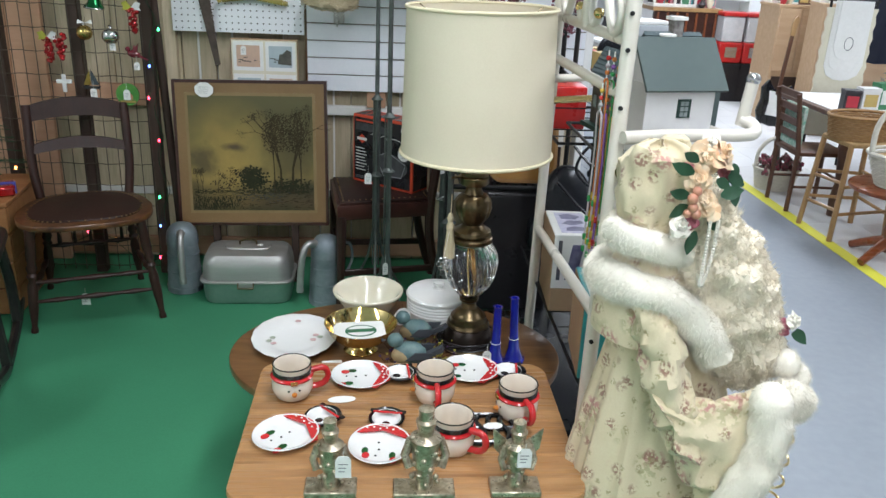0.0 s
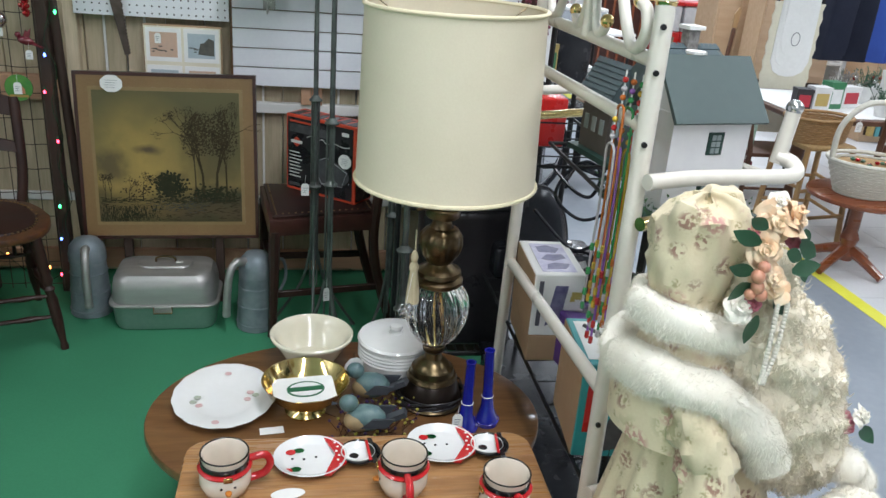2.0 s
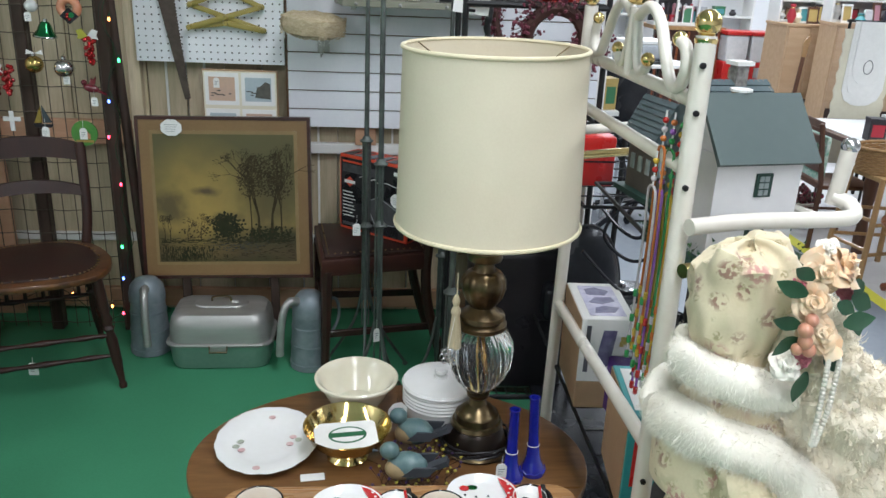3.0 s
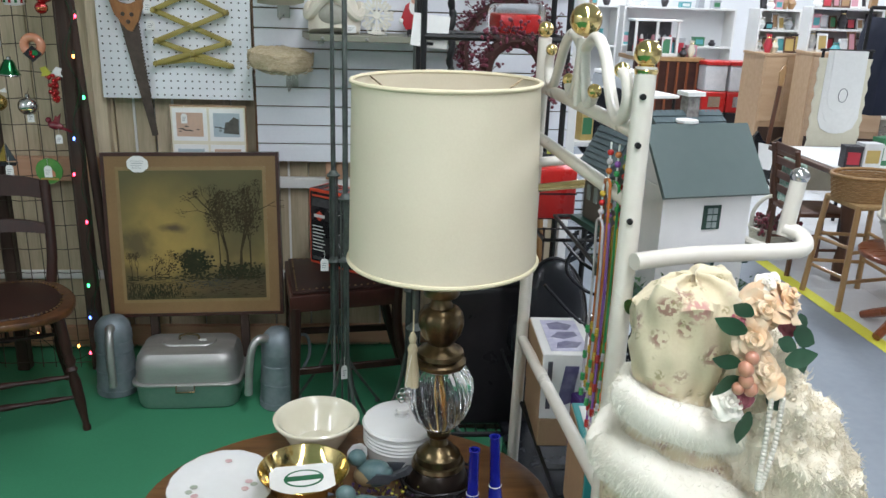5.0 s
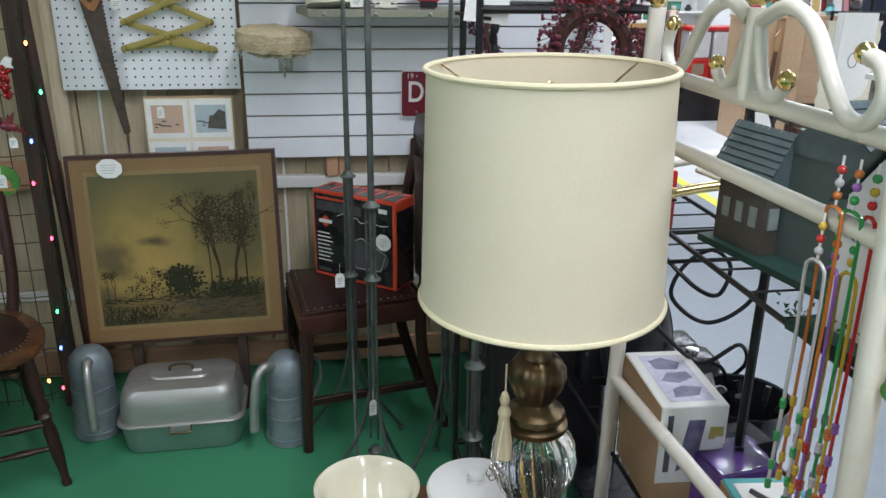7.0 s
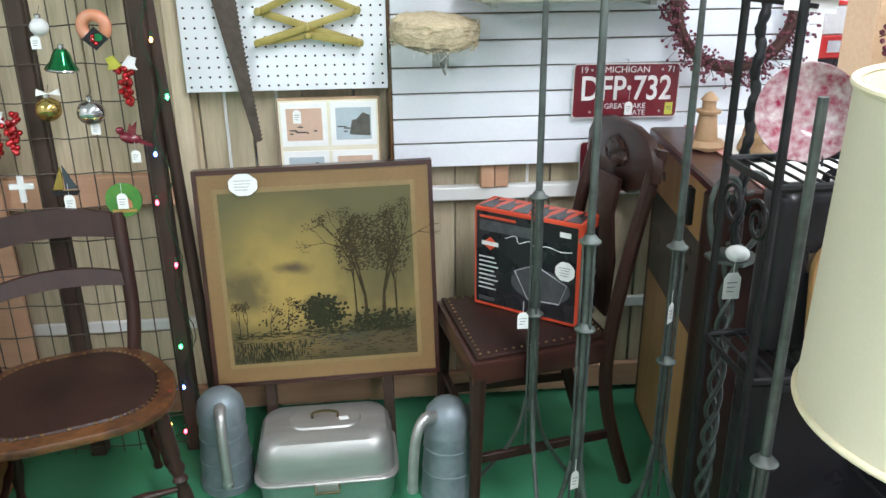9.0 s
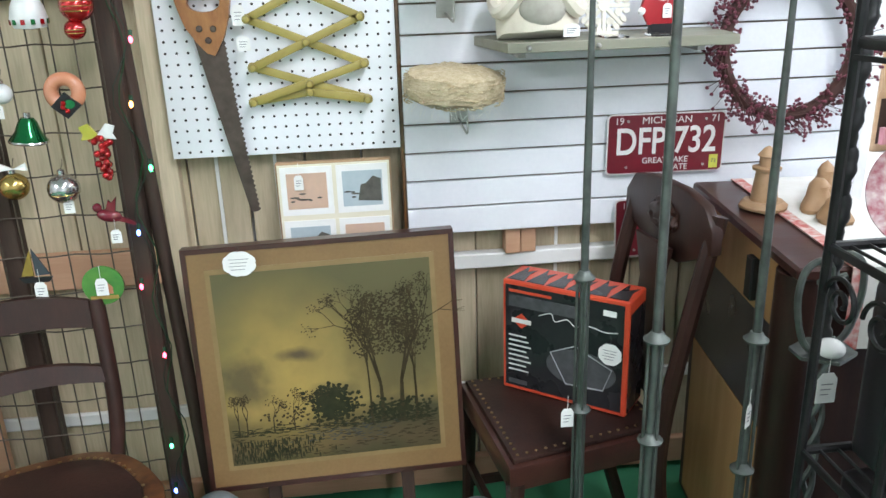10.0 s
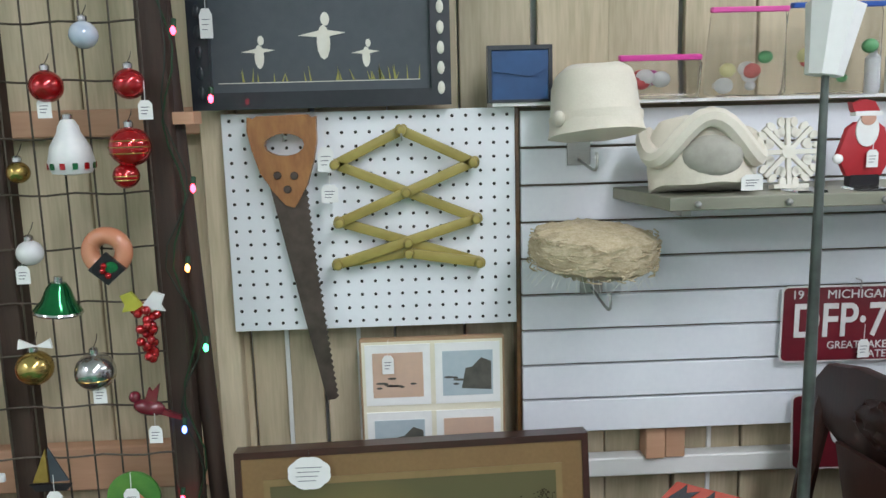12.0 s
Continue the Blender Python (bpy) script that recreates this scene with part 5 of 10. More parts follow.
part("drop_stripe", B(0.073, 0.10, -0.682, -0.6785, -0.16, 0.003), mat("red_weave_drop", (0.50, 0.10, 0.09), (0.62, 0.5, 0.45), 60, 0.9), runner, "red striped hem", smooth=False)
M_CARVED = mat("carved_pale_wood", (0.40, 0.25, 0.14), (0.31, 0.18, 0.09), 14, 0.6, bump=0.3)
set_group(0.02, -0.02, -0.0618)
light = thing("carved_lighthouse", (0.463, 3.27, 0.9635), "small carved wooden lighthouse ornament", "ornament", "wood carvings")
part("base", lumps(L([(0.05, 0), (0.052, 0.008), (0.042, 0.018)], 24), 0.006, 0.02), M_CARVED, light)
part("tower", L([(0.030, 0.016), (0.022, 0.085), (0.028, 0.088), (0.028, 0.094), (0.017, 0.096), (0.017, 0.118), (0.022, 0.120), (0.010, 0.136), (0, 0.142)], 24), M_CARVED, light)
part("gallery", L([(0.030, 0.088), (0.031, 0.094), (0.026, 0.096)], 24), M_CARVED, light)
for cx, cy, hh, sd in ((0.56, 3.22, 0.07, 3), (0.555, 3.14, 0.055, 6), (0.61, 3.28, 0.09, 8)):
    fig = bmesh.new()
    lathe(fig, [(0.034, 0), (0.036, 0.01), (0.026, hh * 0.5), (0.018, hh * 0.7), (0.021, hh * 0.85), (0.012, hh), (0, hh * 1.05)], 24)
    lumps(fig, 0.009, 0.022, sd)
    whole("wood_carving", fig, M_CARVED, (cx, cy, 0.964), "small rough carved wooden figure", "ornament", "wood carvings")

set_group()

# ---- wire grid with posts, ornaments and a string of lights ----
grid = thing("wire_grid_stand", (0, 0, 0), "dark brown post-and-wire grid stand for hanging ornaments", "display grid")
for px, w in ((-0.912, 0.022), (-1.187, 0.022), (-1.49, 0.022), (-1.80, 0.022)):
    part("post", B(px - w, px + w, 3.385, 3.43, 0.0, 2.1, bevel=0.003), M_POST, grid, smooth=False)
M_WIRE = mat("dark_wire", (0.055, 0.042, 0.030), (0.10, 0.08, 0.06), 30, 0.5, metal=0.5)
hw = vw = None
for k in range(22):
    z = 0.04 + k * 0.0905
    pts = [(-1.9 + i * 0.02437, 3.372 + 0.0015 * (i % 2), 0.002 * math.sin(i * 1.3)) for i in range(41)]
    if hw is None:
        hw = part("cross_wire", T(pts, 0.0018, 5), M_WIRE, grid, at=(0, 0, z))
    else:
        again(hw, grid, (0, 0, z))
for k in range(20):
    x = -0.924 - k * 0.046
    if vw is None:
        vw = part("upright_wire", T([(0, 3.376, 0.02), (0, 3.376, 2.08)], 0.0018, 5), M_WIRE, grid, at=(x, 0, 0))
    else:
        again(vw, grid, (x, 0, 0))
whole("dark_pole", P(ellipse(0.0165, 0.0165, 16), 0.0, 2.2, "z"), M_POST, pose(-0.838, 3.43, 0, 0, -2.3, 0), "dark brown round pole leaning by the wire grid", "pole")
part("clip", B(-0.935, -0.855, 3.40, 3.45, 1.415, 1.435), M_PINE2, grid, "pinkish wooden clip", smooth=False)

OY = 3.348
set_group(-0.015, 0, -0.03)
M_ORED = mat("red_glass_bauble", (0.50, 0.012, 0.015), (0.40, 0.006, 0.01), 12, 0.08, metal=0.6, coat=0.8)
M_OGOLD = mat("gold_bauble", (0.50, 0.36, 0.12), (0.40, 0.27, 0.08), 16, 0.22, metal=0.9)
M_OSILVER = mat("silver_bauble", (0.62, 0.62, 0.62), (0.50, 0.48, 0.48), 16, 0.18, metal=0.95)
M_OGREEN = mat("green_foil", (0.005, 0.22, 0.06), (0.004, 0.14, 0.04), 16, 0.12, metal=0.8, coat=0.6)
M_PEACH = mat("peach_glaze", (0.62, 0.27, 0.16), (0.55, 0.22, 0.12), 14, 0.25, coat=0.5)
M_OWHITE = mat("white_frosted_glass", (0.74, 0.73, 0.70), (0.62, 0.62, 0.62), 24, 0.3)
M_OYEL = mat("yellow_green_foil", (0.45, 0.42, 0.05), (0.34, 0.34, 0.04), 20, 0.4)
M_WINE = mat("wine_red_glass", (0.12, 0.008, 0.02), (0.18, 0.02, 0.03), 20, 0.2, coat=0.5)


def bauble(x, z, r, m, label, y=OY, rib=0):
    t = thing("bauble", (x, y, z), label, "ornament", "hanging ornaments")
    bm = S((0, 0, 0), r, (1, 1, 0.97), 28, 18)
    part("globe", bm, m, t)
    part("cap", L([(0.0075, r * 0.95), (0.0075, r + 0.006), (0.004, r + 0.009), (0, r + 0.009)], 12), M_OSILVER, t)
    part("hook", T(curve_pts([(0, 0, r + 0.008), (0.004, 0.004, r + 0.018), (0.0, 0.02, r + 0.026)], 4), 0.0008, 4), M_WIRE, t)
    for k in range(rib):
        zz = -r * 0.3 + k * r * 0.3
        part("band", L([(math.sqrt(r * r - zz * zz) * 1.005, zz - 0.001), (math.sqrt(r * r - zz * zz) * 1.02, zz), (math.sqrt(r * r - zz * zz) * 1.005, zz + 0.001)], 28), M_OGOLD, t)
    return t


bauble(-1.051, 1.509, 0.026, M_ORED, "shiny red glass bauble on a wire grid")
bauble(-0.923, 1.51, 0.025, M_ORED, "shiny red glass bauble on a wire grid")
bauble(-0.93, 1.412, 0.033, M_ORED, "red ribbed glass bauble above a smaller one", rib=3)
bauble(-0.94, 1.366, 0.021, M_ORED, "small red patterned bauble hanging below another", rib=2)
bauble(-1.118, 1.053, 0.030, M_OGOLD, "matt gold bauble with a white bow")
bauble(-1.02, 1.043, 0.033, M_OSILVER, "silver bauble with etched leaf pattern", rib=1)
bauble(-0.986, 1.586, 0.022, mat("pale_blue_glass", (0.36, 0.44, 0.55), (0.6, 0.62, 0.66), 20, 0.15, coat=0.6), "pale blue glass ornament high on a grid")
bauble(-1.109, 1.376, 0.018, M_OGOLD, "gold glass drop on a wire grid")
bauble(-1.105, 1.246, 0.021, M_OWHITE, "frosted clear bauble on a wire grid")
bow = bmesh.new()
for s in (-1, 1):
    prism(bow, [(0, 0), (s * 0.025, 0.012), (s * 0.028, -0.004)], -0.003, 0.003)
whole("ribbon_bow", bow, M_PAPER, (-1.112, OY - 0.004, 1.091), "small white ribbon bow on a bauble", "bow", smooth=False)
sn = thing("snowman_ornament", (-1.024, OY, 1.411), "white painted snowman glass ornament with chequered hem", "ornament", "hanging ornaments")
part("body", L([(0.0, -0.042), (0.030, -0.038), (0.036, -0.022), (0.030, 0.005), (0.018, 0.026), (0.016, 0.036), (0.010, 0.046), (0, 0.048)], 24), M_OWHITE, sn)
part("cap", L([(0.008, 0.044), (0.008, 0.054), (0, 0.056)], 12), M_OSILVER, sn)
for k in range(12):
    a = 2 * math.pi * k / 12
    part("check", B(-0.004, 0.004, -0.001, 0.001, -0.005, 0.005), M_OGREEN if k % 2 else M_ORED, sn, at=pose(0.0355 * math.sin(a), -0.0355 * math.cos(a), -0.026, 0, 0, math.degrees(a)), smooth=False)
bell = thing("bell_ornament", pose(-1.068, OY, 1.168, 0, 6, 0), "green foil bell ornament with silver trim", "ornament", "hanging ornaments")
part("bell", L([(0.037, -0.022), (0.038, -0.018), (0.026, -0.002), (0.019, 0.018), (0.012, 0.028), (0, 0.030)], 28), M_OGREEN, bell)
part("trim", L([(0.038, -0.024), (0.0395, -0.021), (0.038, -0.018)], 28), M_OSILVER, bell)
part("cap", L([(0.007, 0.028), (0.007, 0.038), (0, 0.039)], 12), M_OSILVER, bell)
dn = thing("wreath_ornament", (-0.982, OY, 1.244), "peach ring ornament with a dark holly panel", "ornament", "hanging ornaments")
part("ring", T([(0.027 * math.cos(a), 0, 0.027 * math.sin(a)) for a in [2 * math.pi * i / 28 for i in range(28)]], 0.0145, 12, closed=True), M_PEACH, dn, "peach glazed ring")
part("panel", P([(0.004, -0.052), (0.034, -0.026), (0.004, 0.002), (-0.026, -0.026)], -0.020, -0.014), M_BLACK, dn, "dark diamond panel", smooth=False)
part("holly", P(ellipse(0.011, 0.009, 12, (0.012, -0.022)), -0.0215, -0.0195), M_OGREEN, dn, smooth=False)
for bx, bz in ((-0.002, -0.028), (0.006, -0.036), (0.000, -0.020)):
    part("berry", S((bx, -0.021, bz), 0.0055), M_ORED, dn)


def grapes(x, z, n, seed, leaf=True):
    t = thing("grape_ornament", (x, OY, z), "hanging cluster of red glass grapes with a yellow leaf", "ornament", "hanging ornaments")
    r = random.Random(seed)
    cl = bmesh.new()
    for k in range(n):
        f = k / n
        w = 0.022 * (1 - f * 0.7)
        ball(cl, (r.uniform(-w, w), r.uniform(-0.012, 0.012), 0.028 - f * 0.095), 0.0078, (1, 1, 1), 10, 7)
    tagged(part("cluster", cl, M_ORED, t, "red bead cluster"), kind="stuff")
    if leaf:
        for s in (-1, 1):
            part("leaf", lumps(P([(0, 0.03), (s * 0.018, 0.052), (s * 0.036, 0.046), (s * 0.030, 0.03), (s * 0.036, 0.018), (s * 0.014, 0.022)], -0.008, -0.004), 0.003, 0.02), M_OYEL if s < 0 else M_OWHITE, t, smooth=False)
    return t


grapes(-0.93, 1.125, 30, 3)
grapes(-1.214, 1.015, 30, 5, False)
grapes(-1.259, 1.003, 24, 6)
bird = thing("bird_ornament", pose(-0.937, OY, 0.977, 0, 12, 0), "dark red cardinal bird ornament", "ornament", "hanging ornaments")
part("body", S((0, 0, 0), 0.016, (1.7, 0.8, 0.9)), M_WINE, bird)
part("head", S((-0.026, 0, 0.014), 0.010), M_WINE, bird)
part("wing", P([(-0.01, 0.0), (0.012, 0.002), (0.012, 0.046), (0.002, 0.03), (-0.004, 0.036)], -0.006, 0.0), M_WINE, bird, smooth=False)
part("tail", P([(0.015, 0.004), (0.055, -0.006), (0.056, -0.012), (0.018, -0.008)], -0.004, 0.004), M_WINE, bird, smooth=False)
price_tag(-0.927, OY - 0.01, 0.932, 0.022, 0.03)
boat = thing("sailboat_ornament", (-1.113, OY, 0.871), "stained glass sailboat ornament", "ornament", "hanging ornaments")
part("sail", P([(-0.004, 0.04), (-0.03, -0.02), (-0.004, -0.02)], -0.002, 0.002), mat("amber_glass", (0.30, 0.22, 0.05), (0.22, 0.15, 0.03), 30, 0.2), boat, smooth=False)
part("sail", P([(0.0, 0.042), (0.03, -0.018), (0.0, -0.02)], -0.002, 0.002), mat("slate_glass", (0.06, 0.07, 0.08), None, 30, 0.2), boat, smooth=False)
part("hull", P([(-0.036, -0.024), (0.036, -0.024), (0.026, -0.036), (-0.026, -0.036)], -0.002, 0.002), M_BLACK, boat, smooth=False)
price_tag(-1.104, OY - 0.012, 0.819, 0.026, 0.04)
disc = thing("glass_disc_ornament", (-0.976, OY, 0.818), "round green glass disc with a small house scene", "ornament", "hanging ornaments")
part("disc", P(ellipse(0.045, 0.045, 32), -0.003, 0.003), mat("green_stained_glass", (0.05, 0.18, 0.04), (0.10, 0.25, 0.05), 18, 0.15, coat=0.5), disc)
part("house", P([(0.002, -0.02), (0.02, -0.02), (0.02, -0.004), (0.011, 0.006), (0.002, -0.004)], -0.0045, -0.0028), M_PEACH, disc, smooth=False)
part("fence", B(-0.03, 0.03, -0.0045, -0.0028, -0.032, -0.024), mat("ochre", (0.4, 0.25, 0.06)), disc, smooth=False)
price_tag(-0.976, OY - 0.012, 0.818, 0.026, 0.04)
cross = thing("cross_ornament", (-1.218, OY, 0.86), "white openwork cross ornament", "ornament", "hanging ornaments")
part("upright", B(-0.008, 0.008, -0.003, 0.003, -0.04, 0.03, bevel=0.002), M_OWHITE, cross)
part("arm", B(-0.03, 0.03, -0.0032, 0.0032, -0.006, 0.01, bevel=0.002), M_OWHITE, cross)
for tx, tz in ((-0.899, 1.469), (-1.117, 1.211), (-1.014, 1.004), (-1.055, 1.475)):
    price_tag(tx, OY - 0.006, tz, 0.022, 0.03)

set_group()
lights = thing("string_lights", (0, 0, 0), "string of small coloured fairy lights along a post", "fairy lights")
cord = [(-0.885 + 0.014 * math.sin(k * 1.1), 3.372 - 0.006 * math.cos(k * 0.9), 0.10 + k * 0.04) for k in range(46)]
part("cord", T(cord, 0.0016, 5), mat("green_cord", (0.015, 0.05, 0.02)), lights)
part("cord", T([(p[0] + 0.012 * math.cos(i * 0.8), p[1] - 0.004, p[2]) for i, p in enumerate(cord)], 0.0014, 5), mat("dark_cord", (0.02, 0.03, 0.02)), lights)
part("cord", T(curve_pts([(-0.905, 3.37, 0.10), (-1.0, 3.36, 0.06), (-1.15, 3.35, 0.19), (-1.3, 3.34, 0.14)], 6), 0.0016, 5), mat("green_cord_low", (0.015, 0.05, 0.02)), lights)
BULBS = [(-0.866, 1.561, 0), (-0.815, 1.454, 0), (-0.854, 1.312, 0), (-0.873, 1.181, 3), (-0.853, 1.044, 1), (-0.90, 0.901, 2), (-0.913, 0.774, 0), (-0.887, 0.60, 0), (-0.905, 0.357, 1), (-0.912, 0.229, 2), (-0.925, 0.085, 0), (-0.89, 1.66, 2)]
BULBM = [mat("lit_bulb", c, None, 10, 0.3, emit=9.0) for c in ((1.0, 0.05, 0.10), (0.05, 0.9, 0.25), (0.10, 0.20, 1.0), (1.0, 0.35, 0.08))]
for bx, bz, bc in BULBS:
    part("bulb", S((bx, 3.358, bz), 0.0042, (1, 1, 1.7), 10, 8), BULBM[bc], lights)
    part("socket", T([(bx, 3.362, bz + 0.006), (bx, 3.366, bz + 0.018)], 0.0042, 8), mat("socket_green", (0.01, 0.05, 0.02)), lights)
for bx, bz, bc in ((-1.02, 0.075, 1), (-1.1, 0.17, 3), (-0.96, 0.12, 3), (-1.21, 0.20, 0)):
    part("bulb", S((bx, 3.345, bz), 0.0045, (1, 1, 1.6), 10, 8), BULBM[bc], lights)

# ---- oval coffee table ----
TZ = 0.39
table = thing("oval_coffee_table", (0.082, 1.955, 0), "oval oak-veneer coffee table with a scalloped apron", "table")
part("tabletop", P(ellipse(0.433, 0.320, 72), TZ - 0.024, TZ, "z", bevel=0.005), M_OAK, table, "oak-veneer oval top")
part("apron", P(ellipse(0.385, 0.265, 48), TZ - 0.085, TZ - 0.0245, "z"), M_OAK, table)
for sx in (-1, 1):
    for sy in (-1, 1):
        part("leg", T(curve_pts([(sx * 0.25, sy * 0.17, TZ - 0.08), (sx * 0.29, sy * 0.20, 0.18), (sx * 0.30, sy * 0.21, 0.0)], 5), [0.026, 0.025, 0.024, 0.022, 0.02, 0.019, 0.018, 0.017, 0.017, 0.018, 0.02], 10), M_OAK, table)

# ---- tall table lamp ----
lamp = thing("table_lamp", pose(0.274, 1.998, TZ + 0.0005, 0, -0.6) @ Matrix.Scale(0.955, 4), "tall aged-brass and glass table lamp with a cream drum shade", "table lamp")
part("base", L([(0.0, 0.0), (0.078, 0.0), (0.080, 0.006), (0.076, 0.012), (0.072, 0.014), (0.068, 0.030), (0.060, 0.052), (0.056, 0.056)], 40), mat("black_base", (0.018, 0.013, 0.011), (0.03, 0.02, 0.015), 12, 0.3, metal=0.5), lamp, "dark stepped base")
part("foot_ring", L([(0.078, 0.003), (0.083, 0.007), (0.079, 0.012)], 40), M_AGEDBRASS, lamp)
part("tier", L([(0.056, 0.055), (0.061, 0.060), (0.057, 0.068), (0.052, 0.070), (0.050, 0.083), (0.044, 0.086), (0.040, 0.092), (0.034, 0.098), (0.022, 0.106), (0.019, 0.120), (0.026, 0.126), (0.027, 0.133), (0.021, 0.137)], 40), M_AGEDBRASS, lamp, "stepped aged-brass column foot")
gl = bmesh.new()
prof = [(0.022, 0.137), (0.034, 0.146), (0.056, 0.17), (0.069, 0.20), (0.0735, 0.228), (0.071, 0.25), (0.062, 0.27), (0.047, 0.282)]
rings = []
for r, z in prof:
    ring = []
    for i in range(96):
        a = 2 * math.pi * i / 96
        rr = r * (1 + 0.035 * math.cos(16 * a + z * 30))
        ring.append(gl.verts.new((rr * math.cos(a), rr * math.sin(a), z)))
    rings.append(ring)
for a, b in zip(rings, rings[1:]):
    for i in range(96):
        j = (i + 1) % 96
        gl.faces.new((a[i], a[j], b[j], b[i]))
gl.faces.new(list(reversed(rings[0])))
gl.faces.new(rings[-1])
g = part("glass_font", gl, M_GLASS, lamp, "swirled clear glass globe")
part("inner_stem", T([(0, 0, 0.14), (0, 0, 0.28)], 0.006, 10), M_BRASS, lamp)
part("collar", L([(0.048, 0.281), (0.056, 0.286), (0.056, 0.294), (0.046, 0.300), (0.052, 0.306), (0.050, 0.314), (0.034, 0.322), (0.026, 0.330)], 36), M_AGEDBRASS, lamp)
urn = bmesh.new()
prof = [(0.024, 0.328), (0.030, 0.334), (0.040, 0.35), (0.046, 0.372), (0.046, 0.39), (0.038, 0.402), (0.028, 0.408)]
rings = []
for r, z in prof:
    ring = []
    for i in range(60):
        a = 2 * math.pi * i / 60
        rr = r * (1 + 0.10 * abs(math.sin(5 * a)) * math.sin((z - 0.328) / 0.08 * math.pi))
        ring.append(urn.verts.new((rr * math.cos(a), rr * math.sin(a), z)))
    rings.append(ring)
for a, b in zip(rings, rings[1:]):
    for i in range(60):
        j = (i + 1) % 60
        urn.faces.new((a[i], a[j], b[j], b[i]))
part("urn", urn, M_AGEDBRASS, lamp, "leaf-cast aged brass urn")
part("neck", L([(0.028, 0.405), (0.022, 0.415), (0.021, 0.426), (0.036, 0.430), (0.039, 0.434), (0.039, 0.448), (0.035, 0.452), (0.038, 0.455), (0.038, 0.462), (0.018, 0.468), (0.012, 0.52)], 36), M_AGEDBRASS, lamp)
part("harp", T(curve_pts([(0.015, 0, 0.50), (0.06, 0, 0.60), (0.05, 0, 0.80), (0.0, 0, 0.90), (-0.05, 0, 0.80), (-0.06, 0, 0.60), (-0.015, 0, 0.50)], 6), 0.002, 6), M_BRASS, lamp)
part("switch_arm", T([(0.0, 0, 0.452), (-0.062, -0.03, 0.452)], 0.0035, 6), M_AGEDBRASS, lamp)
for piece in lamp.children:
    if piece.name.split(".")[0] != "harp":
        piece.matrix_basis = Matrix.Diagonal((1, 1, 1.10, 1))
SB, ST = 0.556, 0.924
part("shade", L([(0.1945, SB), (0.1845, ST), (0.182, ST), (0.192, SB), (0.1945, SB)], 96), M_SHADE, lamp, "cream linen drum shade")
M_BIND = mat("shade_binding", (0.74, 0.66, 0.46), (0.70, 0.62, 0.42), 10, 0.7, bump=0.1)
for z, r in ((SB + 0.004, 0.1955), (ST - 0.004, 0.185)):
    part("binding", T([(r * math.cos(a), r * math.sin(a), z) for a in [2 * math.pi * i / 80 for i in range(80)]], 0.0045, 8, closed=True), M_BIND, lamp)
for k in range(3):
    a = radians(25 + 120 * k)
    part("spider_arm", T([(0, 0, ST - 0.06), (0.10 * math.cos(a), 0.10 * math.sin(a), ST - 0.055), (0.182 * math.cos(a), 0.182 * math.sin(a), ST - 0.006)], 0.0017, 6), M_AGEDBRASS, lamp)
part("finial", L([(0.006, ST - 0.068), (0.009, ST - 0.058), (0.004, ST - 0.05), (0, ST - 0.046)], 12), M_AGEDBRASS, lamp)
M_TASSEL = mat("cream_tassel", (0.62, 0.54, 0.36), (0.52, 0.44, 0.28), 40, 0.9, bump=0.5, stretch=(6, 6, 0.6))
part("chain", T([(-0.060, -0.03, 0.452), (-0.061, -0.031, 0.40)], 0.0016, 6), M_TASSEL, lamp)
part("tassel", L([(0.0, 0.405), (0.005, 0.40), (0.009, 0.388), (0.006, 0.377), (0.011, 0.366), (0.011, 0.36), (0.009, 0.355), (0.015, 0.30), (0.0165, 0.278), (0.0, 0.276)], 18, c=(-0.062, -0.032, 0)), M_TASSEL, lamp, "cream tassel pull")
part("cord_coil", T([(0.083 * math.cos(a * 0.5) * (1 + 0.06 * math.sin(a * 1.7)), 0.083 * math.sin(a * 0.5) * (1 + 0.06 * math.cos(a)), 0.012 + 0.02 * (0.5 + 0.5 * math.sin(a * 0.8))) for a in range(0, 52)], 0.0028, 6), M_BLACK, lamp, "dark wound cord")
filig = thing("filigree_tag", pose(0.196, 1.945, 0.645, 0, 0, 15), "silver filigree pendant hanging by a lamp pull", "pendant")
for k in range(7):
    a = 2 * math.pi * k / 6
    c = (0.0, 0.0) if k == 6 else (0.011 * math.cos(a), 0.011 * math.sin(a))
    part("loop", T([(c[0] + 0.007 * math.cos(q), 0, c[1] + 0.007 * math.sin(q)) for q in [2 * math.pi * i / 14 for i in range(14)]], 0.0012, 5, closed=True), M_OSILVER, filig)
part("string", T([(0, 0, 0.018), (0.018, 0.012, 0.09)], 0.0006, 4), M_PAPER, filig)

# ---- dishes on the oval table ----
bowl = thing("cream_bowl", pose(0.001, 2.178, TZ + 0.0005) @ Matrix.Scale(0.96, 4), "large cream china mixing bowl", "bowl")
part("bowl", L([(0.0, 0.0), (0.055, 0.0), (0.058, 0.006), (0.075, 0.03), (0.092, 0.062), (0.0975, 0.072), (0.104, 0.074), (0.105, 0.080), (0.101, 0.083), (0.093, 0.078), (0.086, 0.062), (0.070, 0.032), (0.052, 0.012), (0.0, 0.010)], 64), M_CREAMCHINA, bowl)
scallop_tag(0.098, 2.055, TZ + 0.052, 0.046, 0.05, 20)
crock = thing("white_crock", pose(0.2, 2.12, TZ + 0.0005) @ Matrix.Scale(0.945, 4), "white ribbed lidded china crock", "crock")
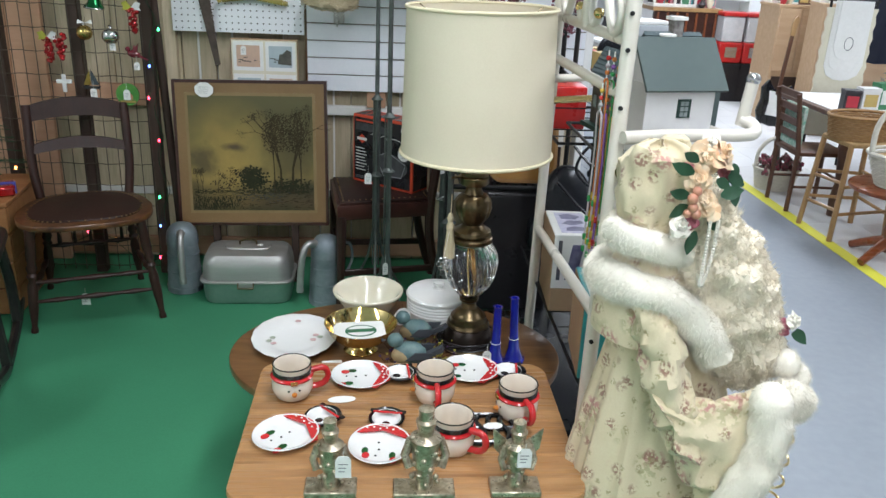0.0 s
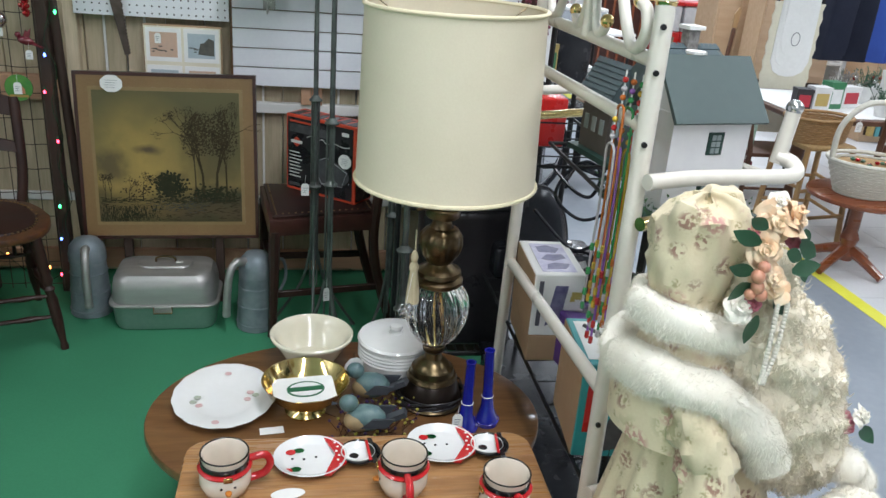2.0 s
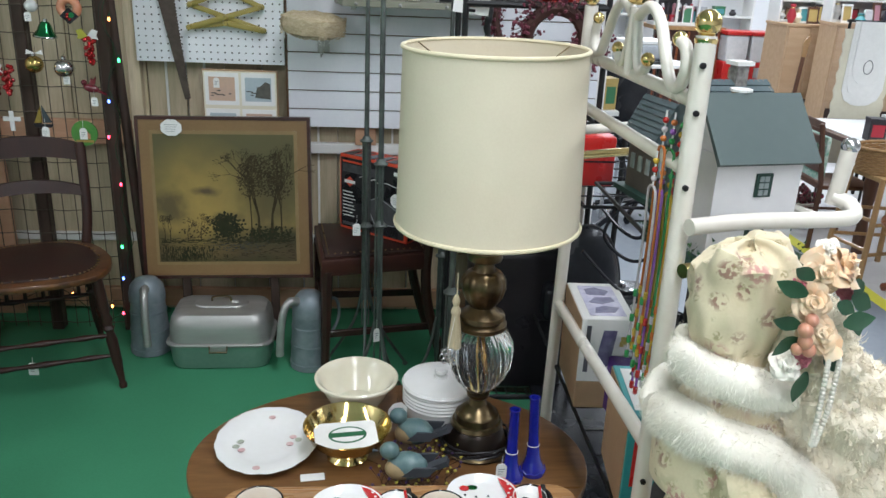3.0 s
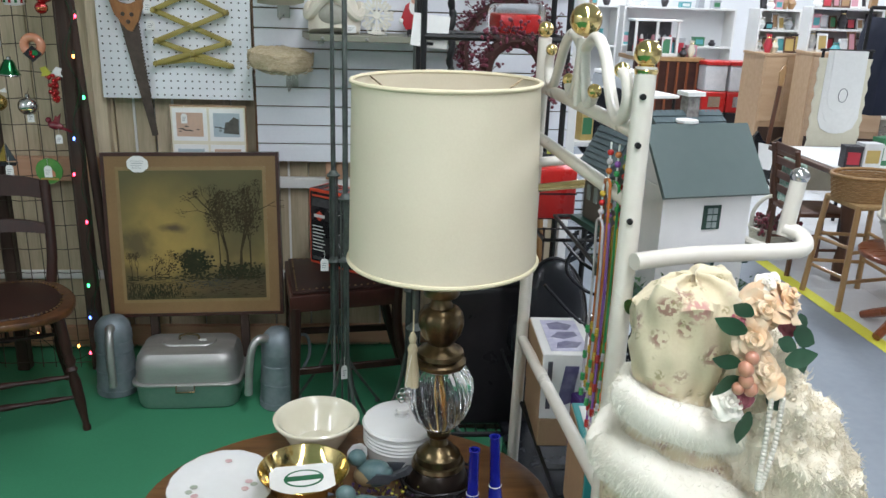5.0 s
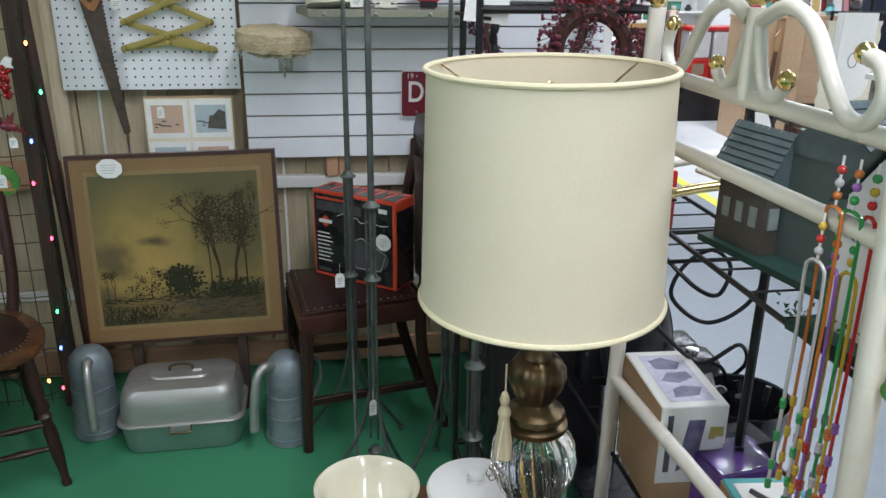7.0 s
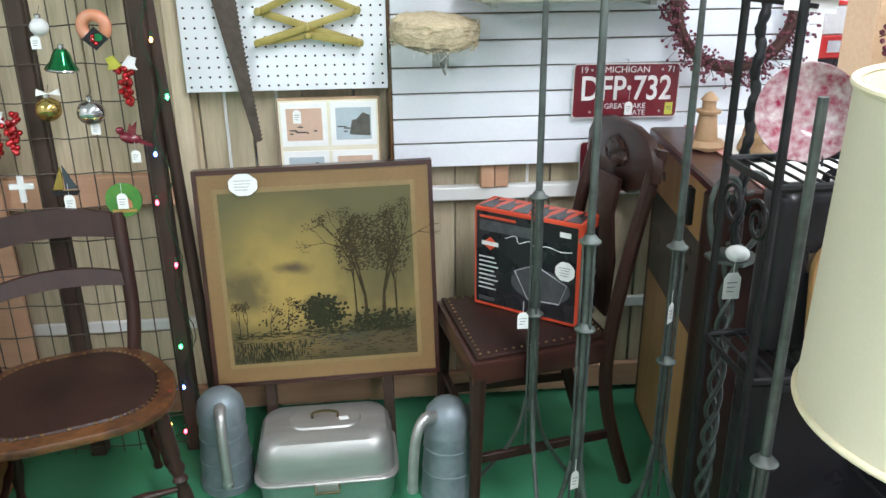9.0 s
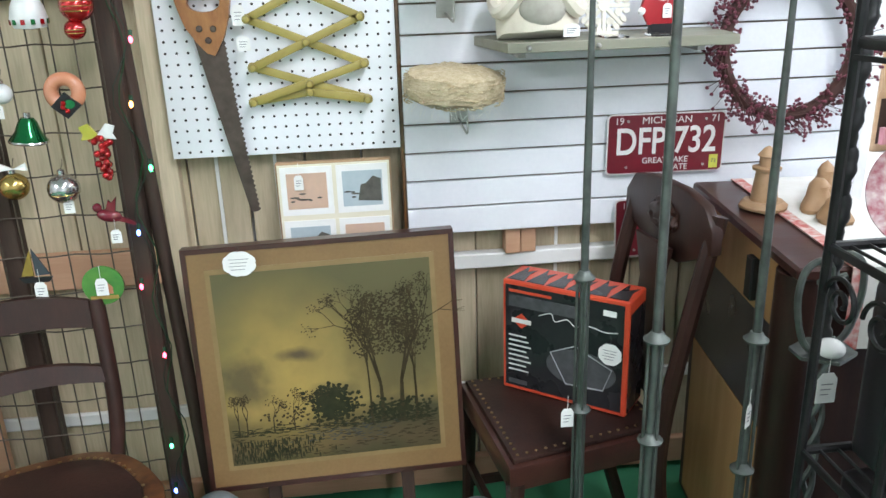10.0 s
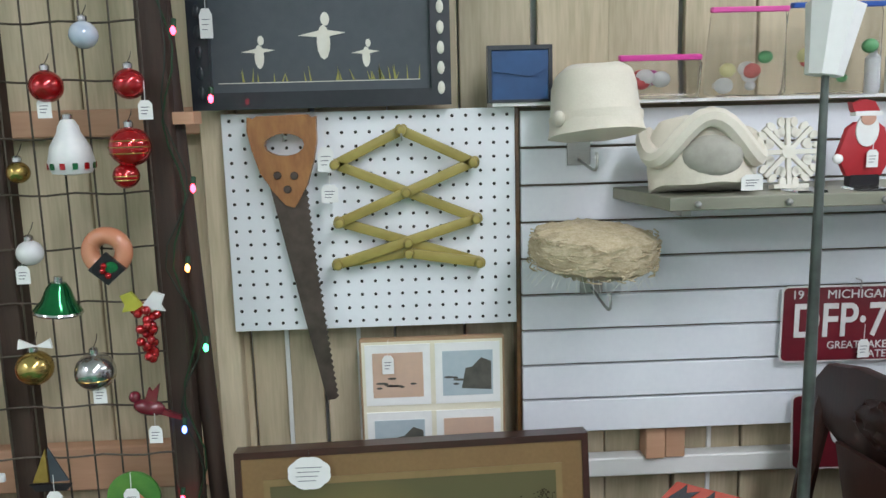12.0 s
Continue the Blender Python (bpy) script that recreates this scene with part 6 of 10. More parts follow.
part("body", L([(0.0, 0.0), (0.078, 0.0), (0.084, 0.008), (0.090, 0.04), (0.092, 0.050)] + [(0.0925 + 0.0022 * (i % 2), 0.052 + 0.0045 * i) for i in range(9)] + [(0.094, 0.094), (0.090, 0.097)], 64), M_WHITECHINA, crock)
part("lid", L([(0.096, 0.097), (0.097, 0.101), (0.093, 0.107), (0.06, 0.113), (0.018, 0.115), (0.015, 0.118)], 64), M_WHITECHINA, crock)
part("knob", L([(0.013, 0.115), (0.012, 0.122), (0.016, 0.128), (0.015, 0.136), (0.0, 0.139)], 24), M_WHITECHINA, crock)
plate = thing("floral_plate", pose(-0.19, 2.0, TZ + 0.004) @ Matrix.Scale(0.91, 4), "white fluted china plate with faint pink flowers", "plate")
pl = bmesh.new()
lathe(pl, [(0.0, 0.0), (0.06, 0.0), (0.075, 0.003), (0.118, 0.016), (0.121, 0.019), (0.117, 0.020), (0.073, 0.0075), (0.058, 0.0045), (0.0, 0.004)], 72)
for v in pl.verts:
    r = math.hypot(v.co.x, v.co.y)
    if r > 0.08:
        a = math.atan2(v.co.y, v.co.x)
        k = 1 + 0.022 * abs(math.sin(8 * a)) * (r - 0.08) / 0.04
        v.co.x, v.co.y = v.co.x * k, v.co.y * k * 1.18
        continue
    v.co.y *= 1.18
part("dish", pl, M_WHITECHINA, plate)
M_PINKPRINT = mat("pink_flower_print", (0.60, 0.36, 0.36), (0.66, 0.52, 0.48), 90, 0.2)
M_LEAFPRINT = mat("leaf_print", (0.36, 0.42, 0.32), (0.45, 0.45, 0.38), 90, 0.2)
for k, (fx, fy) in enumerate(((-0.072, -0.02), (-0.056, -0.035), (0.06, 0.02), (0.074, 0.008), (0.0, 0.10), (-0.01, -0.115), (-0.064, 0.0), (0.055, -0.01))):
    part("flower_print", P(ellipse(0.009, 0.008, 9, (fx, fy)), 0.0095 if abs(fy) < 0.08 else 0.0155, 0.0105 if abs(fy) < 0.08 else 0.0165, "z"), M_PINKPRINT if k % 3 else M_LEAFPRINT, plate, smooth=False)
brass = thing("brass_bowl", pose(-0.012, 1.962, TZ + 0.0005) @ Matrix.Scale(0.945, 4), "polished brass footed bowl with a round paper coaster inside", "bowl")
part("bowl", L([(0.0, 0.002), (0.046, 0.0), (0.048, 0.004), (0.040, 0.012), (0.036, 0.018), (0.060, 0.030), (0.086, 0.055), (0.099, 0.082), (0.101, 0.084), (0.098, 0.083), (0.083, 0.057), (0.057, 0.034), (0.0, 0.026)], 64), M_BRASS, brass)
M_LABELG = mat("green_label", (0.02, 0.14, 0.06), None, 20, 0.4)
coaster = thing("paper_coaster", pose(-0.012, 1.958, TZ + 0.056, 8, 0, 8) @ Matrix.Scale(0.94, 4), "white paper coaster with a green oval label", "coaster")
part("card", P(rounded(-0.068, 0.068, -0.045, 0.045, 0.012), -0.001, 0.001, "z"), M_PAPER, coaster, smooth=False)
part("card", P(rounded(-0.075, 0.060, -0.040, 0.038, 0.012), -0.003, -0.001, "z"), M_PAPER, coaster, smooth=False)
part("label_ring", P(ellipse(0.044, 0.028, 36), 0.001, 0.0016, "z"), M_LABELG, coaster, smooth=False)
part("label_centre", P(ellipse(0.039, 0.0235, 36), 0.0016, 0.0020, "z"), M_PAPER, coaster, smooth=False)
part("label_bar", P(rounded(-0.041, 0.041, -0.0075, 0.0075, 0.003), 0.0020, 0.0026, "z"), M_LABELG, coaster, smooth=False)
whole("paper_slip", B(-0.025, 0.025, -0.012, 0.012, 0, 0.001), M_PAPER, pose(-0.082, 1.885, TZ + 0.001, 0, 0, 8), "small white paper slip on a table", "note", smooth=False)


# bluebird figurines on a berry ring
M_BLUEBIRD = mat("bluebird_paint", (0.07, 0.13, 0.14), (0.13, 0.20, 0.19), 30, 0.4, bump=0.2)
M_BREAST = mat("buff_breast", (0.40, 0.28, 0.14), (0.30, 0.22, 0.12), 30, 0.5)


def bluebird(m, label):
    bm = bmesh.new()
    add_to(bm, lumps(S((0, 0, 0.040), 0.034, (1.35, 0.9, 0.92), 20, 14), 0.002, 0.01), 0)
    add_to(bm, S((-0.014, -0.006, 0.036), 0.030, (1.2, 0.86, 0.86), 18, 12), 1)
    add_to(bm, S((-0.036, 0, 0.078), 0.021, (1.05, 0.95, 0.95), 18, 12), 0)
    add_to(bm, L([(0.005, 0.0), (0.0, 0.016)], 8, c=(-0.074, 0, 0.078), axis="x"), 2)
    for s in (-1, 1):
        add_to(bm, P([(-0.01, 0.03), (0.02, 0.052), (0.07, 0.052), (0.05, 0.03)], s * 0.028 - 0.003, s * 0.028 + 0.003), 2)
    add_to(bm, P([(0.036, 0.035), (0.09, 0.058), (0.095, 0.046), (0.04, 0.024)], -0.012, 0.012), 2)
    whole("bluebird_figurine", bm, [M_BLUEBIRD, M_BREAST, mat("slate_feather", (0.06, 0.065, 0.075), None, 40, 0.5)], m, label, "figurine", "bluebird figurines")


bluebird(pose(0.142, 1.985, TZ + 0.010, 0, -12, -25) @ Matrix.Scale(0.93, 4), "painted bluebird figurine perched among berry sprigs")
bluebird(pose(0.118, 1.862, TZ + 0.008, 0, -6, -10) @ Matrix.Scale(0.93, 4), "painted bluebird figurine perched among berry sprigs")
sprig = thing("berry_sprigs", (0.13, 1.905, TZ), "ring of twigs with purple and yellow berries", "berry sprigs")
tw, b1, b2 = bmesh.new(), bmesh.new(), bmesh.new()
r7 = random.Random(21)
for k in range(150):
    a = r7.uniform(0, 6.283)
    rr = r7.uniform(0.03, 0.085)
    p = Vector((rr * math.cos(a) * 1.1, rr * math.sin(a) * 1.2, 0.002))
    e = p + Vector((r7.uniform(-0.03, 0.03), r7.uniform(-0.03, 0.03), r7.uniform(0.004, 0.035)))
    tube(tw, [p, e], 0.0008, 4)
    bmesh.ops.create_icosphere(b1 if k % 2 else b2, subdivisions=1, radius=r7.uniform(0.0028, 0.0042), matrix=Matrix.Translation(e))
tagged(part("twigs", tw, M_TWIG, sprig), kind="stuff")
tagged(part("berries", b1, mat("purple_berry", (0.055, 0.025, 0.09), None, 20, 0.35), sprig), kind="stuff")
tagged(part("berries", b2, mat("yellow_berry", (0.38, 0.34, 0.05), None, 20, 0.4), sprig), kind="stuff")


def bud_vase(m, h, label):
    t = thing("bud_vase", m, label, "vase", "cobalt bud vases")
    part("vase", L([(0.0, 0.0), (0.028, 0.0), (0.030, 0.008), (0.024, 0.022), (0.016, 0.045), (0.012, 0.09), (0.0112, h - 0.004), (0.0125, h), (0.009, h), (0.0085, 0.09), (0.0, 0.08)], 28), M_BLUEGLASS, t)
    part("foot_beads", T([(0.027 * math.cos(a), 0.027 * math.sin(a), 0.010 + 0.002 * math.sin(9 * a)) for a in [2 * math.pi * i / 30 for i in range(30)]], 0.0035, 6, closed=True), M_BLUEGLASS, t)
    part("string", T([(0.014 * math.cos(a), 0.014 * math.sin(a), 0.075) for a in [2 * math.pi * i / 16 for i in range(16)]], 0.0009, 4, closed=True), M_PAPER, t)
    return t


bud_vase(pose(0.333, 1.872, TZ + 0.0005) @ Matrix.Scale(0.94, 4), 0.182, "slim cobalt blue glass bud vase with a string tag")
bud_vase(pose(0.387, 1.898, TZ + 0.0005, 0, -3) @ Matrix.Scale(0.94, 4), 0.196, "slim cobalt blue glass bud vase with a string tag")
price_tag(0.308, 1.84, TZ + 0.045, 0.022, 0.034, 0, 0.02)

# ---- small front table with snowman dishes ----
RZ = 0.467
ft = thing("snack_table", (0.1, 1.502, 0), "wood-grain laminate snack table with rounded corners", "table")
part("tabletop", P(rounded(-0.333, 0.333, -0.253, 0.253, 0.045), RZ - 0.022, RZ, "z", bevel=0.006), M_TRAY, ft, "striped wood-grain laminate top")
for sx in (-1, 1):
    for sy in (-1, 1):
        part("leg", T([(sx * 0.28, sy * 0.05, RZ - 0.024), (sx * 0.28, -sy * 0.04, 0.2), (sx * 0.28, -sy * 0.20, 0.0)], 0.013, 8), M_TRAY, ft)
    part("rail", T([(sx * 0.28, -0.2, RZ - 0.035), (sx * 0.28, 0.2, RZ - 0.035)], 0.011, 8), M_TRAY, ft)
M_MUG = mat("cream_glaze", (0.76, 0.68, 0.58), (0.70, 0.61, 0.50), 10, 0.16, coat=0.5)
M_REDGLAZE = mat("red_glaze", (0.56, 0.02, 0.025), (0.48, 0.014, 0.018), 10, 0.14, coat=0.6)
M_BLACKGLAZE = mat("black_glaze", (0.012, 0.012, 0.013), None, 10, 0.14, coat=0.6)


def mug(x, y, turn, label):
    t = thing("snowman_mug", pose(x, y, RZ + 0.0005, 0, 0, turn) @ Matrix.Scale(0.95, 4), label, "mug", "snowman mugs")
    part("cup", L([(0.0, 0.0), (0.032, 0.0), (0.040, 0.006), (0.047, 0.025), (0.046, 0.042), (0.041, 0.052)], 40, caps=False), M_MUG, t)
    part("red_band", L([(0.041, 0.050), (0.047, 0.052), (0.049, 0.056), (0.046, 0.060), (0.041, 0.061)], 40, caps=False), M_REDGLAZE, t)
    part("black_band", L([(0.041, 0.060), (0.044, 0.062), (0.044, 0.070), (0.040, 0.071)], 40, caps=False), M_BLACKGLAZE, t)
    part("rim", L([(0.041, 0.070), (0.043, 0.078), (0.044, 0.083), (0.041, 0.084), (0.038, 0.078), (0.037, 0.05), (0.034, 0.012), (0.0, 0.010)], 40, caps=False), M_MUG, t)
    part("lip", T([(0.0425 * math.cos(a), 0.0425 * math.sin(a), 0.0835) for a in [2 * math.pi * i / 40 for i in range(40)]], 0.0018, 6, closed=True), M_BLACKGLAZE, t)
    part("handle", T(curve_pts([(0.043, 0, 0.062), (0.072, 0, 0.064), (0.082, 0, 0.044), (0.070, 0, 0.024), (0.042, 0, 0.018)], 5), 0.0075, 10), M_REDGLAZE, t, "red glazed handle")
    part("buckle", B(-0.008, 0.008, -0.0515, -0.048, 0.051, 0.061, bevel=0.001), M_OGOLD, t)
    part("nose", S((0.0, -0.048, 0.028), 0.006, (1, 1.6, 0.8)), mat("orange_glaze", (0.6, 0.2, 0.02)), t)
    for s in (-1, 1):
        part("eye", S((s * 0.012, -0.0455, 0.036), 0.0026, (1, 0.5, 1), 8, 6), M_BLACKGLAZE, t)
    return t


mug(-0.148, 1.605, 12, "cream snowman mug with red handle and black band")
mug(0.162, 1.588, -88, "cream snowman mug with red handle and black band")
mug(0.334, 1.525, -75, "cream snowman mug with red handle and black band")
mug(0.187, 1.405, -38, "cream snowman mug with red handle and black band")


def snow_plate(x, y, turn, label):
    t = thing("snowman_plate", pose(x, y, RZ + 0.002, 0, 0, turn) @ Matrix.Scale(0.95, 4), label, "plate", "snowman plates")

    def dish(rx, ry, c, m, h=0.012, name="dish"):
        bm = bmesh.new()
        lathe(bm, [(0.0, 0.0), (0.7, 0.0), (0.78, 0.002), (1.0, h), (0.98, h + 0.002), (0.76, 0.005), (0.68, 0.0035), (0.0, 0.003)], 40)
        for v in bm.verts:
            v.co.x, v.co.y = c[0] + v.co.x * rx, c[1] + v.co.y * ry
        return part(name, bm, m, t)
    dish(0.072, 0.066, (0, 0), M_WHITECHINA, name="body_dish")
    dish(0.042, 0.040, (0.098, 0.0), M_BLACKGLAZE, 0.011, "hat_dish")
    dish(0.034, 0.032, (0.094, 0.0), M_WHITECHINA, 0.013, "face_dish")
    part("hat_brim", B(0.118, 0.128, -0.04, 0.04, 0.010, 0.014, bevel=0.001), M_BLACKGLAZE, t, smooth=False)
    part("hat_band", B(0.112, 0.118, -0.032, 0.032, 0.0122, 0.0155, bevel=0.001), M_REDGLAZE, t, smooth=False)
    part("scarf", P([(0.045, -0.05), (0.068, -0.03), (0.068, 0.03), (0.045, 0.056), (0.03, 0.06), (0.05, 0.0), (0.022, -0.062), (0.035, -0.064)], 0.0085, 0.0125, "z"), M_REDGLAZE, t, "red spotted scarf", smooth=False)
    for q in range(6):
        part("scarf_dot", S((0.056 - 0.004 * (q % 2), -0.035 + 0.014 * q, 0.0128), 0.0028, (1, 1, 0.3), 8, 5), M_WHITECHINA, t)
    for bx, by in ((0.012, 0.004), (-0.012, 0.0), (-0.034, 0.004)):
        part("coal_dot", S((bx, by, 0.0045), 0.0028, (1, 1, 0.5), 8, 5), M_BLACKGLAZE, t)
    for bx, by in ((-0.02, 0.028), (-0.03, -0.030)):
        part("holly", P(ellipse(0.011, 0.007, 10, (bx, by)), 0.0042, 0.0058, "z"), M_OGREEN, t, smooth=False)
        part("mitten", P(ellipse(0.010, 0.008, 10, (bx - 0.016, by - 0.004)), 0.0042, 0.006, "z"), M_REDGLAZE, t, smooth=False)
    return t


snow_plate(-0.002, 1.676, 5, "white snowman-shaped china plate with red scarf")
snow_plate(0.25, 1.706, -6, "white snowman-shaped china plate with red scarf")
snow_plate(-0.143, 1.443, 42, "white snowman-shaped china plate with red scarf")
snow_plate(0.045, 1.405, 82, "white snowman-shaped china plate with red scarf")
trivet = thing("black_trivet", (0.273, 1.466, RZ + 0.001), "black cast-iron openwork trivet", "trivet")
for k in range(5):
    part("bar", T(curve_pts([(-0.05 + 0.025 * k, -0.05, 0.006), (-0.04 + 0.025 * k, -0.02, 0.008), (-0.055 + 0.025 * k, 0.02, 0.008), (-0.045 + 0.025 * k, 0.05, 0.006)], 4), 0.006, 8), M_BLACKGLAZE, trivet)
for y in (-0.05, 0.0, 0.05):
    part("cross_bar", T([(-0.06, y, 0.006), (0.065, y, 0.006)], 0.006, 8), M_BLACKGLAZE, trivet)
whole("paper_slip", P(ellipse(0.02, 0.012, 20), 0, 0.001, "z"), M_PAPER, pose(0.276, 1.461, RZ + 0.016, 0, 0, 8), "small white paper slip on a trivet", "note", smooth=False)
M_SILVERGILT = mat("antiqued_silver", (0.66, 0.58, 0.44), (0.20, 0.16, 0.10), 90, 0.3, metal=0.7, bump=0.25)


def nutcracker(x, y, h, wings, label):
    bm = bmesh.new()
    s = h / 0.16
    box(bm, -0.05 * s, 0.05 * s, -0.025, 0.025, 0.0, 0.012, bevel=0.002)
    lathe(bm, [(0.016, 0.012), (0.014, 0.05), (0.020, 0.055), (0.022, 0.085), (0.026, 0.105), (0.012, 0.112), (0.014, 0.12), (0.016, 0.132), (0.017, 0.136), (0.012, 0.14), (0.013, 0.158), (0.0, 0.162)], 20)
    for q in (-1, 1):
        tube(bm, [(q * 0.024, 0, 0.102), (q * 0.033, -0.004, 0.075), (q * 0.026, -0.012, 0.056)], 0.007, 8)
        if wings:
            prism(bm, [(q * 0.012, 0.10), (q * 0.05, 0.135), (q * 0.045, 0.09), (q * 0.02, 0.06)], 0.010, 0.015)
    for k in range(26):
        a = k * 2.4
        ball(bm, (0.021 * math.cos(a), 0.021 * math.sin(a), 0.02 + 0.0035 * k), 0.005, (1, 1, 1), 8, 6)
    for v in bm.verts:
        if v.co.z > 0.0125:
            v.co *= s
    whole("metal_figurine", bm, M_SILVERGILT, pose(x, y, RZ + 0.0005), label, "figurine", "metal figurines")


nutcracker(-0.042, 1.277, 0.150, False, "shiny antiqued-metal soldier figurine on a block base")
nutcracker(0.127, 1.272, 0.178, False, "shiny antiqued-metal king figurine on a block base")
nutcracker(0.295, 1.277, 0.148, True, "shiny antiqued-metal angel figurine on a block base")
price_tag(-0.018, 1.25, RZ + 0.07, 0.028, 0.045, 0, 0.01)
price_tag(0.304, 1.254, RZ + 0.085, 0.026, 0.04, 0, 0.01)
whole("paper_slip", P(ellipse(0.03, 0.014, 20), 0, 0.001, "z"), M_PAPER, pose(-0.04, 1.585, RZ + 0.001, 0, 0, 8), "small white paper slip on a table", "note", smooth=False)

# ---- white metal headboard standing beside the tables ----
head = thing("metal_headboard", (0, 0, 0), "cream enamelled metal headboard with brass ball finials", "headboard")
NEAR0, NEAR1 = Vector((0.450, 1.437, 0.0)), Vector((0.497, 1.571, 1.338))
FAR0, FAR1 = Vector((0.478, 2.215, 0.0)), Vector((0.479, 2.15, 1.345))


def on_near(z):
    return NEAR0.lerp(NEAR1, z / 1.338)


def on_far(z):
    return FAR0.lerp(FAR1, z / 1.345)


for a, b in ((NEAR0, NEAR1), (FAR0, FAR1)):
    part("post", T([a, a.lerp(b, 0.5), b], 0.0148 if a is NEAR0 else 0.014, 16), M_CREAMENAMEL, head)
part("finial", S(NEAR1 + Vector((0, 0, 0.018)), 0.0185, (1, 1, 1), 24, 16), M_BRASS, head, "polished brass ball")
part("finial_collar", L([(0.0152, -0.010), (0.0165, -0.004), (0.010, 0.003)], 20, c=tuple(NEAR1)), M_BRASS, head)
part("finial", S(FAR1 + Vector((0, 0, 0.016)), 0.016, (1, 1, 1), 24, 16), M_BRASS, head, "polished brass ball")
for z, z2, r in ((1.249, 1.246, 0.0115), (1.151, 1.141, 0.0115), (0.715, 0.662, 0.0125)):
    part("rail", T([on_near(z), on_far(z2)], r, 12), M_CREAMENAMEL, head)


def hb(y, z):
    f = (y - 1.56) / (2.19 - 1.56)
    return Vector((0.483 - 0.004 * f, 1.848 + (y - 1.875) * 0.93, z))


part("centre_stem", T([hb(1.875, 1.247), hb(1.875, 1.36)], 0.012, 12), M_CREAMENAMEL, head)
part("finial", S(hb(1.875, 1.390), 0.027, (1, 1, 1), 28, 18), M_BRASS, head, "large polished brass ball")
part("scroll", T(curve_pts([hb(1.86, 1.345), hb(1.80, 1.365), hb(1.74, 1.345), hb(1.69, 1.29), hb(1.655, 1.262), hb(1.62, 1.262), hb(1.600, 1.29), hb(1.612, 1.318), hb(1.635, 1.325)], 6), 0.0095, 10), M_CREAMENAMEL, head)
part("scroll", T(curve_pts([hb(1.89, 1.345), hb(1.95, 1.365), hb(2.01, 1.345), hb(2.06, 1.29), hb(2.09, 1.262), hb(2.125, 1.262), hb(2.145, 1.29), hb(2.135, 1.318)], 6), 0.0095, 10), M_CREAMENAMEL, head)
part("scroll", T(curve_pts([hb(1.862, 1.34), hb(1.845, 1.29), hb(1.825, 1.262), hb(1.80, 1.262), hb(1.785, 1.275)], 6), 0.0085, 10), M_CREAMENAMEL, head)
part("scroll", T(curve_pts([hb(1.888, 1.34), hb(1.905, 1.29), hb(1.925, 1.262), hb(1.95, 1.262), hb(1.965, 1.275)], 6), 0.0085, 10), M_CREAMENAMEL, head)
for y, z in ((1.783, 1.283), (1.967, 1.283), (1.642, 1.328), (2.13, 1.325)):
    part("small_ball", S(hb(y, z), 0.0115), M_BRASS, head, "small brass ball")
for z in (1.30, 1.235, 1.13, 0.665):
    p = on_near(z)
    part("screw", L([(0.0045, 0), (0.0045, -0.004), (0, -0.005)], 10, c=(p.x - 0.006, p.y - 0.0145, p.z), axis="y"), M_BLACKMETAL, head)
# return arm of a second bed end, clamped to the near post
arm = thing("metal_bed_arm", (-0.012, -0.035, 0.028), "cream enamelled metal bed arm with a chrome cap", "bed arm")
pa = on_near(1.052)
part("tube", T(curve_pts([(pa.x + 0.012, pa.y, 1.052), (0.60, 1.575, 1.052), (0.74, 1.592, 1.052), (0.776, 1.602, 1.055), (0.785, 1.63, 1.064), (0.766, 1.648, 1.072)], 6), 0.0125, 12), M_CREAMENAMEL, arm)
part("upright", T([(0.768, 1.648, 1.06), (0.778, 1.650, 1.145)], 0.0125, 12), M_CREAMENAMEL, arm)
part("cap", S((0.7785, 1.650, 1.152), 0.0145, (1, 1, 0.9)), M_OSILVER, arm, "chrome cap")
part("brass_stub", T([(pa.x + 0.012, pa.y, 0.985), (0.52, 1.552, 0.985)], 0.011, 12), M_BRASS, arm, "brass sleeve")
part("brace", T([(0.72, 1.592, 1.055), (0.66, 1.80, 1.05), (0.60, 2.2, 1.045)], 0.006, 8), M_CREAMENAMEL, arm)
part("side_tube", T([on_far(1.062), (0.62, 2.225, 1.062), (0.9, 2.30, 1.062)], 0.0105, 10), M_CREAMENAMEL, arm)
part("brass_tube", T([on_far(1.005), (0.62, 2.225, 1.005), (0.9, 2.30, 1.005)], 0.0095, 10), M_BRASS, arm, "brass tube")
part("low_tube", T([on_near(0.525), (0.60, 1.53, 0.525), (0.85, 1.56, 0.525)], 0.011, 10), M_CREAMENAMEL, arm)

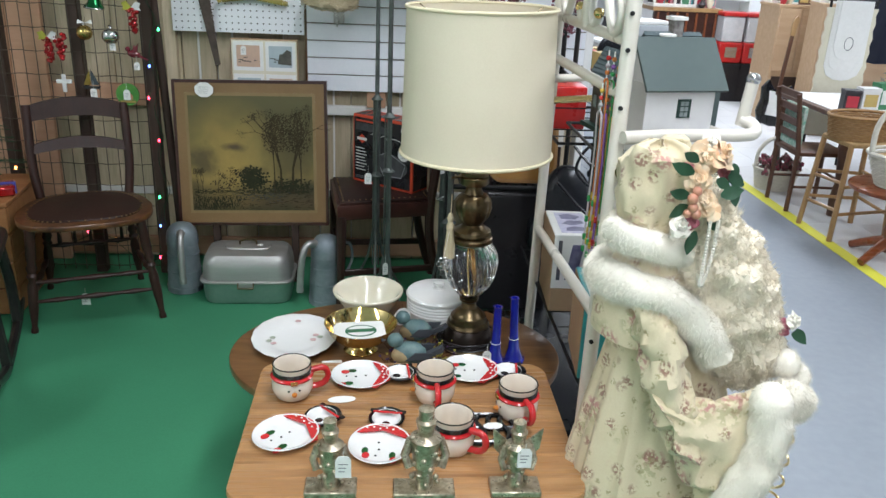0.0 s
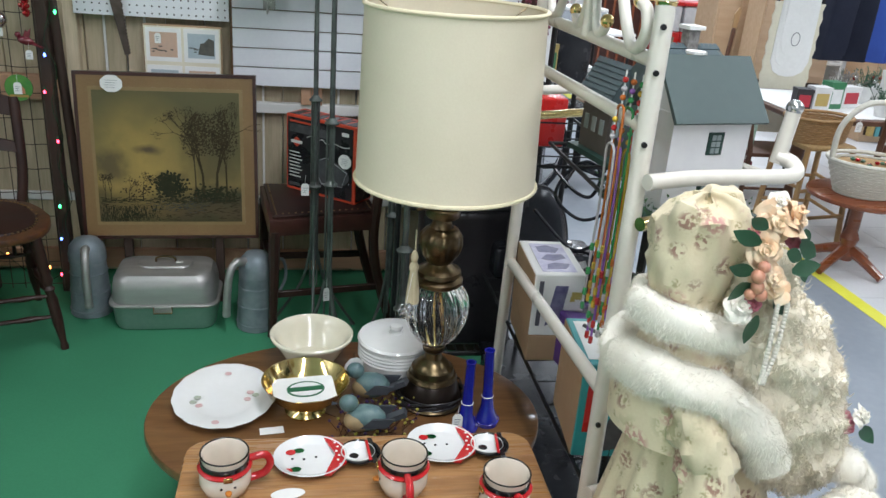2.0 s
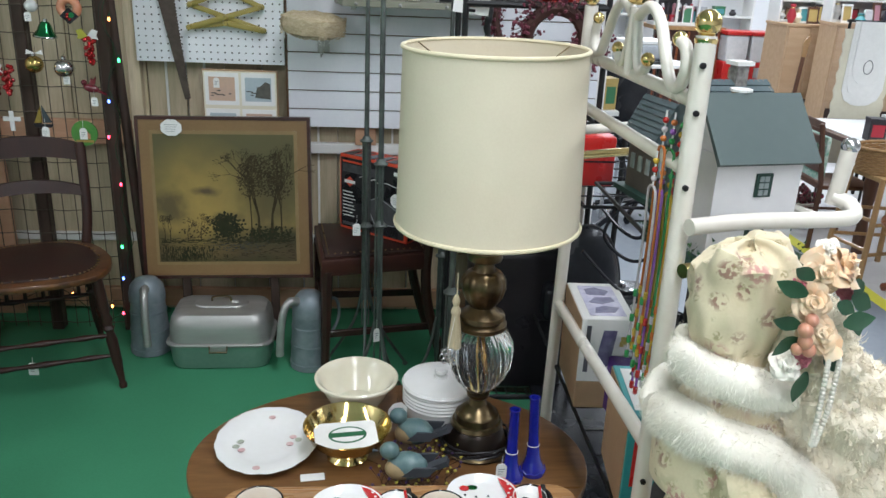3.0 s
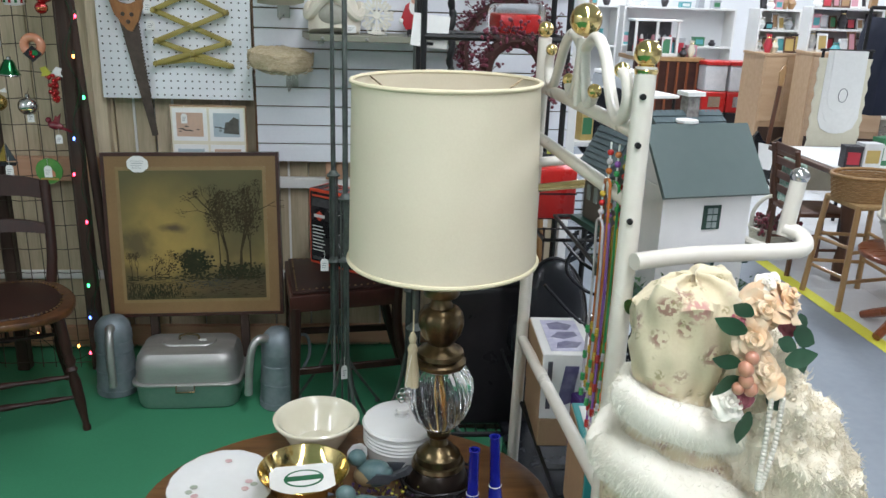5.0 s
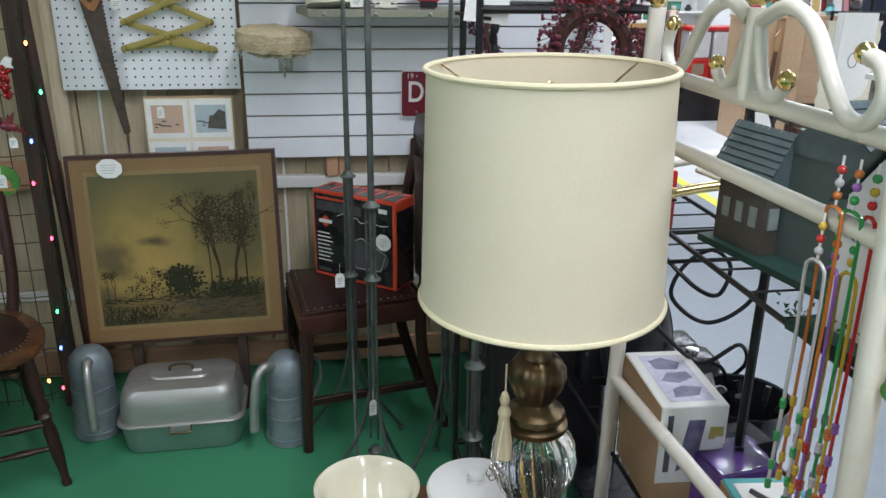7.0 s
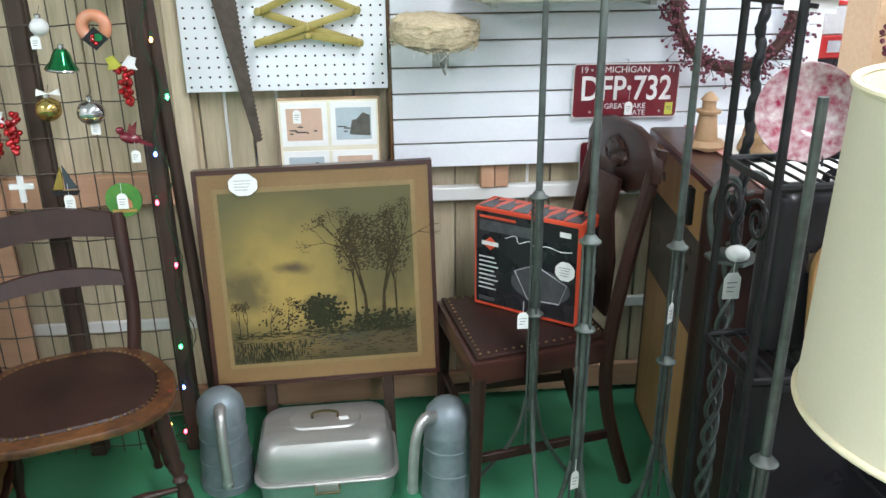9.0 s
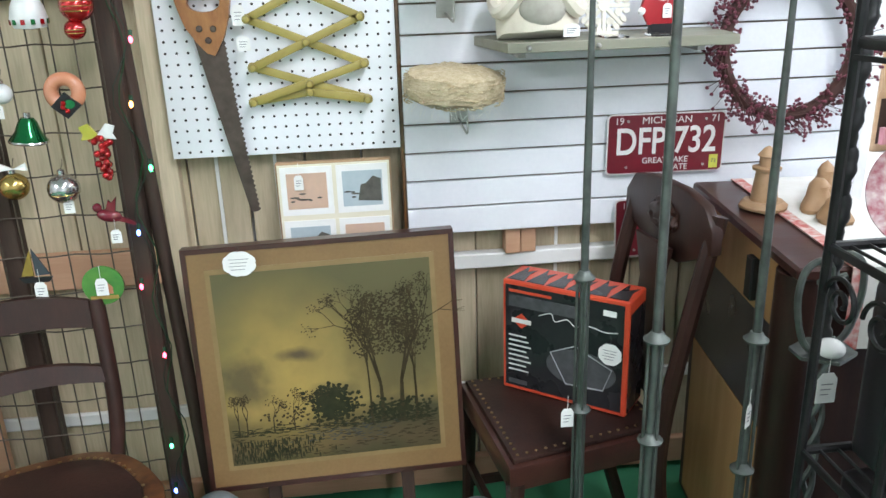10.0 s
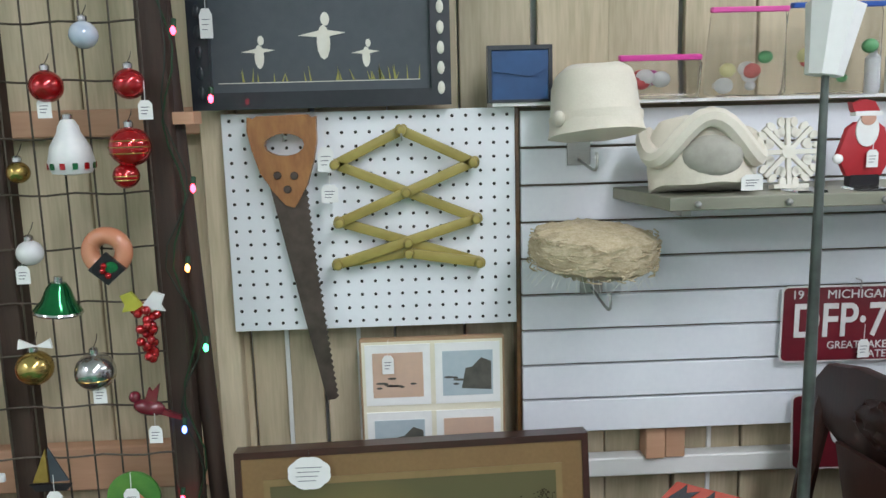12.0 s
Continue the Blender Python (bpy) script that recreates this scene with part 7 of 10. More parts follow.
# bead necklaces on the headboard
BEADC = [(0.55, 0.02, 0.02), (0.62, 0.40, 0.04), (0.03, 0.30, 0.08), (0.30, 0.10, 0.42), (0.60, 0.16, 0.03), (0.55, 0.50, 0.52)]
BEADM = [mat("bead_plastic", c, None, 20, 0.25, coat=0.4) for c in BEADC]
for k in range(6):
    nk = thing("bead_necklace", on_near(1.19) + Vector((-0.004 - 0.003 * k, 0.030 + 0.010 * k, 0.0)), "bright plastic bead necklace hanging from a headboard rail", "necklace", "bead necklaces")
    w, h0, top = 0.010 + 0.004 * (k % 3), 0.36 + 0.022 * (k % 4), -0.02 - 0.065 * (k % 2)
    loop = [(0.0, -w, -h0), (0.002, -w * 0.95, -h0 * 0.5), (0.0, -w, top - 0.02), (0.0, -w * 0.7, top - 0.004), (0, 0, top), (0, w * 0.7, top - 0.004), (0.0, w, top - 0.02), (0.002, w * 0.95, -h0 * 0.5), (0.0, w, -h0)]
    pts = curve_pts(loop, 10)
    part("strand", T(pts, 0.0022, 6), BEADM[k], nk)
    bb = bmesh.new()
    for i, p in enumerate(pts):
        if p.z < -h0 * 0.62 and i % 2 == 0:
            for s in (0, 1, 2):
                ball(bb, p + Vector((0, 0, -0.004 * s)), 0.0042, (1, 1, 0.9), 8, 6)
    tagged(part("beads", bb, BEADM[(k + 3) % 6], nk), kind="stuff")
    part("hanger", T([(0, 0, top), (0.0, 0.0, top + 0.055)], 0.0015, 5), M_PAPER, nk)
    for s in range(3):
        part("charm", S((0, 0, top + 0.012 + 0.014 * s), 0.005, (1, 1, 1), 10, 7), BEADM[(k + s) % 6], nk)

# ---- black wire rack that holds boxes and the doll's house ----
wr = thing("black_wire_rack", (0.012, -0.03, 0), "black metal wire rack crowded with boxed goods", "rack")
for lx, ly, h in ((0.612, 2.0, 0.985), (0.54, 2.62, 1.0), (0.71, 2.62, 1.0), (0.71, 1.64, 0.985), (0.545, 1.655, 0.985)):
    part("leg", T([(lx, ly, 0), (lx, ly, h)], 0.008, 8), M_BLACKMETAL, wr)


def wire_shelf(x0, x1, y0, y1, z):
    part("shelf_rim", T([(x0, y0, z), (x1, y0, z), (x1, y1, z), (x0, y1, z)], 0.0045, 6, closed=True), M_BLACKMETAL, wr)
    w = None
    n = int((y1 - y0) / 0.085)
    for i in range(1, n):
        y = y0 + (y1 - y0) * i / n
        if w is None:
            w = part("shelf_wire", T([(x0, 0, z), (x1, 0, z)], 0.002, 5), M_BLACKMETAL, wr, at=(0, y, 0))
            y_first = y
        else:
            again(w, wr, (0, y, 0))


wire_shelf(0.50, 0.72, 1.60, 2.12, 0.985)
wire_shelf(0.485, 0.72, 2.14, 2.66, 0.925)
wire_shelf(0.475, 0.78, 1.56, 2.66, 0.495)

M_PURPLEART = mat("violet_print", (0.08, 0.07, 0.16), (0.20, 0.19, 0.28), 30, 0.4)
M_TEAL = mat("teal_carton", (0.02, 0.27, 0.28), (0.03, 0.32, 0.33), 12, 0.35, coat=0.2)
wb = thing("white_boxed_kit", pose(0.484, 1.98, 0.5005, 0, 0, -3) @ Matrix.Diagonal((0.97, 0.88, 1, 1)), "white printed carton with violet product pictures", "box", "cartons")
part("stand_box", B(0.0, 0.12, 0.0, 0.23, 0.0, 0.065, bevel=0.002), M_CARD, wb, "plain brown lower half", smooth=False)
part("carton", B(0.0, 0.12, 0.0, 0.23, 0.0655, 0.216, bevel=0.002), M_PAPER, wb, "white carton", smooth=False)
part("side_flap", B(-0.0015, 0.0, 0.002, 0.228, 0.067, 0.214), M_CARD, wb, "brown cardboard side", smooth=False)
part("top_panel", B(0.02, 0.102, 0.02, 0.208, 0.2161, 0.2166), mat("pale_violet_print", (0.42, 0.40, 0.56), (0.62, 0.60, 0.70), 30, 0.4), wb, smooth=False)
part("art", P([(0.035, 0.15), (0.075, 0.145), (0.09, 0.175), (0.06, 0.198), (0.032, 0.185)], 0.2162, 0.217, "z"), M_PURPLEART, wb, smooth=False)
part("art", P([(0.03, 0.10), (0.06, 0.09), (0.092, 0.11), (0.088, 0.135), (0.05, 0.132)], 0.2162, 0.217, "z"), M_PURPLEART, wb, smooth=False)
part("art", P([(0.034, 0.035), (0.08, 0.04), (0.095, 0.07), (0.06, 0.078), (0.04, 0.066)], 0.2162, 0.217, "z"), M_PURPLEART, wb, smooth=False)
part("art", P([(0.035, 0.09), (0.075, 0.11), (0.08, 0.19), (0.05, 0.19)], -0.0012, -0.0002), M_PURPLEART, wb, smooth=False)
part("title_bar", B(0.012, 0.022, -0.0012, -0.0002, 0.09, 0.20), M_INK, wb, smooth=False)
part("logo_bar", B(0.09, 0.114, -0.0012, -0.0002, 0.15, 0.175), mat("gold_print", (0.5, 0.38, 0.08)), wb, smooth=False)
tb = thing("teal_tool_carton", pose(0.484, 1.625, 0.5005, 0, 0, -6) @ Matrix.Diagonal((0.97, 1, 1.1, 1)), "teal tool carton with a brown side and tool picture", "box", "cartons")
part("carton", B(0.0, 0.115, 0.0, 0.185, 0.0, 0.18, bevel=0.002), M_TEAL, tb, "teal carton", smooth=False)
part("side_flap", B(-0.0015, 0.0, 0.002, 0.183, 0.002, 0.178), M_CARD, tb, "brown cardboard side", smooth=False)
part("top_art", B(0.012, 0.10, 0.02, 0.17, 0.1802, 0.181), M_PAPER, tb, smooth=False)
part("tool_art", T(curve_pts([(0.03, 0.15, 0.1815), (0.06, 0.10, 0.1815), (0.05, 0.05, 0.1815), (0.08, 0.03, 0.1815)], 5), 0.005, 6), M_GREYINK, tb)
part("front_art", P([(0.045, 0.01), (0.10, 0.02), (0.105, 0.09), (0.07, 0.10)], -0.0012, -0.0002), M_GREYINK, tb, smooth=False)
part("letter_bar", B(0.014, 0.034, -0.0012, -0.0002, 0.05, 0.15), M_REDPAINT, tb, "red lettering bar", smooth=False)
pk = thing("violet_packet", pose(0.56, 1.90, 0.5005, 0, 0, 8), "violet plastic-wrapped game packet", "packet")
part("packet", B(0.0, 0.11, 0.0, 0.085, 0, 0.13, bevel=0.004), mat("violet_pack", (0.07, 0.02, 0.20), (0.12, 0.05, 0.26), 12, 0.25, coat=0.5), pk, smooth=False)
part("lettering_bar", B(0.015, 0.095, -0.001, 0.0, 0.015, 0.03), M_PAPER, pk, smooth=False)
part("film_top", lumps(B(0.0, 0.11, 0.0, 0.085, 0.131, 0.175, bevel=0.01), 0.008, 0.03), M_BAG, pk)
pot = thing("black_pot", (0.70, 2.10, 0.4995), "black pot filled with chrome gadgets", "pot")
part("pot", L([(0.0, 0), (0.065, 0), (0.085, 0.15), (0.088, 0.155), (0.082, 0.153), (0.062, 0.01), (0.0, 0.008)], 36), M_PLASTIC, pot)
for k in range(9):
    r9 = random.Random(k + 40)
    part("gadget", T([(r9.uniform(-0.05, 0.05), r9.uniform(-0.05, 0.05), 0.02), (r9.uniform(-0.07, 0.07), r9.uniform(-0.07, 0.07), r9.uniform(0.15, 0.19))], r9.uniform(0.004, 0.012), 8), M_OSILVER if k % 2 else M_PLASTIC, pot)
dm = thing("oval_roaster_cover", pose(0.60, 2.36, 0.615, -12, 0, 18), "large glossy dark oval roaster cover standing on edge", "cover")
part("dome", move(S((0, 0, 0), 1.0, (0.092, 0.035, 0.145), 40, 24), Matrix.Translation((0, 0, 0.03))), M_PLASTIC, dm)
part("rim", T([(0.094 * math.cos(a), 0.0, 0.03 + 0.147 * math.sin(a)) for a in [2 * math.pi * i / 48 for i in range(48)]], 0.005, 8, closed=True), M_BLACKMETAL, dm)
rb = thing("red_case", (0.50, 2.26, 0.9305), "red plastic case on a wire shelf", "case")
part("body", B(0.0, 0.10, 0.0, 0.12, 0.0, 0.118, bevel=0.006, seg=2), M_REDPAINT, rb)
part("seam", B(-0.001, 0.101, -0.001, 0.121, 0.058, 0.062), M_PLASTIC, rb, smooth=False)
cb = thing("cable_coil", (0.62, 2.14, 0.5), "coiled black cable looped over a rack", "cable")
part("loop", T(curve_pts([(-0.06, 0.05, 0.40), (-0.02, 0.0, 0.36), (0.02, -0.01, 0.35), (0.04, 0.0, 0.40), (0.01, 0.02, 0.425), (-0.035, 0.03, 0.39), (-0.05, 0.03, 0.33), (0.02, 0.02, 0.28), (0.09, 0.0, 0.33), (0.13, 0.0, 0.44), (0.10, 0.02, 0.49)], 8), 0.0042, 8), M_PLASTIC, cb)
part("loop", T(curve_pts([(-0.10, 0.03, 0.30), (0.0, 0.0, 0.21), (0.08, 0.0, 0.24), (0.12, 0.04, 0.17), (0.06, 0.08, 0.10), (-0.02, 0.05, 0.15), (-0.08, 0.0, 0.02)], 8), 0.0042, 8), M_PLASTIC, cb)
part("loop", T([(0.03 + 0.06 * math.cos(a), 0.04, 0.13 + 0.06 * math.sin(a)) for a in [2 * math.pi * i / 32 for i in range(32)]], 0.004, 8, closed=True), M_PLASTIC, cb)
for k, (bx, by, bw, bh) in enumerate(((0.50, 2.42, 0.12, 0.10), (0.66, 2.44, 0.14, 0.08), (0.64, 1.74, 0.11, 0.09), (0.66, 2.30, 0.11, 0.12))):
    o = thing("black_gadget", (bx, by, 0.4998), "black plastic gadget on a wire shelf", "gadget", "black gadgets")
    part("housing", lumps(B(0, bw, 0, bw * 0.8, 0, bh, bevel=0.02, seg=3), 0.004, 0.05, k), M_PLASTIC, o)
    part("knob", L([(0.014, 0), (0.013, 0.012), (0, 0.014)], 14, c=(bw * 0.5, bw * 0.4, bh - 0.002)), M_OSILVER, o)
    part("vent", B(bw * 0.2, bw * 0.8, -0.002, 0.004, bh * 0.3, bh * 0.34), M_OSILVER, o, smooth=False)
lowbin = thing("storage_bin", (0.50, 1.62, 0.0005), "black storage bin under a wire rack", "bin")
part("bin", B(0, 0.36, 0, 0.86, 0, 0.26, bevel=0.02, seg=2), M_PLASTIC, lowbin)
part("rim", B(-0.01, 0.37, -0.01, 0.87, 0.26, 0.275, bevel=0.004), M_PLASTIC, lowbin)
yb = thing("yellow_packet", pose(0.515, 1.565, 0.0, 0, 0, 10), "yellow card packet beside grey plastic bags", "packet")
part("card", B(-0.02, 0.03, 0.0, 0.02, 0.27, 0.36), mat("ochre_card", (0.50, 0.36, 0.07)), yb, smooth=False)
part("stand", B(-0.02, 0.03, 0.0, 0.03, 0.0, 0.27), M_CARD, yb, smooth=False)
pb = bmesh.new()
box(pb, -0.04, 0.05, -0.05, 0.05, 0.0, 0.30, bevel=0.02, seg=3)
lumps(pb, 0.02, 0.05, 4)
whole("grey_bag", pb, mat("grey_plastic_bag", (0.30, 0.32, 0.34), (0.42, 0.44, 0.46), 14, 0.35, bump=0.4), (0.525, 1.46, 0.012), "crumpled grey plastic bag on the floor", "bag")

# ---- doll's house ----
M_HOUSEW = mat("dollhouse_white", (0.74, 0.73, 0.73), (0.68, 0.67, 0.68), 10, 0.5)
M_ROOFG = mat("grey_green_roof", (0.060, 0.084, 0.080), (0.070, 0.096, 0.092), 10, 0.55)
M_SHINGLE = mat("blue_grey_shingle", (0.062, 0.088, 0.095), (0.085, 0.115, 0.122), 30, 0.6, var=0.15)
M_DARKCLAD = mat("brown_grey_cladding", (0.07, 0.058, 0.05), (0.095, 0.08, 0.068), 20, 0.6)
M_SHUTTER = mat("dark_green_shutter", (0.02, 0.05, 0.04), None, 20, 0.5)
M_PANE = mat("window_pane_grey", (0.30, 0.34, 0.34), (0.22, 0.26, 0.26), 20, 0.15)
dh = thing("dolls_house", pose(0.541, 1.566, 0.9965, 0, 0, 11), "white doll's house with grey-green roof and shingled wing", "doll's house")
HW, HD, HE, HR = 0.147, 0.105, 0.174, 0.255
wall = bmesh.new()
box(wall, 0, HW, 0, HD, 0.012, HE)
part("wall", wall, M_HOUSEW, dh, "white front block", smooth=False)
part("rear_base", B(0.075, 0.265, HD + 0.031, 0.45, 0.0, 0.011), M_SHUTTER, dh, "dark green base board", smooth=False)
part("base", B(-0.03, HW + 0.03, -0.03, HD + 0.03, 0.0, 0.012), M_SHUTTER, dh, "dark green base board", smooth=False)
part("gable", P([(0.0, HE), (HD, HE), (HD * 0.5, HR - 0.012)], 0.002, HW - 0.002, "x"), M_HOUSEW, dh, smooth=False)
part("roof", P([(-0.016, HE - 0.012), (HD * 0.5, HR - 0.006), (HD * 0.5, HR + 0.002), (-0.022, HE - 0.008)], -0.012, HW + 0.014, "x"), M_ROOFG, dh, "smooth grey-green roof slope", smooth=False)
part("roof", P([(HD + 0.016, HE - 0.012), (HD * 0.5, HR - 0.006), (HD * 0.5, HR + 0.002), (HD + 0.022, HE - 0.008)], -0.012, HW + 0.014, "x"), M_ROOFG, dh, "smooth grey-green roof slope", smooth=False)


def window(x, z, w=0.028, h=0.036, axis_y=-0.0):
    win = part("window", B(x - w / 2, x + w / 2, -0.003, 0.0, z - h / 2, z + h / 2), M_SHUTTER, dh, smooth=False)
    for i in range(2):
        for k in range(3):
            part("pane", B(x - w * 0.3 + i * w * 0.32, x - w * 0.3 + i * w * 0.32 + w * 0.26, -0.0042, -0.0028, z - h * 0.42 + k * h * 0.29, z - h * 0.42 + k * h * 0.29 + h * 0.23), M_PANE, win, smooth=False)


window(0.082, 0.128)
window(0.080, 0.056, 0.032, 0.03)
part("chimney", B(0.055, 0.075, HD * 0.5 + 0.004, HD * 0.5 + 0.022, HR - 0.03, HR + 0.002), M_CARD, dh, "small brick chimney", smooth=False)
part("chimney_cap", L([(0.017, HR + 0.002), (0.017, HR + 0.006)], 8, c=(0.065, HD * 0.5 + 0.013, 0)), M_PAPER, dh, smooth=False)
wing = part("wing_wall", B(0.092, 0.146, 0.330, 0.434, 0.0112, 0.117), M_DARKCLAD, dh, "brown-grey clad wing", smooth=False)
for wy in (0.352, 0.382, 0.412):
    part("wing_window", B(0.0895, 0.0925, wy - 0.007, wy + 0.007, 0.050, 0.080), M_PANE, wing, smooth=False)
part("wing_window", B(0.100, 0.116, 0.327, 0.3305, 0.050, 0.082), M_PANE, wing, smooth=False)
part("wing_window", B(0.123, 0.139, 0.327, 0.3305, 0.050, 0.082), M_PANE, wing, smooth=False)
part("link_block", B(0.120, 0.250, HD + 0.032, 0.329, 0.0115, 0.166), M_ROOFG, dh, "grey-green rear block", smooth=False)


def shingles(name, p0, p1, slope, rows, cols):
    """Rows of small shingles up one slope: p0 to p1 is the eave, slope the way up."""
    a, b, s = Vector(p0), Vector(p1), Vector(slope)
    n = (b - a).cross(s).normalized()
    bm = bmesh.new()
    for r in range(rows):
        for c in range(cols + (r % 2)):
            f0, f1 = (c - 0.5 * (r % 2)) / cols, (c + 1 - 0.5 * (r % 2)) / cols
            f0, f1 = max(0, f0) + 0.003, min(1, f1) - 0.003
            q = [a.lerp(b, f0) + s * (r / rows) + n * 0.0035, a.lerp(b, f1) + s * (r / rows) + n * 0.0035, a.lerp(b, f1) + s * ((r + 1.1) / rows) + n * 0.001, a.lerp(b, f0) + s * ((r + 1.1) / rows) + n * 0.001]
            v = [bm.verts.new(x) for x in q] + [bm.verts.new(x - n * 0.003) for x in q[:2]]
            bm.faces.new(v[:4])
            bm.faces.new((v[1], v[0], v[4], v[5]))
    ob = part(name, bm, M_SHINGLE, dh, "blue-grey shingled roof", smooth=False)
    tagged(ob, kind="stuff")


part("wing_roof", P([(0.082, 0.115), (0.119, 0.188), (0.156, 0.115)], 0.322, 0.440), M_SHINGLE, dh, smooth=False)
shingles("wing_shingles", (0.079, 0.444, 0.114), (0.079, 0.318, 0.114), (0.041, 0, 0.077), 8, 10)
part("rear_gable", P([(0.16, 0.166), (0.345, 0.166), (0.262, 0.243)], 0.118, 0.254, "x"), M_SHINGLE, dh, smooth=False)
shingles("rear_shingles", (0.116, 0.155, 0.164), (0.256, 0.155, 0.164), (0, 0.107, 0.081), 9, 14)
tallch = part("chimney", B(0.182, 0.205, 0.248, 0.271, 0.215, 0.272), mat("grey_brick", (0.16, 0.14, 0.13), (0.34, 0.32, 0.30), 120, 0.7), dh, "brick chimney stack", smooth=False)
part("cap", B(0.176, 0.211, 0.242, 0.277, 0.272, 0.279), M_PAPER, tallch, smooth=False)
sh = bmesh.new()
r3 = random.Random(8)
for k in range(420):
    side = r3.random()
    px, py = (r3.uniform(-0.02, HW + 0.02), r3.uniform(-0.026, -0.006)) if side < 0.6 else (r3.uniform(-0.028, -0.008), r3.uniform(-0.02, 0.16))
    c = Vector((px, py, 0.012 + abs(r3.gauss(0, 0.011))))
    d = Vector((r3.uniform(-1, 1), r3.uniform(-1, 1), r3.uniform(0.2, 1))) * 0.007
    e = d.orthogonal().normalized() * 0.0022
    sh.faces.new([sh.verts.new(c - e), sh.verts.new(c + e), sh.verts.new(c + d)])
tagged(part("shrubs", sh, mat("model_shrub_green", (0.02, 0.06, 0.02), (0.035, 0.085, 0.03), 40, 0.8), dh, smooth=False), kind="stuff")

# ---- dressed Father Christmas figure ----
def floral_mat():
    m = mat("cream_floral_cloth", (0.70, 0.61, 0.42), (0.64, 0.54, 0.35), 16, 0.85, bump=0.25, fine=260, sheen=0.2)
    nt = m.node_tree
    b = nt.nodes["Principled BSDF"]
    tc = nt.nodes.new("ShaderNodeTexCoord")
    out = b.inputs["Base Color"].links[0].from_socket
    for scale, size, petal, col, off, k in ((15, 0.42, 110, (0.48, 0.20, 0.19, 1), 0.0, 0.85), (15, 0.48, 80, (0.34, 0.31, 0.15, 1), 0.012, 0.6), (24, 0.40, 150, (0.30, 0.15, 0.11, 1), 4.0, 0.9), (40, 0.30, 200, (0.32, 0.26, 0.12, 1), 9.0, 0.75)):
        ad = nt.nodes.new("ShaderNodeVectorMath")
        ad.operation = "ADD"
        ad.inputs[1].default_value = (off, off, off)
        nt.links.new(tc.outputs["Object"], ad.inputs[0])
        vo = nt.nodes.new("ShaderNodeTexVoronoi")
        vo.inputs["Scale"].default_value = scale
        nt.links.new(ad.outputs[0], vo.inputs["Vector"])
        n = nt.nodes.new("ShaderNodeTexNoise")
        n.inputs["Scale"].default_value, n.inputs["Detail"].default_value = petal, 3
        nt.links.new(ad.outputs[0], n.inputs["Vector"])
        near = nt.nodes.new("ShaderNodeMapRange")
        near.inputs["From Min"].default_value, near.inputs["From Max"].default_value = size, size * 0.6
        nt.links.new(vo.outputs["Distance"], near.inputs["Value"])
        pet = nt.nodes.new("ShaderNodeMapRange")
        pet.inputs["From Min"].default_value, pet.inputs["From Max"].default_value = 0.47, 0.53
        pet.inputs["To Max"].default_value = k
        nt.links.new(n.outputs["Fac"], pet.inputs["Value"])
        both = nt.nodes.new("ShaderNodeMath")
        both.operation = "MULTIPLY"
        nt.links.new(near.outputs[0], both.inputs[0])
        nt.links.new(pet.outputs[0], both.inputs[1])
        x = nt.nodes.new("ShaderNodeMix")
        x.data_type = "RGBA"
        nt.links.new(both.outputs[0], x.inputs["Factor"])
        nt.links.new(out, x.inputs[6])
        x.inputs[7].default_value = col
        out = x.outputs[2]
    nt.links.new(out, b.inputs["Base Color"])
    return m


M_FLORAL = floral_mat()
M_FUR = mat("white_fur", (0.86, 0.82, 0.72), (0.81, 0.76, 0.65), 20, 0.9, sheen=0.1)
M_MOHAIR = mat("ivory_mohair", (0.82, 0.75, 0.61), (0.74, 0.66, 0.51), 20, 0.9, sheen=0.1)
M_ROSE = mat("apricot_silk_rose", (0.78, 0.50, 0.28), (0.74, 0.60, 0.42), 30, 0.7, sheen=0.3)
M_ROSEP = mat("dusty_pink_silk", (0.40, 0.10, 0.14), (0.50, 0.18, 0.20), 30, 0.7)
M_LEAF = mat("silk_leaf_green", (0.018, 0.065, 0.03), (0.035, 0.10, 0.05), 25, 0.5)
M_PEARL = mat("pearl", (0.76, 0.70, 0.60), None, 20, 0.2, coat=0.6)
M_PBERRY = mat("peach_bead", (0.62, 0.30, 0.18), (0.5, 0.2, 0.14), 20, 0.3, coat=0.4)
FIG = [M_FLORAL, M_FUR, M_MOHAIR, M_ROSE, M_ROSEP, M_LEAF, M_PEARL, M_PBERRY, M_BRASS]
fig = bmesh.new()
frng = random.Random(31)


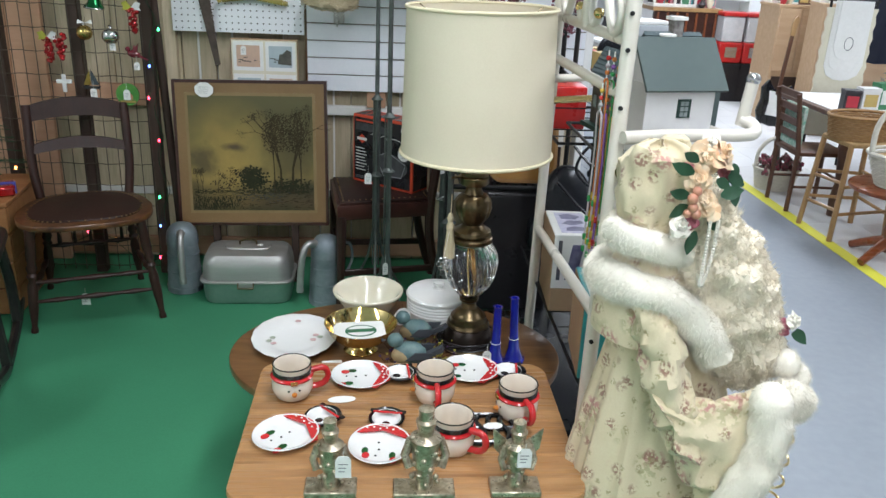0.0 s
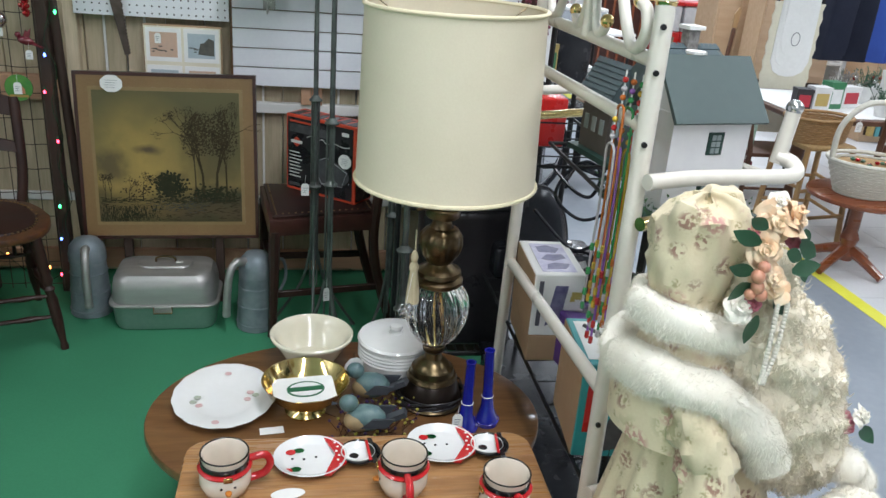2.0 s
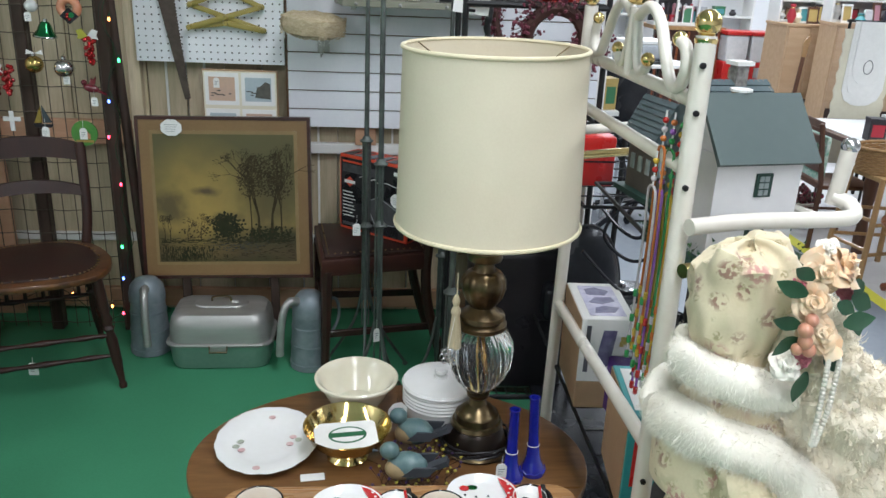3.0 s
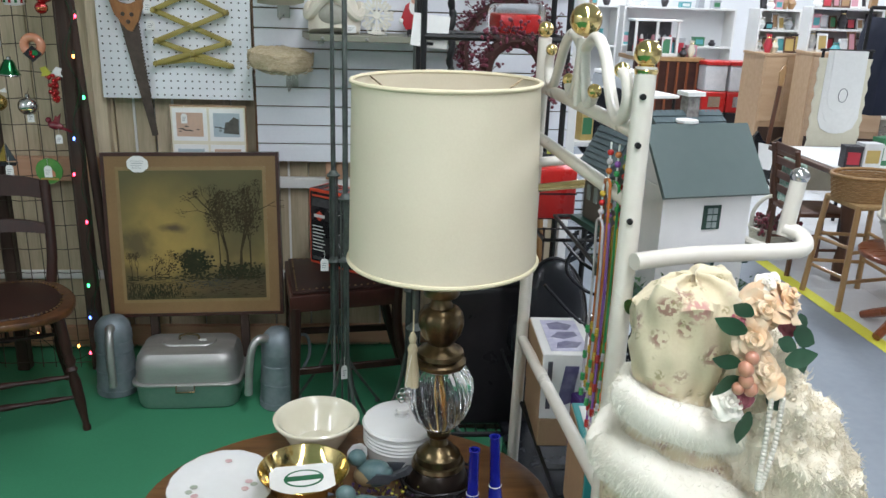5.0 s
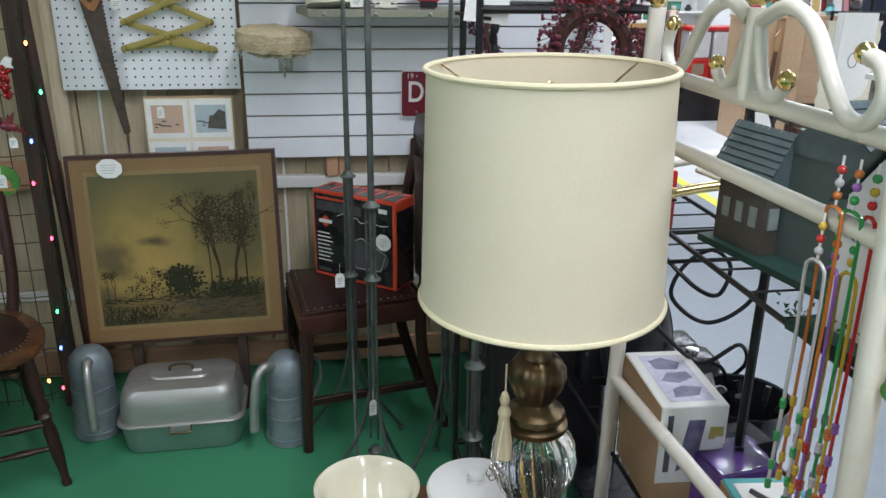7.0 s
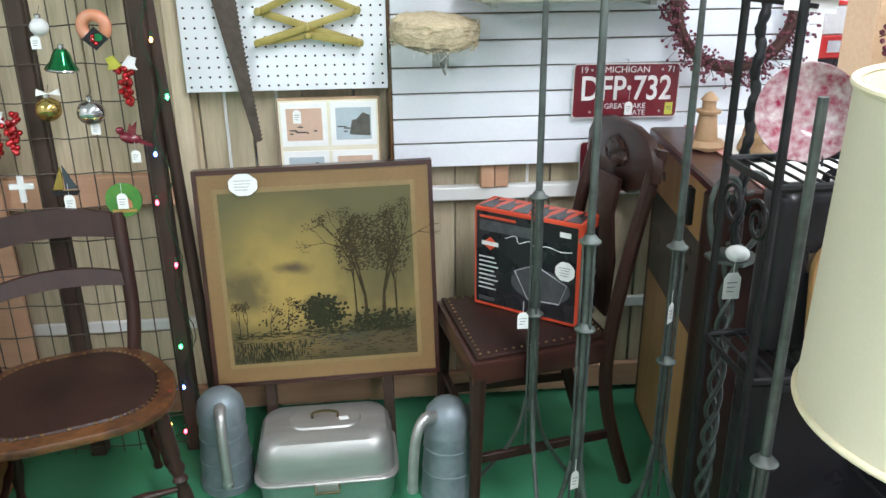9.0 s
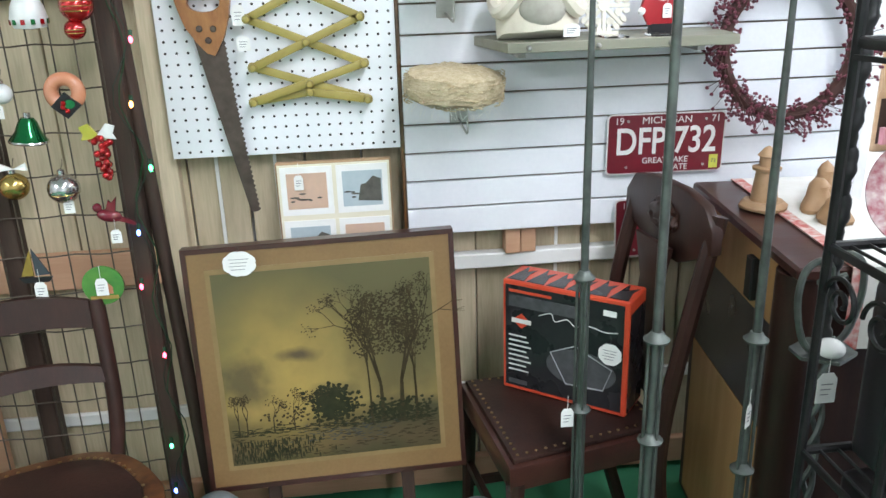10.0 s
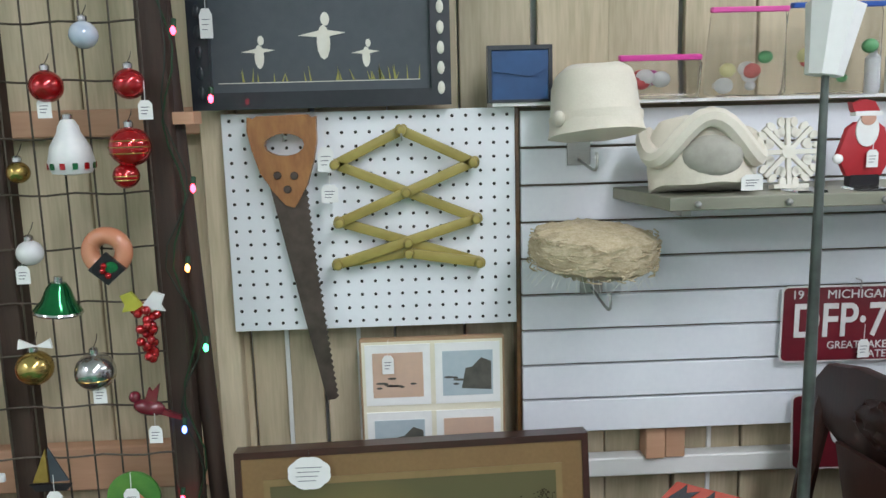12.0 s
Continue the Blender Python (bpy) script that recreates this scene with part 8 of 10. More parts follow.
def blades(bm, src, idx, count, ln, w, curl=0.0, droop=0.3):
    """Short fibres grown from the faces of src."""
    src.normal_update()
    faces = list(src.faces)
    areas = np.cumsum([f.calc_area() for f in faces])
    out = bmesh.new()
    for _ in range(count):
        f = faces[int(np.searchsorted(areas, frng.random() * areas[-1]))]
        vs = f.verts
        u, v = frng.random(), frng.random()
        if len(vs) == 4:
            p = vs[0].co.lerp(vs[1].co, u).lerp(vs[3].co.lerp(vs[2].co, u), v)
        else:
            p = vs[0].co.lerp(vs[1].co, u).lerp(vs[2].co, v)
        d = (f.normal + Vector((frng.uniform(-0.8, 0.8), frng.uniform(-0.8, 0.8), frng.uniform(-0.8, 0.8) - droop))).normalized() * ln * frng.uniform(0.5, 1.2)
        side = d.cross(Vector((frng.random(), frng.random(), frng.random()))).normalized()
        e = side * w
        if curl:
            pts = [p]
            for q in range(1, 6):
                a = q * 1.3
                pts.append(p + d * q * 0.18 + side * curl * math.sin(a) + side.cross(d.normalized()) * curl * (math.cos(a) - 1))
            prev = None
            for q in pts:
                cur = (out.verts.new(q - e), out.verts.new(q + e))
                if prev:
                    out.faces.new((prev[0], prev[1], cur[1], cur[0]))
                prev = cur
        else:
            out.faces.new((out.verts.new(p - e), out.verts.new(p + e), out.verts.new(p + d)))
    add_to(bm, out, idx)


def fur(path, r, count=900, ln=0.016):
    src = lumps(T(path, r * 0.93, 18), 0.008, 0.03, 2)
    blades(fig, src, 1, count * 7, ln * 0.7, 0.00032, droop=0.7)
    add_to(fig, src, 1)


CX, CY = 0.565, 1.335
# robe with folds
robe = bmesh.new()
prof = [(-0.044, 0.227), (0.12, 0.218), (0.30, 0.195), (0.45, 0.165), (0.58, 0.135), (0.70, 0.105), (0.80, 0.078), (0.86, 0.055)]
rr = []
for z, r in prof:
    ring = []
    for i in range(96):
        a = 2 * math.pi * i / 96
        k = 1 + (0.075 * math.sin(11 * a + 1.4 * math.sin(3 * a)) + 0.04 * math.sin(23 * a)) * (1 - z / 0.95)
        ring.append(robe.verts.new((CX - 0.035 * z / 0.86 + r * 1.02 * k * math.cos(a), CY + r * 0.72 * k * math.sin(a), z + 0.003)))
    rr.append(ring)
for a, b in zip(rr, rr[1:]):
    for i in range(96):
        j = (i + 1) % 96
        robe.faces.new((a[i], a[j], b[j], b[i]))
robe.faces.new(list(reversed(rr[0])))
add_to(fig, robe, 0)
# hood, gathered at the neck
hood = bmesh.new()
hprof = [(0.054, 0.893), (0.068, 0.908), (0.064, 0.921), (0.060, 0.932), (0.064, 0.944), (0.068, 0.962), (0.070, 0.985), (0.070, 1.005), (0.069, 1.026), (0.067, 1.046), (0.062, 1.064), (0.054, 1.078), (0.040, 1.088), (0.022, 1.094), (0.004, 1.095)]
hr = []
for r, z in hprof:
    z = 0.893 + (z - 0.893) * 0.86
    ring = []
    t = (z - 0.898) / 0.208
    for i in range(120):
        a = 2 * math.pi * i / 120
        k = 1 + 0.05 * math.sin(17 * a + 2 * math.sin(2 * a) + 5 * t) * max(0.0, 1 - 3.2 * t) + 0.03 * math.sin(23 * a + 3 + 2 * math.sin(3 * a)) * max(0.0, t - 0.7) * 3 + 0.020 * math.sin(3 * a + 7 * t) + 0.014 * math.sin(7 * a + 16 * t + 2 * math.sin(2 * a))
        dz = 0.004 * math.sin(7 * a + 1) * t
        ring.append(hood.verts.new((0.482 + r * 1.05 * k * math.cos(a), 1.345 + r * 0.9 * k * math.sin(a), z + dz)))
    hr.append(ring)
for a, b in zip(hr, hr[1:]):
    for i in range(120):
        j = (i + 1) % 120
        hood.faces.new((a[i], a[j], b[j], b[i]))
hood.faces.new(hr[-1])
add_to(fig, lumps(lumps(lumps(hood, 0.019, 0.04, 7), 0.006, 0.018, 5), 0.002, 0.009, 3), 0)
# shoulders and cape folds
cape = bmesh.new()
lathe(cape, [(0.118, 0.72), (0.122, 0.76), (0.105, 0.82), (0.075, 0.87), (0.05, 0.90)], 48, c=(0.51, 1.335, 0), squash=(1.05, 0.8))
add_to(fig, lumps(cape, 0.012, 0.05, 5), 0)
# fur collars
fur([(0.495 + 0.082 * math.cos(a), 1.335 + 0.066 * math.sin(a), 0.895 - 0.012 * math.cos(a)) for a in [2 * math.pi * i / 26 for i in range(27)]], 0.027, 1500)
fur(curve_pts([(0.40, 1.36, 0.815), (0.425, 1.285, 0.825), (0.49, 1.245, 0.815), (0.555, 1.235, 0.775), (0.60, 1.235, 0.715)], 6), 0.036, 1800)
fur(curve_pts([(0.40, 1.36, 0.815), (0.43, 1.42, 0.82), (0.52, 1.43, 0.82), (0.60, 1.40, 0.78)], 6), 0.032, 600)
# near arm and its fur cuff
upper = T(curve_pts([(0.478, 1.262, 0.80), (0.488, 1.228, 0.73), (0.508, 1.205, 0.655), (0.53, 1.195, 0.60)], 6), [0.042, 0.042, 0.041, 0.041, 0.040, 0.040, 0.040, 0.040, 0.040, 0.040, 0.040, 0.040, 0.041, 0.042, 0.042, 0.041, 0.038, 0.034, 0.03], 28)
add_to(fig, lumps(lumps(upper, 0.018, 0.032, 4), 0.008, 0.013, 9), 0)
# wide hanging sleeve from elbow to cuff
bell = bmesh.new()
br_ = []
for i in range(25):
    t = i / 24
    top = Vector((0.475 + 0.19 * t, 1.198 - 0.022 * t, 0.665 + 0.028 * t - 0.075 * math.sin(math.pi * t) * 0.35))
    low = Vector((0.500 + 0.112 * t, 1.200 - 0.03 * t, 0.600 - 0.185 * t ** 0.85))
    mid, half = (top + low) / 2, (top - low) / 2
    thick = 0.020 + 0.022 * math.sin(math.pi * min(1, 0.25 + t * 0.75))
    ring = []
    for k in range(48):
        a = 2 * math.pi * k / 48
        fold = 1 + 0.16 * math.sin(6 * a + 4 * t) * (0.35 + t) + 0.08 * math.sin(11 * a - 7 * t)
        crease = 0.010 * math.sin(17 * t + 2.2 * math.sin(a)) * math.sin(a + 1.0)
        ring.append(bell.verts.new(mid + half * math.cos(a) + Vector((crease, (thick * fold) * math.sin(a) - abs(crease) * 0.5, crease * 0.5))))
    br_.append(ring)
for a, b in zip(br_, br_[1:]):
    for k in range(48):
        j = (k + 1) % 48
        bell.faces.new((a[k], a[j], b[j], b[k]))
bell.faces.new(list(reversed(br_[0])))
bell.faces.new(br_[-1])
add_to(fig, lumps(lumps(bell, 0.006, 0.028, 6), 0.002, 0.010, 2), 0)
fur(curve_pts([(0.672, 1.150, 0.672), (0.672, 1.136, 0.60), (0.648, 1.132, 0.53), (0.617, 1.134, 0.46), (0.597, 1.14, 0.40)], 6), 0.037, 2200)
fur(curve_pts([(0.70, 1.19, 0.655), (0.735, 1.20, 0.65), (0.765, 1.215, 0.635)], 5), 0.034, 900)
for bx, by, bz, br in ((0.672, 1.150, 0.670, 0.037), (0.598, 1.14, 0.402, 0.036), (0.735, 1.235, 0.70, 0.026), (0.765, 1.24, 0.672, 0.024)):
    src = S((bx, by, bz), br)
    blades(fig, src, 1, 1500, 0.010, 0.00034, droop=0.7)
    add_to(fig, src, 1)
# beard of curled mohair
beard = bmesh.new()
rot = Euler((0, radians(-24), 0)).to_matrix()
ball(beard, (0.632, 1.285, 0.79), 1.0, (0.088, 0.064, 0.178), 64, 44, rot=rot)
lumps(beard, 0.018, 0.040, 8)
lumps(beard, 0.012, 0.014, 3)
lumps(beard, 0.006, 0.006, 6)
blades(fig, beard, 2, 16000, 0.012, 0.0004, droop=0.8)
blades(fig, beard, 2, 2600, 0.013, 0.0009, curl=0.003, droop=0.9)
add_to(fig, beard, 2)
face = lumps(S((0.565, 1.31, 0.95), 0.055, (1, 0.9, 1.1), 32, 20), 0.012, 0.014)
blades(fig, face, 2, 1200, 0.018, 0.0005, curl=0.004, droop=0.5)
add_to(fig, face, 2)


# silk roses, buds and leaves on the hood
FLOWERS = Vector((-0.048, -0.004, 0.010))


def gathered(c):
    """Hood flowers keep close to the spray's lowest bloom; those on the arm stay."""
    if c[0] > 0.70:
        return Vector(c)
    return Vector((0.545 + (c[0] - 0.545) * 0.68, c[1], 0.94 + (c[2] - 0.94) * 0.80))


def rose(c, r, idx, seed):
    c, r = gathered(c), r * 0.9
    q = random.Random(seed)
    out = bmesh.new()
    tilt = Euler((radians(62 + q.uniform(-25, 15)), radians(q.uniform(-20, 20)), radians(q.uniform(-25, 35)))).to_matrix().to_4x4()
    for n, rad, lift, rise in ((3, 0.20, 0.34, 0.40), (4, 0.36, 0.24, 0.38), (5, 0.56, 0.12, 0.30), (6, 0.80, 0.02, 0.16), (6, 0.98, -0.06, 0.02)):
        for k in range(n):
            a = 2 * math.pi * k / n + q.uniform(-0.5, 0.5)
            size = q.uniform(0.82, 1.12)
            ph, tw = q.uniform(0, 6), q.uniform(-0.35, 0.35)
            bm = bmesh.new()
            g_ = []
            for u in range(5):
                row = []
                for v in range(7):
                    fu, fv = u / 4, v / 3 - 1
                    spread = 0.35 + 0.75 * math.sin(math.pi * (0.15 + 0.62 * fu))
                    ang = a + fv * spread * (1.15 if rad < 0.5 else 0.72) + tw * fu
                    rr_ = r * size * rad * (0.30 + 0.70 * fu) * (1 - 0.14 * fv * fv * fu)
                    rim = fu * fu * 0.13 * r * math.sin(3.1 * fv + ph)
                    z = r * (lift + rise * fu * (1.25 - 0.55 * fu)) + rim - 0.10 * r * fu ** 3
                    row.append(bm.verts.new((rr_ * math.cos(ang), rr_ * math.sin(ang), z)))
                g_.append(row)
            for u in range(4):
                for v in range(6):
                    bm.faces.new((g_[u][v], g_[u][v + 1], g_[u + 1][v + 1], g_[u + 1][v]))
            add_to(out, bm, idx)
    add_to(out, S((0, 0, r * 0.22), r * 0.30, (1, 1, 0.9), 12, 8), idx)
    add_to(fig, move(out, Matrix.Translation(Vector(c) + FLOWERS) @ tilt), idx)


for k, (c, r, i) in enumerate((((0.585, 1.255, 1.078), 0.034, 3), ((0.632, 1.262, 1.086), 0.036, 3), ((0.566, 1.242, 1.040), 0.032, 3), ((0.588, 1.235, 0.988), 0.036, 3), ((0.545, 1.24, 0.940), 0.028, 1), ((0.548, 1.252, 1.058), 0.018, 4), ((0.566, 1.236, 0.948), 0.016, 4), ((0.655, 1.275, 1.05), 0.022, 4), ((0.60, 1.27, 1.108), 0.016, 1), ((0.62, 1.28, 1.106), 0.014, 1), ((0.77, 1.25, 0.755), 0.02, 4), ((0.785, 1.245, 0.77), 0.022, 1))):
    rose(c, r, i, k)


def leaf(c, ln, ang, tip):
    bm = bmesh.new()
    rows_ = []
    for u in range(6):
        f = u / 5
        w = ln * 0.30 * math.sin(math.pi * min(0.98, f * 0.9 + 0.08))
        rows_.append([bm.verts.new((f * ln, -w, -0.1 * w + tip * f * f * ln)), bm.verts.new((f * ln, 0, -0.25 * w + tip * f * f * ln)), bm.verts.new((f * ln, w, -0.1 * w + tip * f * f * ln))])
    for a, b in zip(rows_, rows_[1:]):
        for j in range(2):
            bm.faces.new((a[j], a[j + 1], b[j + 1], b[j]))
    m = Matrix.Translation(gathered(c) + FLOWERS) @ Euler((0, radians(-ang), 0)).to_matrix().to_4x4() @ Euler((radians(75), 0, 0)).to_matrix().to_4x4()
    bmesh.ops.scale(bm, vec=(0.8, 0.8, 0.8), verts=bm.verts)
    add_to(fig, move(bm, m), 5)


for c, ln, ang in (((0.552, 1.236, 1.052), 0.048, 165), ((0.56, 1.238, 1.075), 0.04, 150), ((0.548, 1.232, 1.005), 0.045, 170), ((0.55, 1.232, 0.985), 0.05, 200), ((0.60, 1.228, 0.975), 0.05, -55), ((0.625, 1.23, 1.01), 0.048, 15), ((0.65, 1.25, 1.045), 0.05, -25), ((0.665, 1.262, 1.065), 0.04, -60), ((0.572, 1.228, 0.935), 0.055, -95), ((0.61, 1.235, 1.04), 0.04, -20), ((0.79, 1.24, 0.755), 0.045, -50), ((0.78, 1.235, 0.75), 0.04, -20), ((0.67, 1.25, 1.02), 0.045, -70)):
    leaf(c, ln, ang, frng.uniform(-0.3, 0.3))
for c, r in (((0.556, 1.226, 0.985), 0.012), ((0.552, 1.226, 1.003), 0.0125), ((0.566, 1.226, 0.972), 0.012), ((0.545, 1.228, 0.972), 0.010), ((0.562, 1.228, 1.018), 0.011)):
    add_to(fig, S(gathered(c) + FLOWERS, r * 0.75, (1, 1, 1), 14, 10), 7)
for s in range(2):
    pts = curve_pts([(0.585 + 0.014 * s, 1.222, 0.955), (0.582 + 0.012 * s, 1.214, 0.90), (0.578 + 0.004 * s, 1.208, 0.85)], 12)
    for p in pts:
        add_to(fig, S(p + FLOWERS, 0.0036, (1, 1, 1), 8, 6), 6)
# a lace-trimmed wire basket on the arm
for k in range(5):
    z = 0.38 + 0.045 * k
    add_to(fig, T([(0.735 + 0.035 * math.cos(a), 1.22 + 0.03 * math.sin(a), z) for a in [2 * math.pi * i / 20 for i in range(20)]], 0.0025, 5, closed=True), 8)
whole("father_christmas_figure", fig, FIG, pose(0.066, 0.03, 0.042) @ Matrix.Diagonal((0.935, 1, 1, 1)), "tall Father Christmas figure in cream floral robe and fur", "figure")

# ---- dark shelving stand by the cabinet ----
et = thing("black_etagere", (0, 0, 0), "black wrought-iron shelf stand with scrolled brackets", "shelf stand")
EX0, EX1, EY0, EY1 = 0.25, 0.60, 2.45, 2.63
for ex in (EX0, EX1):
    for ey in (EY0, EY1):
        part("upright", T([(ex, ey, 0), (ex, ey, 1.47)], 0.0075, 8), M_BLACKMETAL, et)
for z in (0.25, 0.70, 1.04, 1.325):
    part("shelf_rim", T([(EX0, EY0, z), (EX1, EY0, z), (EX1, EY1, z), (EX0, EY1, z)], 0.008, 8, closed=True), M_BLACKMETAL, et)
    for k in range(1, 12):
        x = EX0 + (EX1 - EX0) * k / 12
        part("shelf_wire", T([(x, EY0, z), (x, EY1, z)], 0.0028, 6), M_BLACKMETAL, et)
for s in (0, 1):
    y = EY0 + 0.045 + 0.09 * s
    part("scroll", T([(EX0, y + (0.04 - 0.0009 * i) * math.cos(i * 0.28), 0.97 + (0.04 - 0.0009 * i) * math.sin(i * 0.28)) for i in range(38)], 0.004, 6), M_BLACKMETAL, et)
sp = thing("speckled_plate", pose(0.345, 2.565, 1.048, -8, 0, -38) @ Matrix.Scale(0.74, 4), "red and white speckled enamel plate standing on edge", "plate")
M_SPECK = mat("red_white_speckle", (0.62, 0.52, 0.52), (0.28, 0.012, 0.05), 34, 0.2, coat=0.6, fine=90)
part("disc", L([(0.0, 0.004), (0.06, 0.004), (0.078, -0.004), (0.108, -0.014), (0.110, -0.012), (0.08, 0.002), (0.062, 0.012), (0.0, 0.012)], 56, c=(0, 0, 0.112), axis="y"), M_SPECK, sp)
part("easel", T([(-0.05, -0.02, 0.0), (-0.04, 0.02, 0.08), (0.04, 0.02, 0.08), (0.05, -0.02, 0.0)], 0.003, 6), M_BLACKMETAL, sp)
sc2 = thing("dark_suitcase", pose(0.305, 2.475, 0.2585), "tall black suitcase on the lowest wire shelf", "suitcase", "black suitcases")
part("body", B(0.0, 0.28, 0.0, 0.14, 0, 0.42, bevel=0.02, seg=3), M_BLACK, sc2)
part("handle", T(curve_pts([(0.09, 0.065, 0.416), (0.10, 0.065, 0.435), (0.18, 0.065, 0.435), (0.19, 0.065, 0.416)], 4), 0.006, 8), M_PLASTIC, sc2)
sc = thing("dark_suitcase", pose(0.305, 2.52, 0.7085, 0, 0, 0), "black suitcase on a wire shelf of a stand", "suitcase", "black suitcases")
part("body", B(0.0, 0.28, 0.0, 0.085, 0, 0.30, bevel=0.02, seg=3), M_BLACK, sc)
part("handle", T(curve_pts([(0.09, 0.042, 0.297), (0.10, 0.042, 0.32), (0.18, 0.042, 0.32), (0.19, 0.042, 0.297)], 4), 0.007, 8), M_PLASTIC, sc)
for sx in (0.07, 0.21):
    part("latch", B(sx - 0.015, sx + 0.015, -0.004, 0.002, 0.16, 0.195), M_OSILVER, sc, smooth=False)
tn = thing("serving_board", pose(0.47, 2.478, 0.7085, -8, 0, 0) @ Matrix.Diagonal((0.85, 1, 1, 1)), "rounded amber wooden serving board leaning on a suitcase", "board")
part("board", P(rounded(-0.13, 0.13, 0.0, 0.225, 0.06), -0.008, 0.008, bevel=0.004), M_TAN, tn)
part("stripe", P(rounded(-0.118, 0.118, 0.012, 0.213, 0.055), -0.0095, -0.0075), mat("amber_varnish", (0.34, 0.17, 0.04), (0.26, 0.12, 0.03), 6, 0.3, coat=0.3), tn, smooth=False)
floor_lamp(0.238, 2.345, 1.20, "weathered green iron lamp stem beside the shelf stand", (0.62, 0.45), 5, False)
card = thing("white_card", pose(0.262, 2.455, 1.30, 0, 6, 10), "plain white card clipped to a lamp stem", "card")
part("card", B(-0.045, 0.045, -0.001, 0.001, 0, 0.075), M_PAPER, card, smooth=False)
part("clip", B(-0.01, 0.01, -0.004, 0.15, 0.005, 0.012), M_BLACKMETAL, card, smooth=False)
berry_wreath(pose(0.47, 2.435, 1.25, 0, 0, 0), "small burgundy berry wreath hung from the shelf stand", 0.07, 220, 9)
bagged = thing("bagged_toy", pose(0.49, 2.50, 1.3335, 0, 0, 8) @ Matrix.Scale(0.6, 4), "red toy in a clear plastic bag", "toy")
part("toy", B(-0.09, 0.09, 0, 0.12, 0, 0.08, bevel=0.015, seg=2), M_REDPAINT, bagged)
part("film", lumps(B(-0.11, 0.11, -0.02, 0.14, 0, 0.12, bevel=0.03, seg=3), 0.012, 0.04), M_BAG, bagged)

# ---- left side: crate, little tree, rocking chair, bag ----
M_ORANGEWOOD = mat("orange_pine", (0.34, 0.15, 0.055), (0.25, 0.10, 0.034), 4, 0.55, bump=0.15, stretch=(0.7, 6, 6))
crate = thing("pine_crate", pose(-1.345, 2.95, 0, 0, 0, 6), "orange-brown wooden crate of slatted boards", "crate")
for k in range(4):
    z = 0.004 + k * 0.108
    part("front_board", B(-0.55, 0.0, 0.0, 0.018, z, z + 0.103, bevel=0.003), M_ORANGEWOOD, crate, smooth=False)
    part("side_board", B(-0.018, 0.0, 0.0185, 0.38, z, z + 0.103, bevel=0.003), M_ORANGEWOOD, crate, smooth=False)
part("lid", B(-0.56, 0.008, -0.008, 0.40, 0.436, 0.452, bevel=0.003), M_ORANGEWOOD, crate, smooth=False)
part("inside", B(-0.53, -0.02, 0.02, 0.36, 0.004, 0.43), M_POST, crate, smooth=False)
cat_bag = thing("gift_packet", pose(-1.42, 3.05, 0.4525, 0, 0, 20), "small red and blue wrapped packet on a crate", "packet")
part("packet", B(-0.07, 0.07, -0.05, 0.05, 0, 0.04, bevel=0.008), M_ORED, cat_bag)
part("band", B(-0.072, 0.072, -0.012, 0.012, -0.0005, 0.042), mat("blue_ribbon", (0.03, 0.06, 0.35)), cat_bag, smooth=False)
tree = thing("tabletop_tree", (-1.55, 3.14, 0.4525), "small artificial pine tree with warm lights", "tree")
part("trunk", T([(0, 0, 0), (0, 0, 0.62)], [0.012, 0.003], 8), M_POST, tree)
nd = bmesh.new()
tr = random.Random(12)
for k in range(90):
    z = tr.uniform(0.06, 0.6)
    a = tr.uniform(0, 6.283)
    ln = 0.22 * (1 - z / 0.68) + 0.02
    base = Vector((0, 0, z))
    tip = Vector((ln * math.cos(a), ln * math.sin(a), z - 0.03))
    tube(nd, [base, tip], 0.0015, 4)
    for q in range(26):
        p = base.lerp(tip, tr.uniform(0.15, 1))
        d = Vector((tr.uniform(-1, 1), tr.uniform(-1, 1), tr.uniform(-0.6, 1))) * 0.016
        e = d.orthogonal().normalized() * 0.0008
        nd.faces.new([nd.verts.new(p - e), nd.verts.new(p + e), nd.verts.new(p + d)])
tagged(part("needles", nd, mat("pine_needle", (0.012, 0.05, 0.02), (0.02, 0.07, 0.03), 30, 0.7), tree, smooth=False), kind="stuff")
for k in range(10):
    a, z = k * 2.4, 0.08 + k * 0.05
    ln = 0.2 * (1 - z / 0.68)
    part("bulb", S((ln * math.cos(a), ln * math.sin(a), z), 0.005, (1, 1, 1.5), 8, 6), BULBM[3], tree)
pinep = thing("wall_boards", (0, 0, 0), "orange-tinted pine boards behind the crate", "wall", kind="structure")
for k in range(7):
    part("board", B(-2.36 + k * 0.142, -2.36 + k * 0.142 + 0.138, 3.535, 3.56, 0.0, 2.2, bevel=0.002), M_PINE2, pinep, smooth=False)
rk = thing("rocking_chair", pose(-1.46, 2.58, 0, 0, 0, 18), "black-painted rocking chair with a worn seat", "chair", "dark chairs")
M_BLACKWOOD = mat("worn_black_paint", (0.012, 0.011, 0.012), (0.028, 0.024, 0.022), 14, 0.35, coat=0.2)
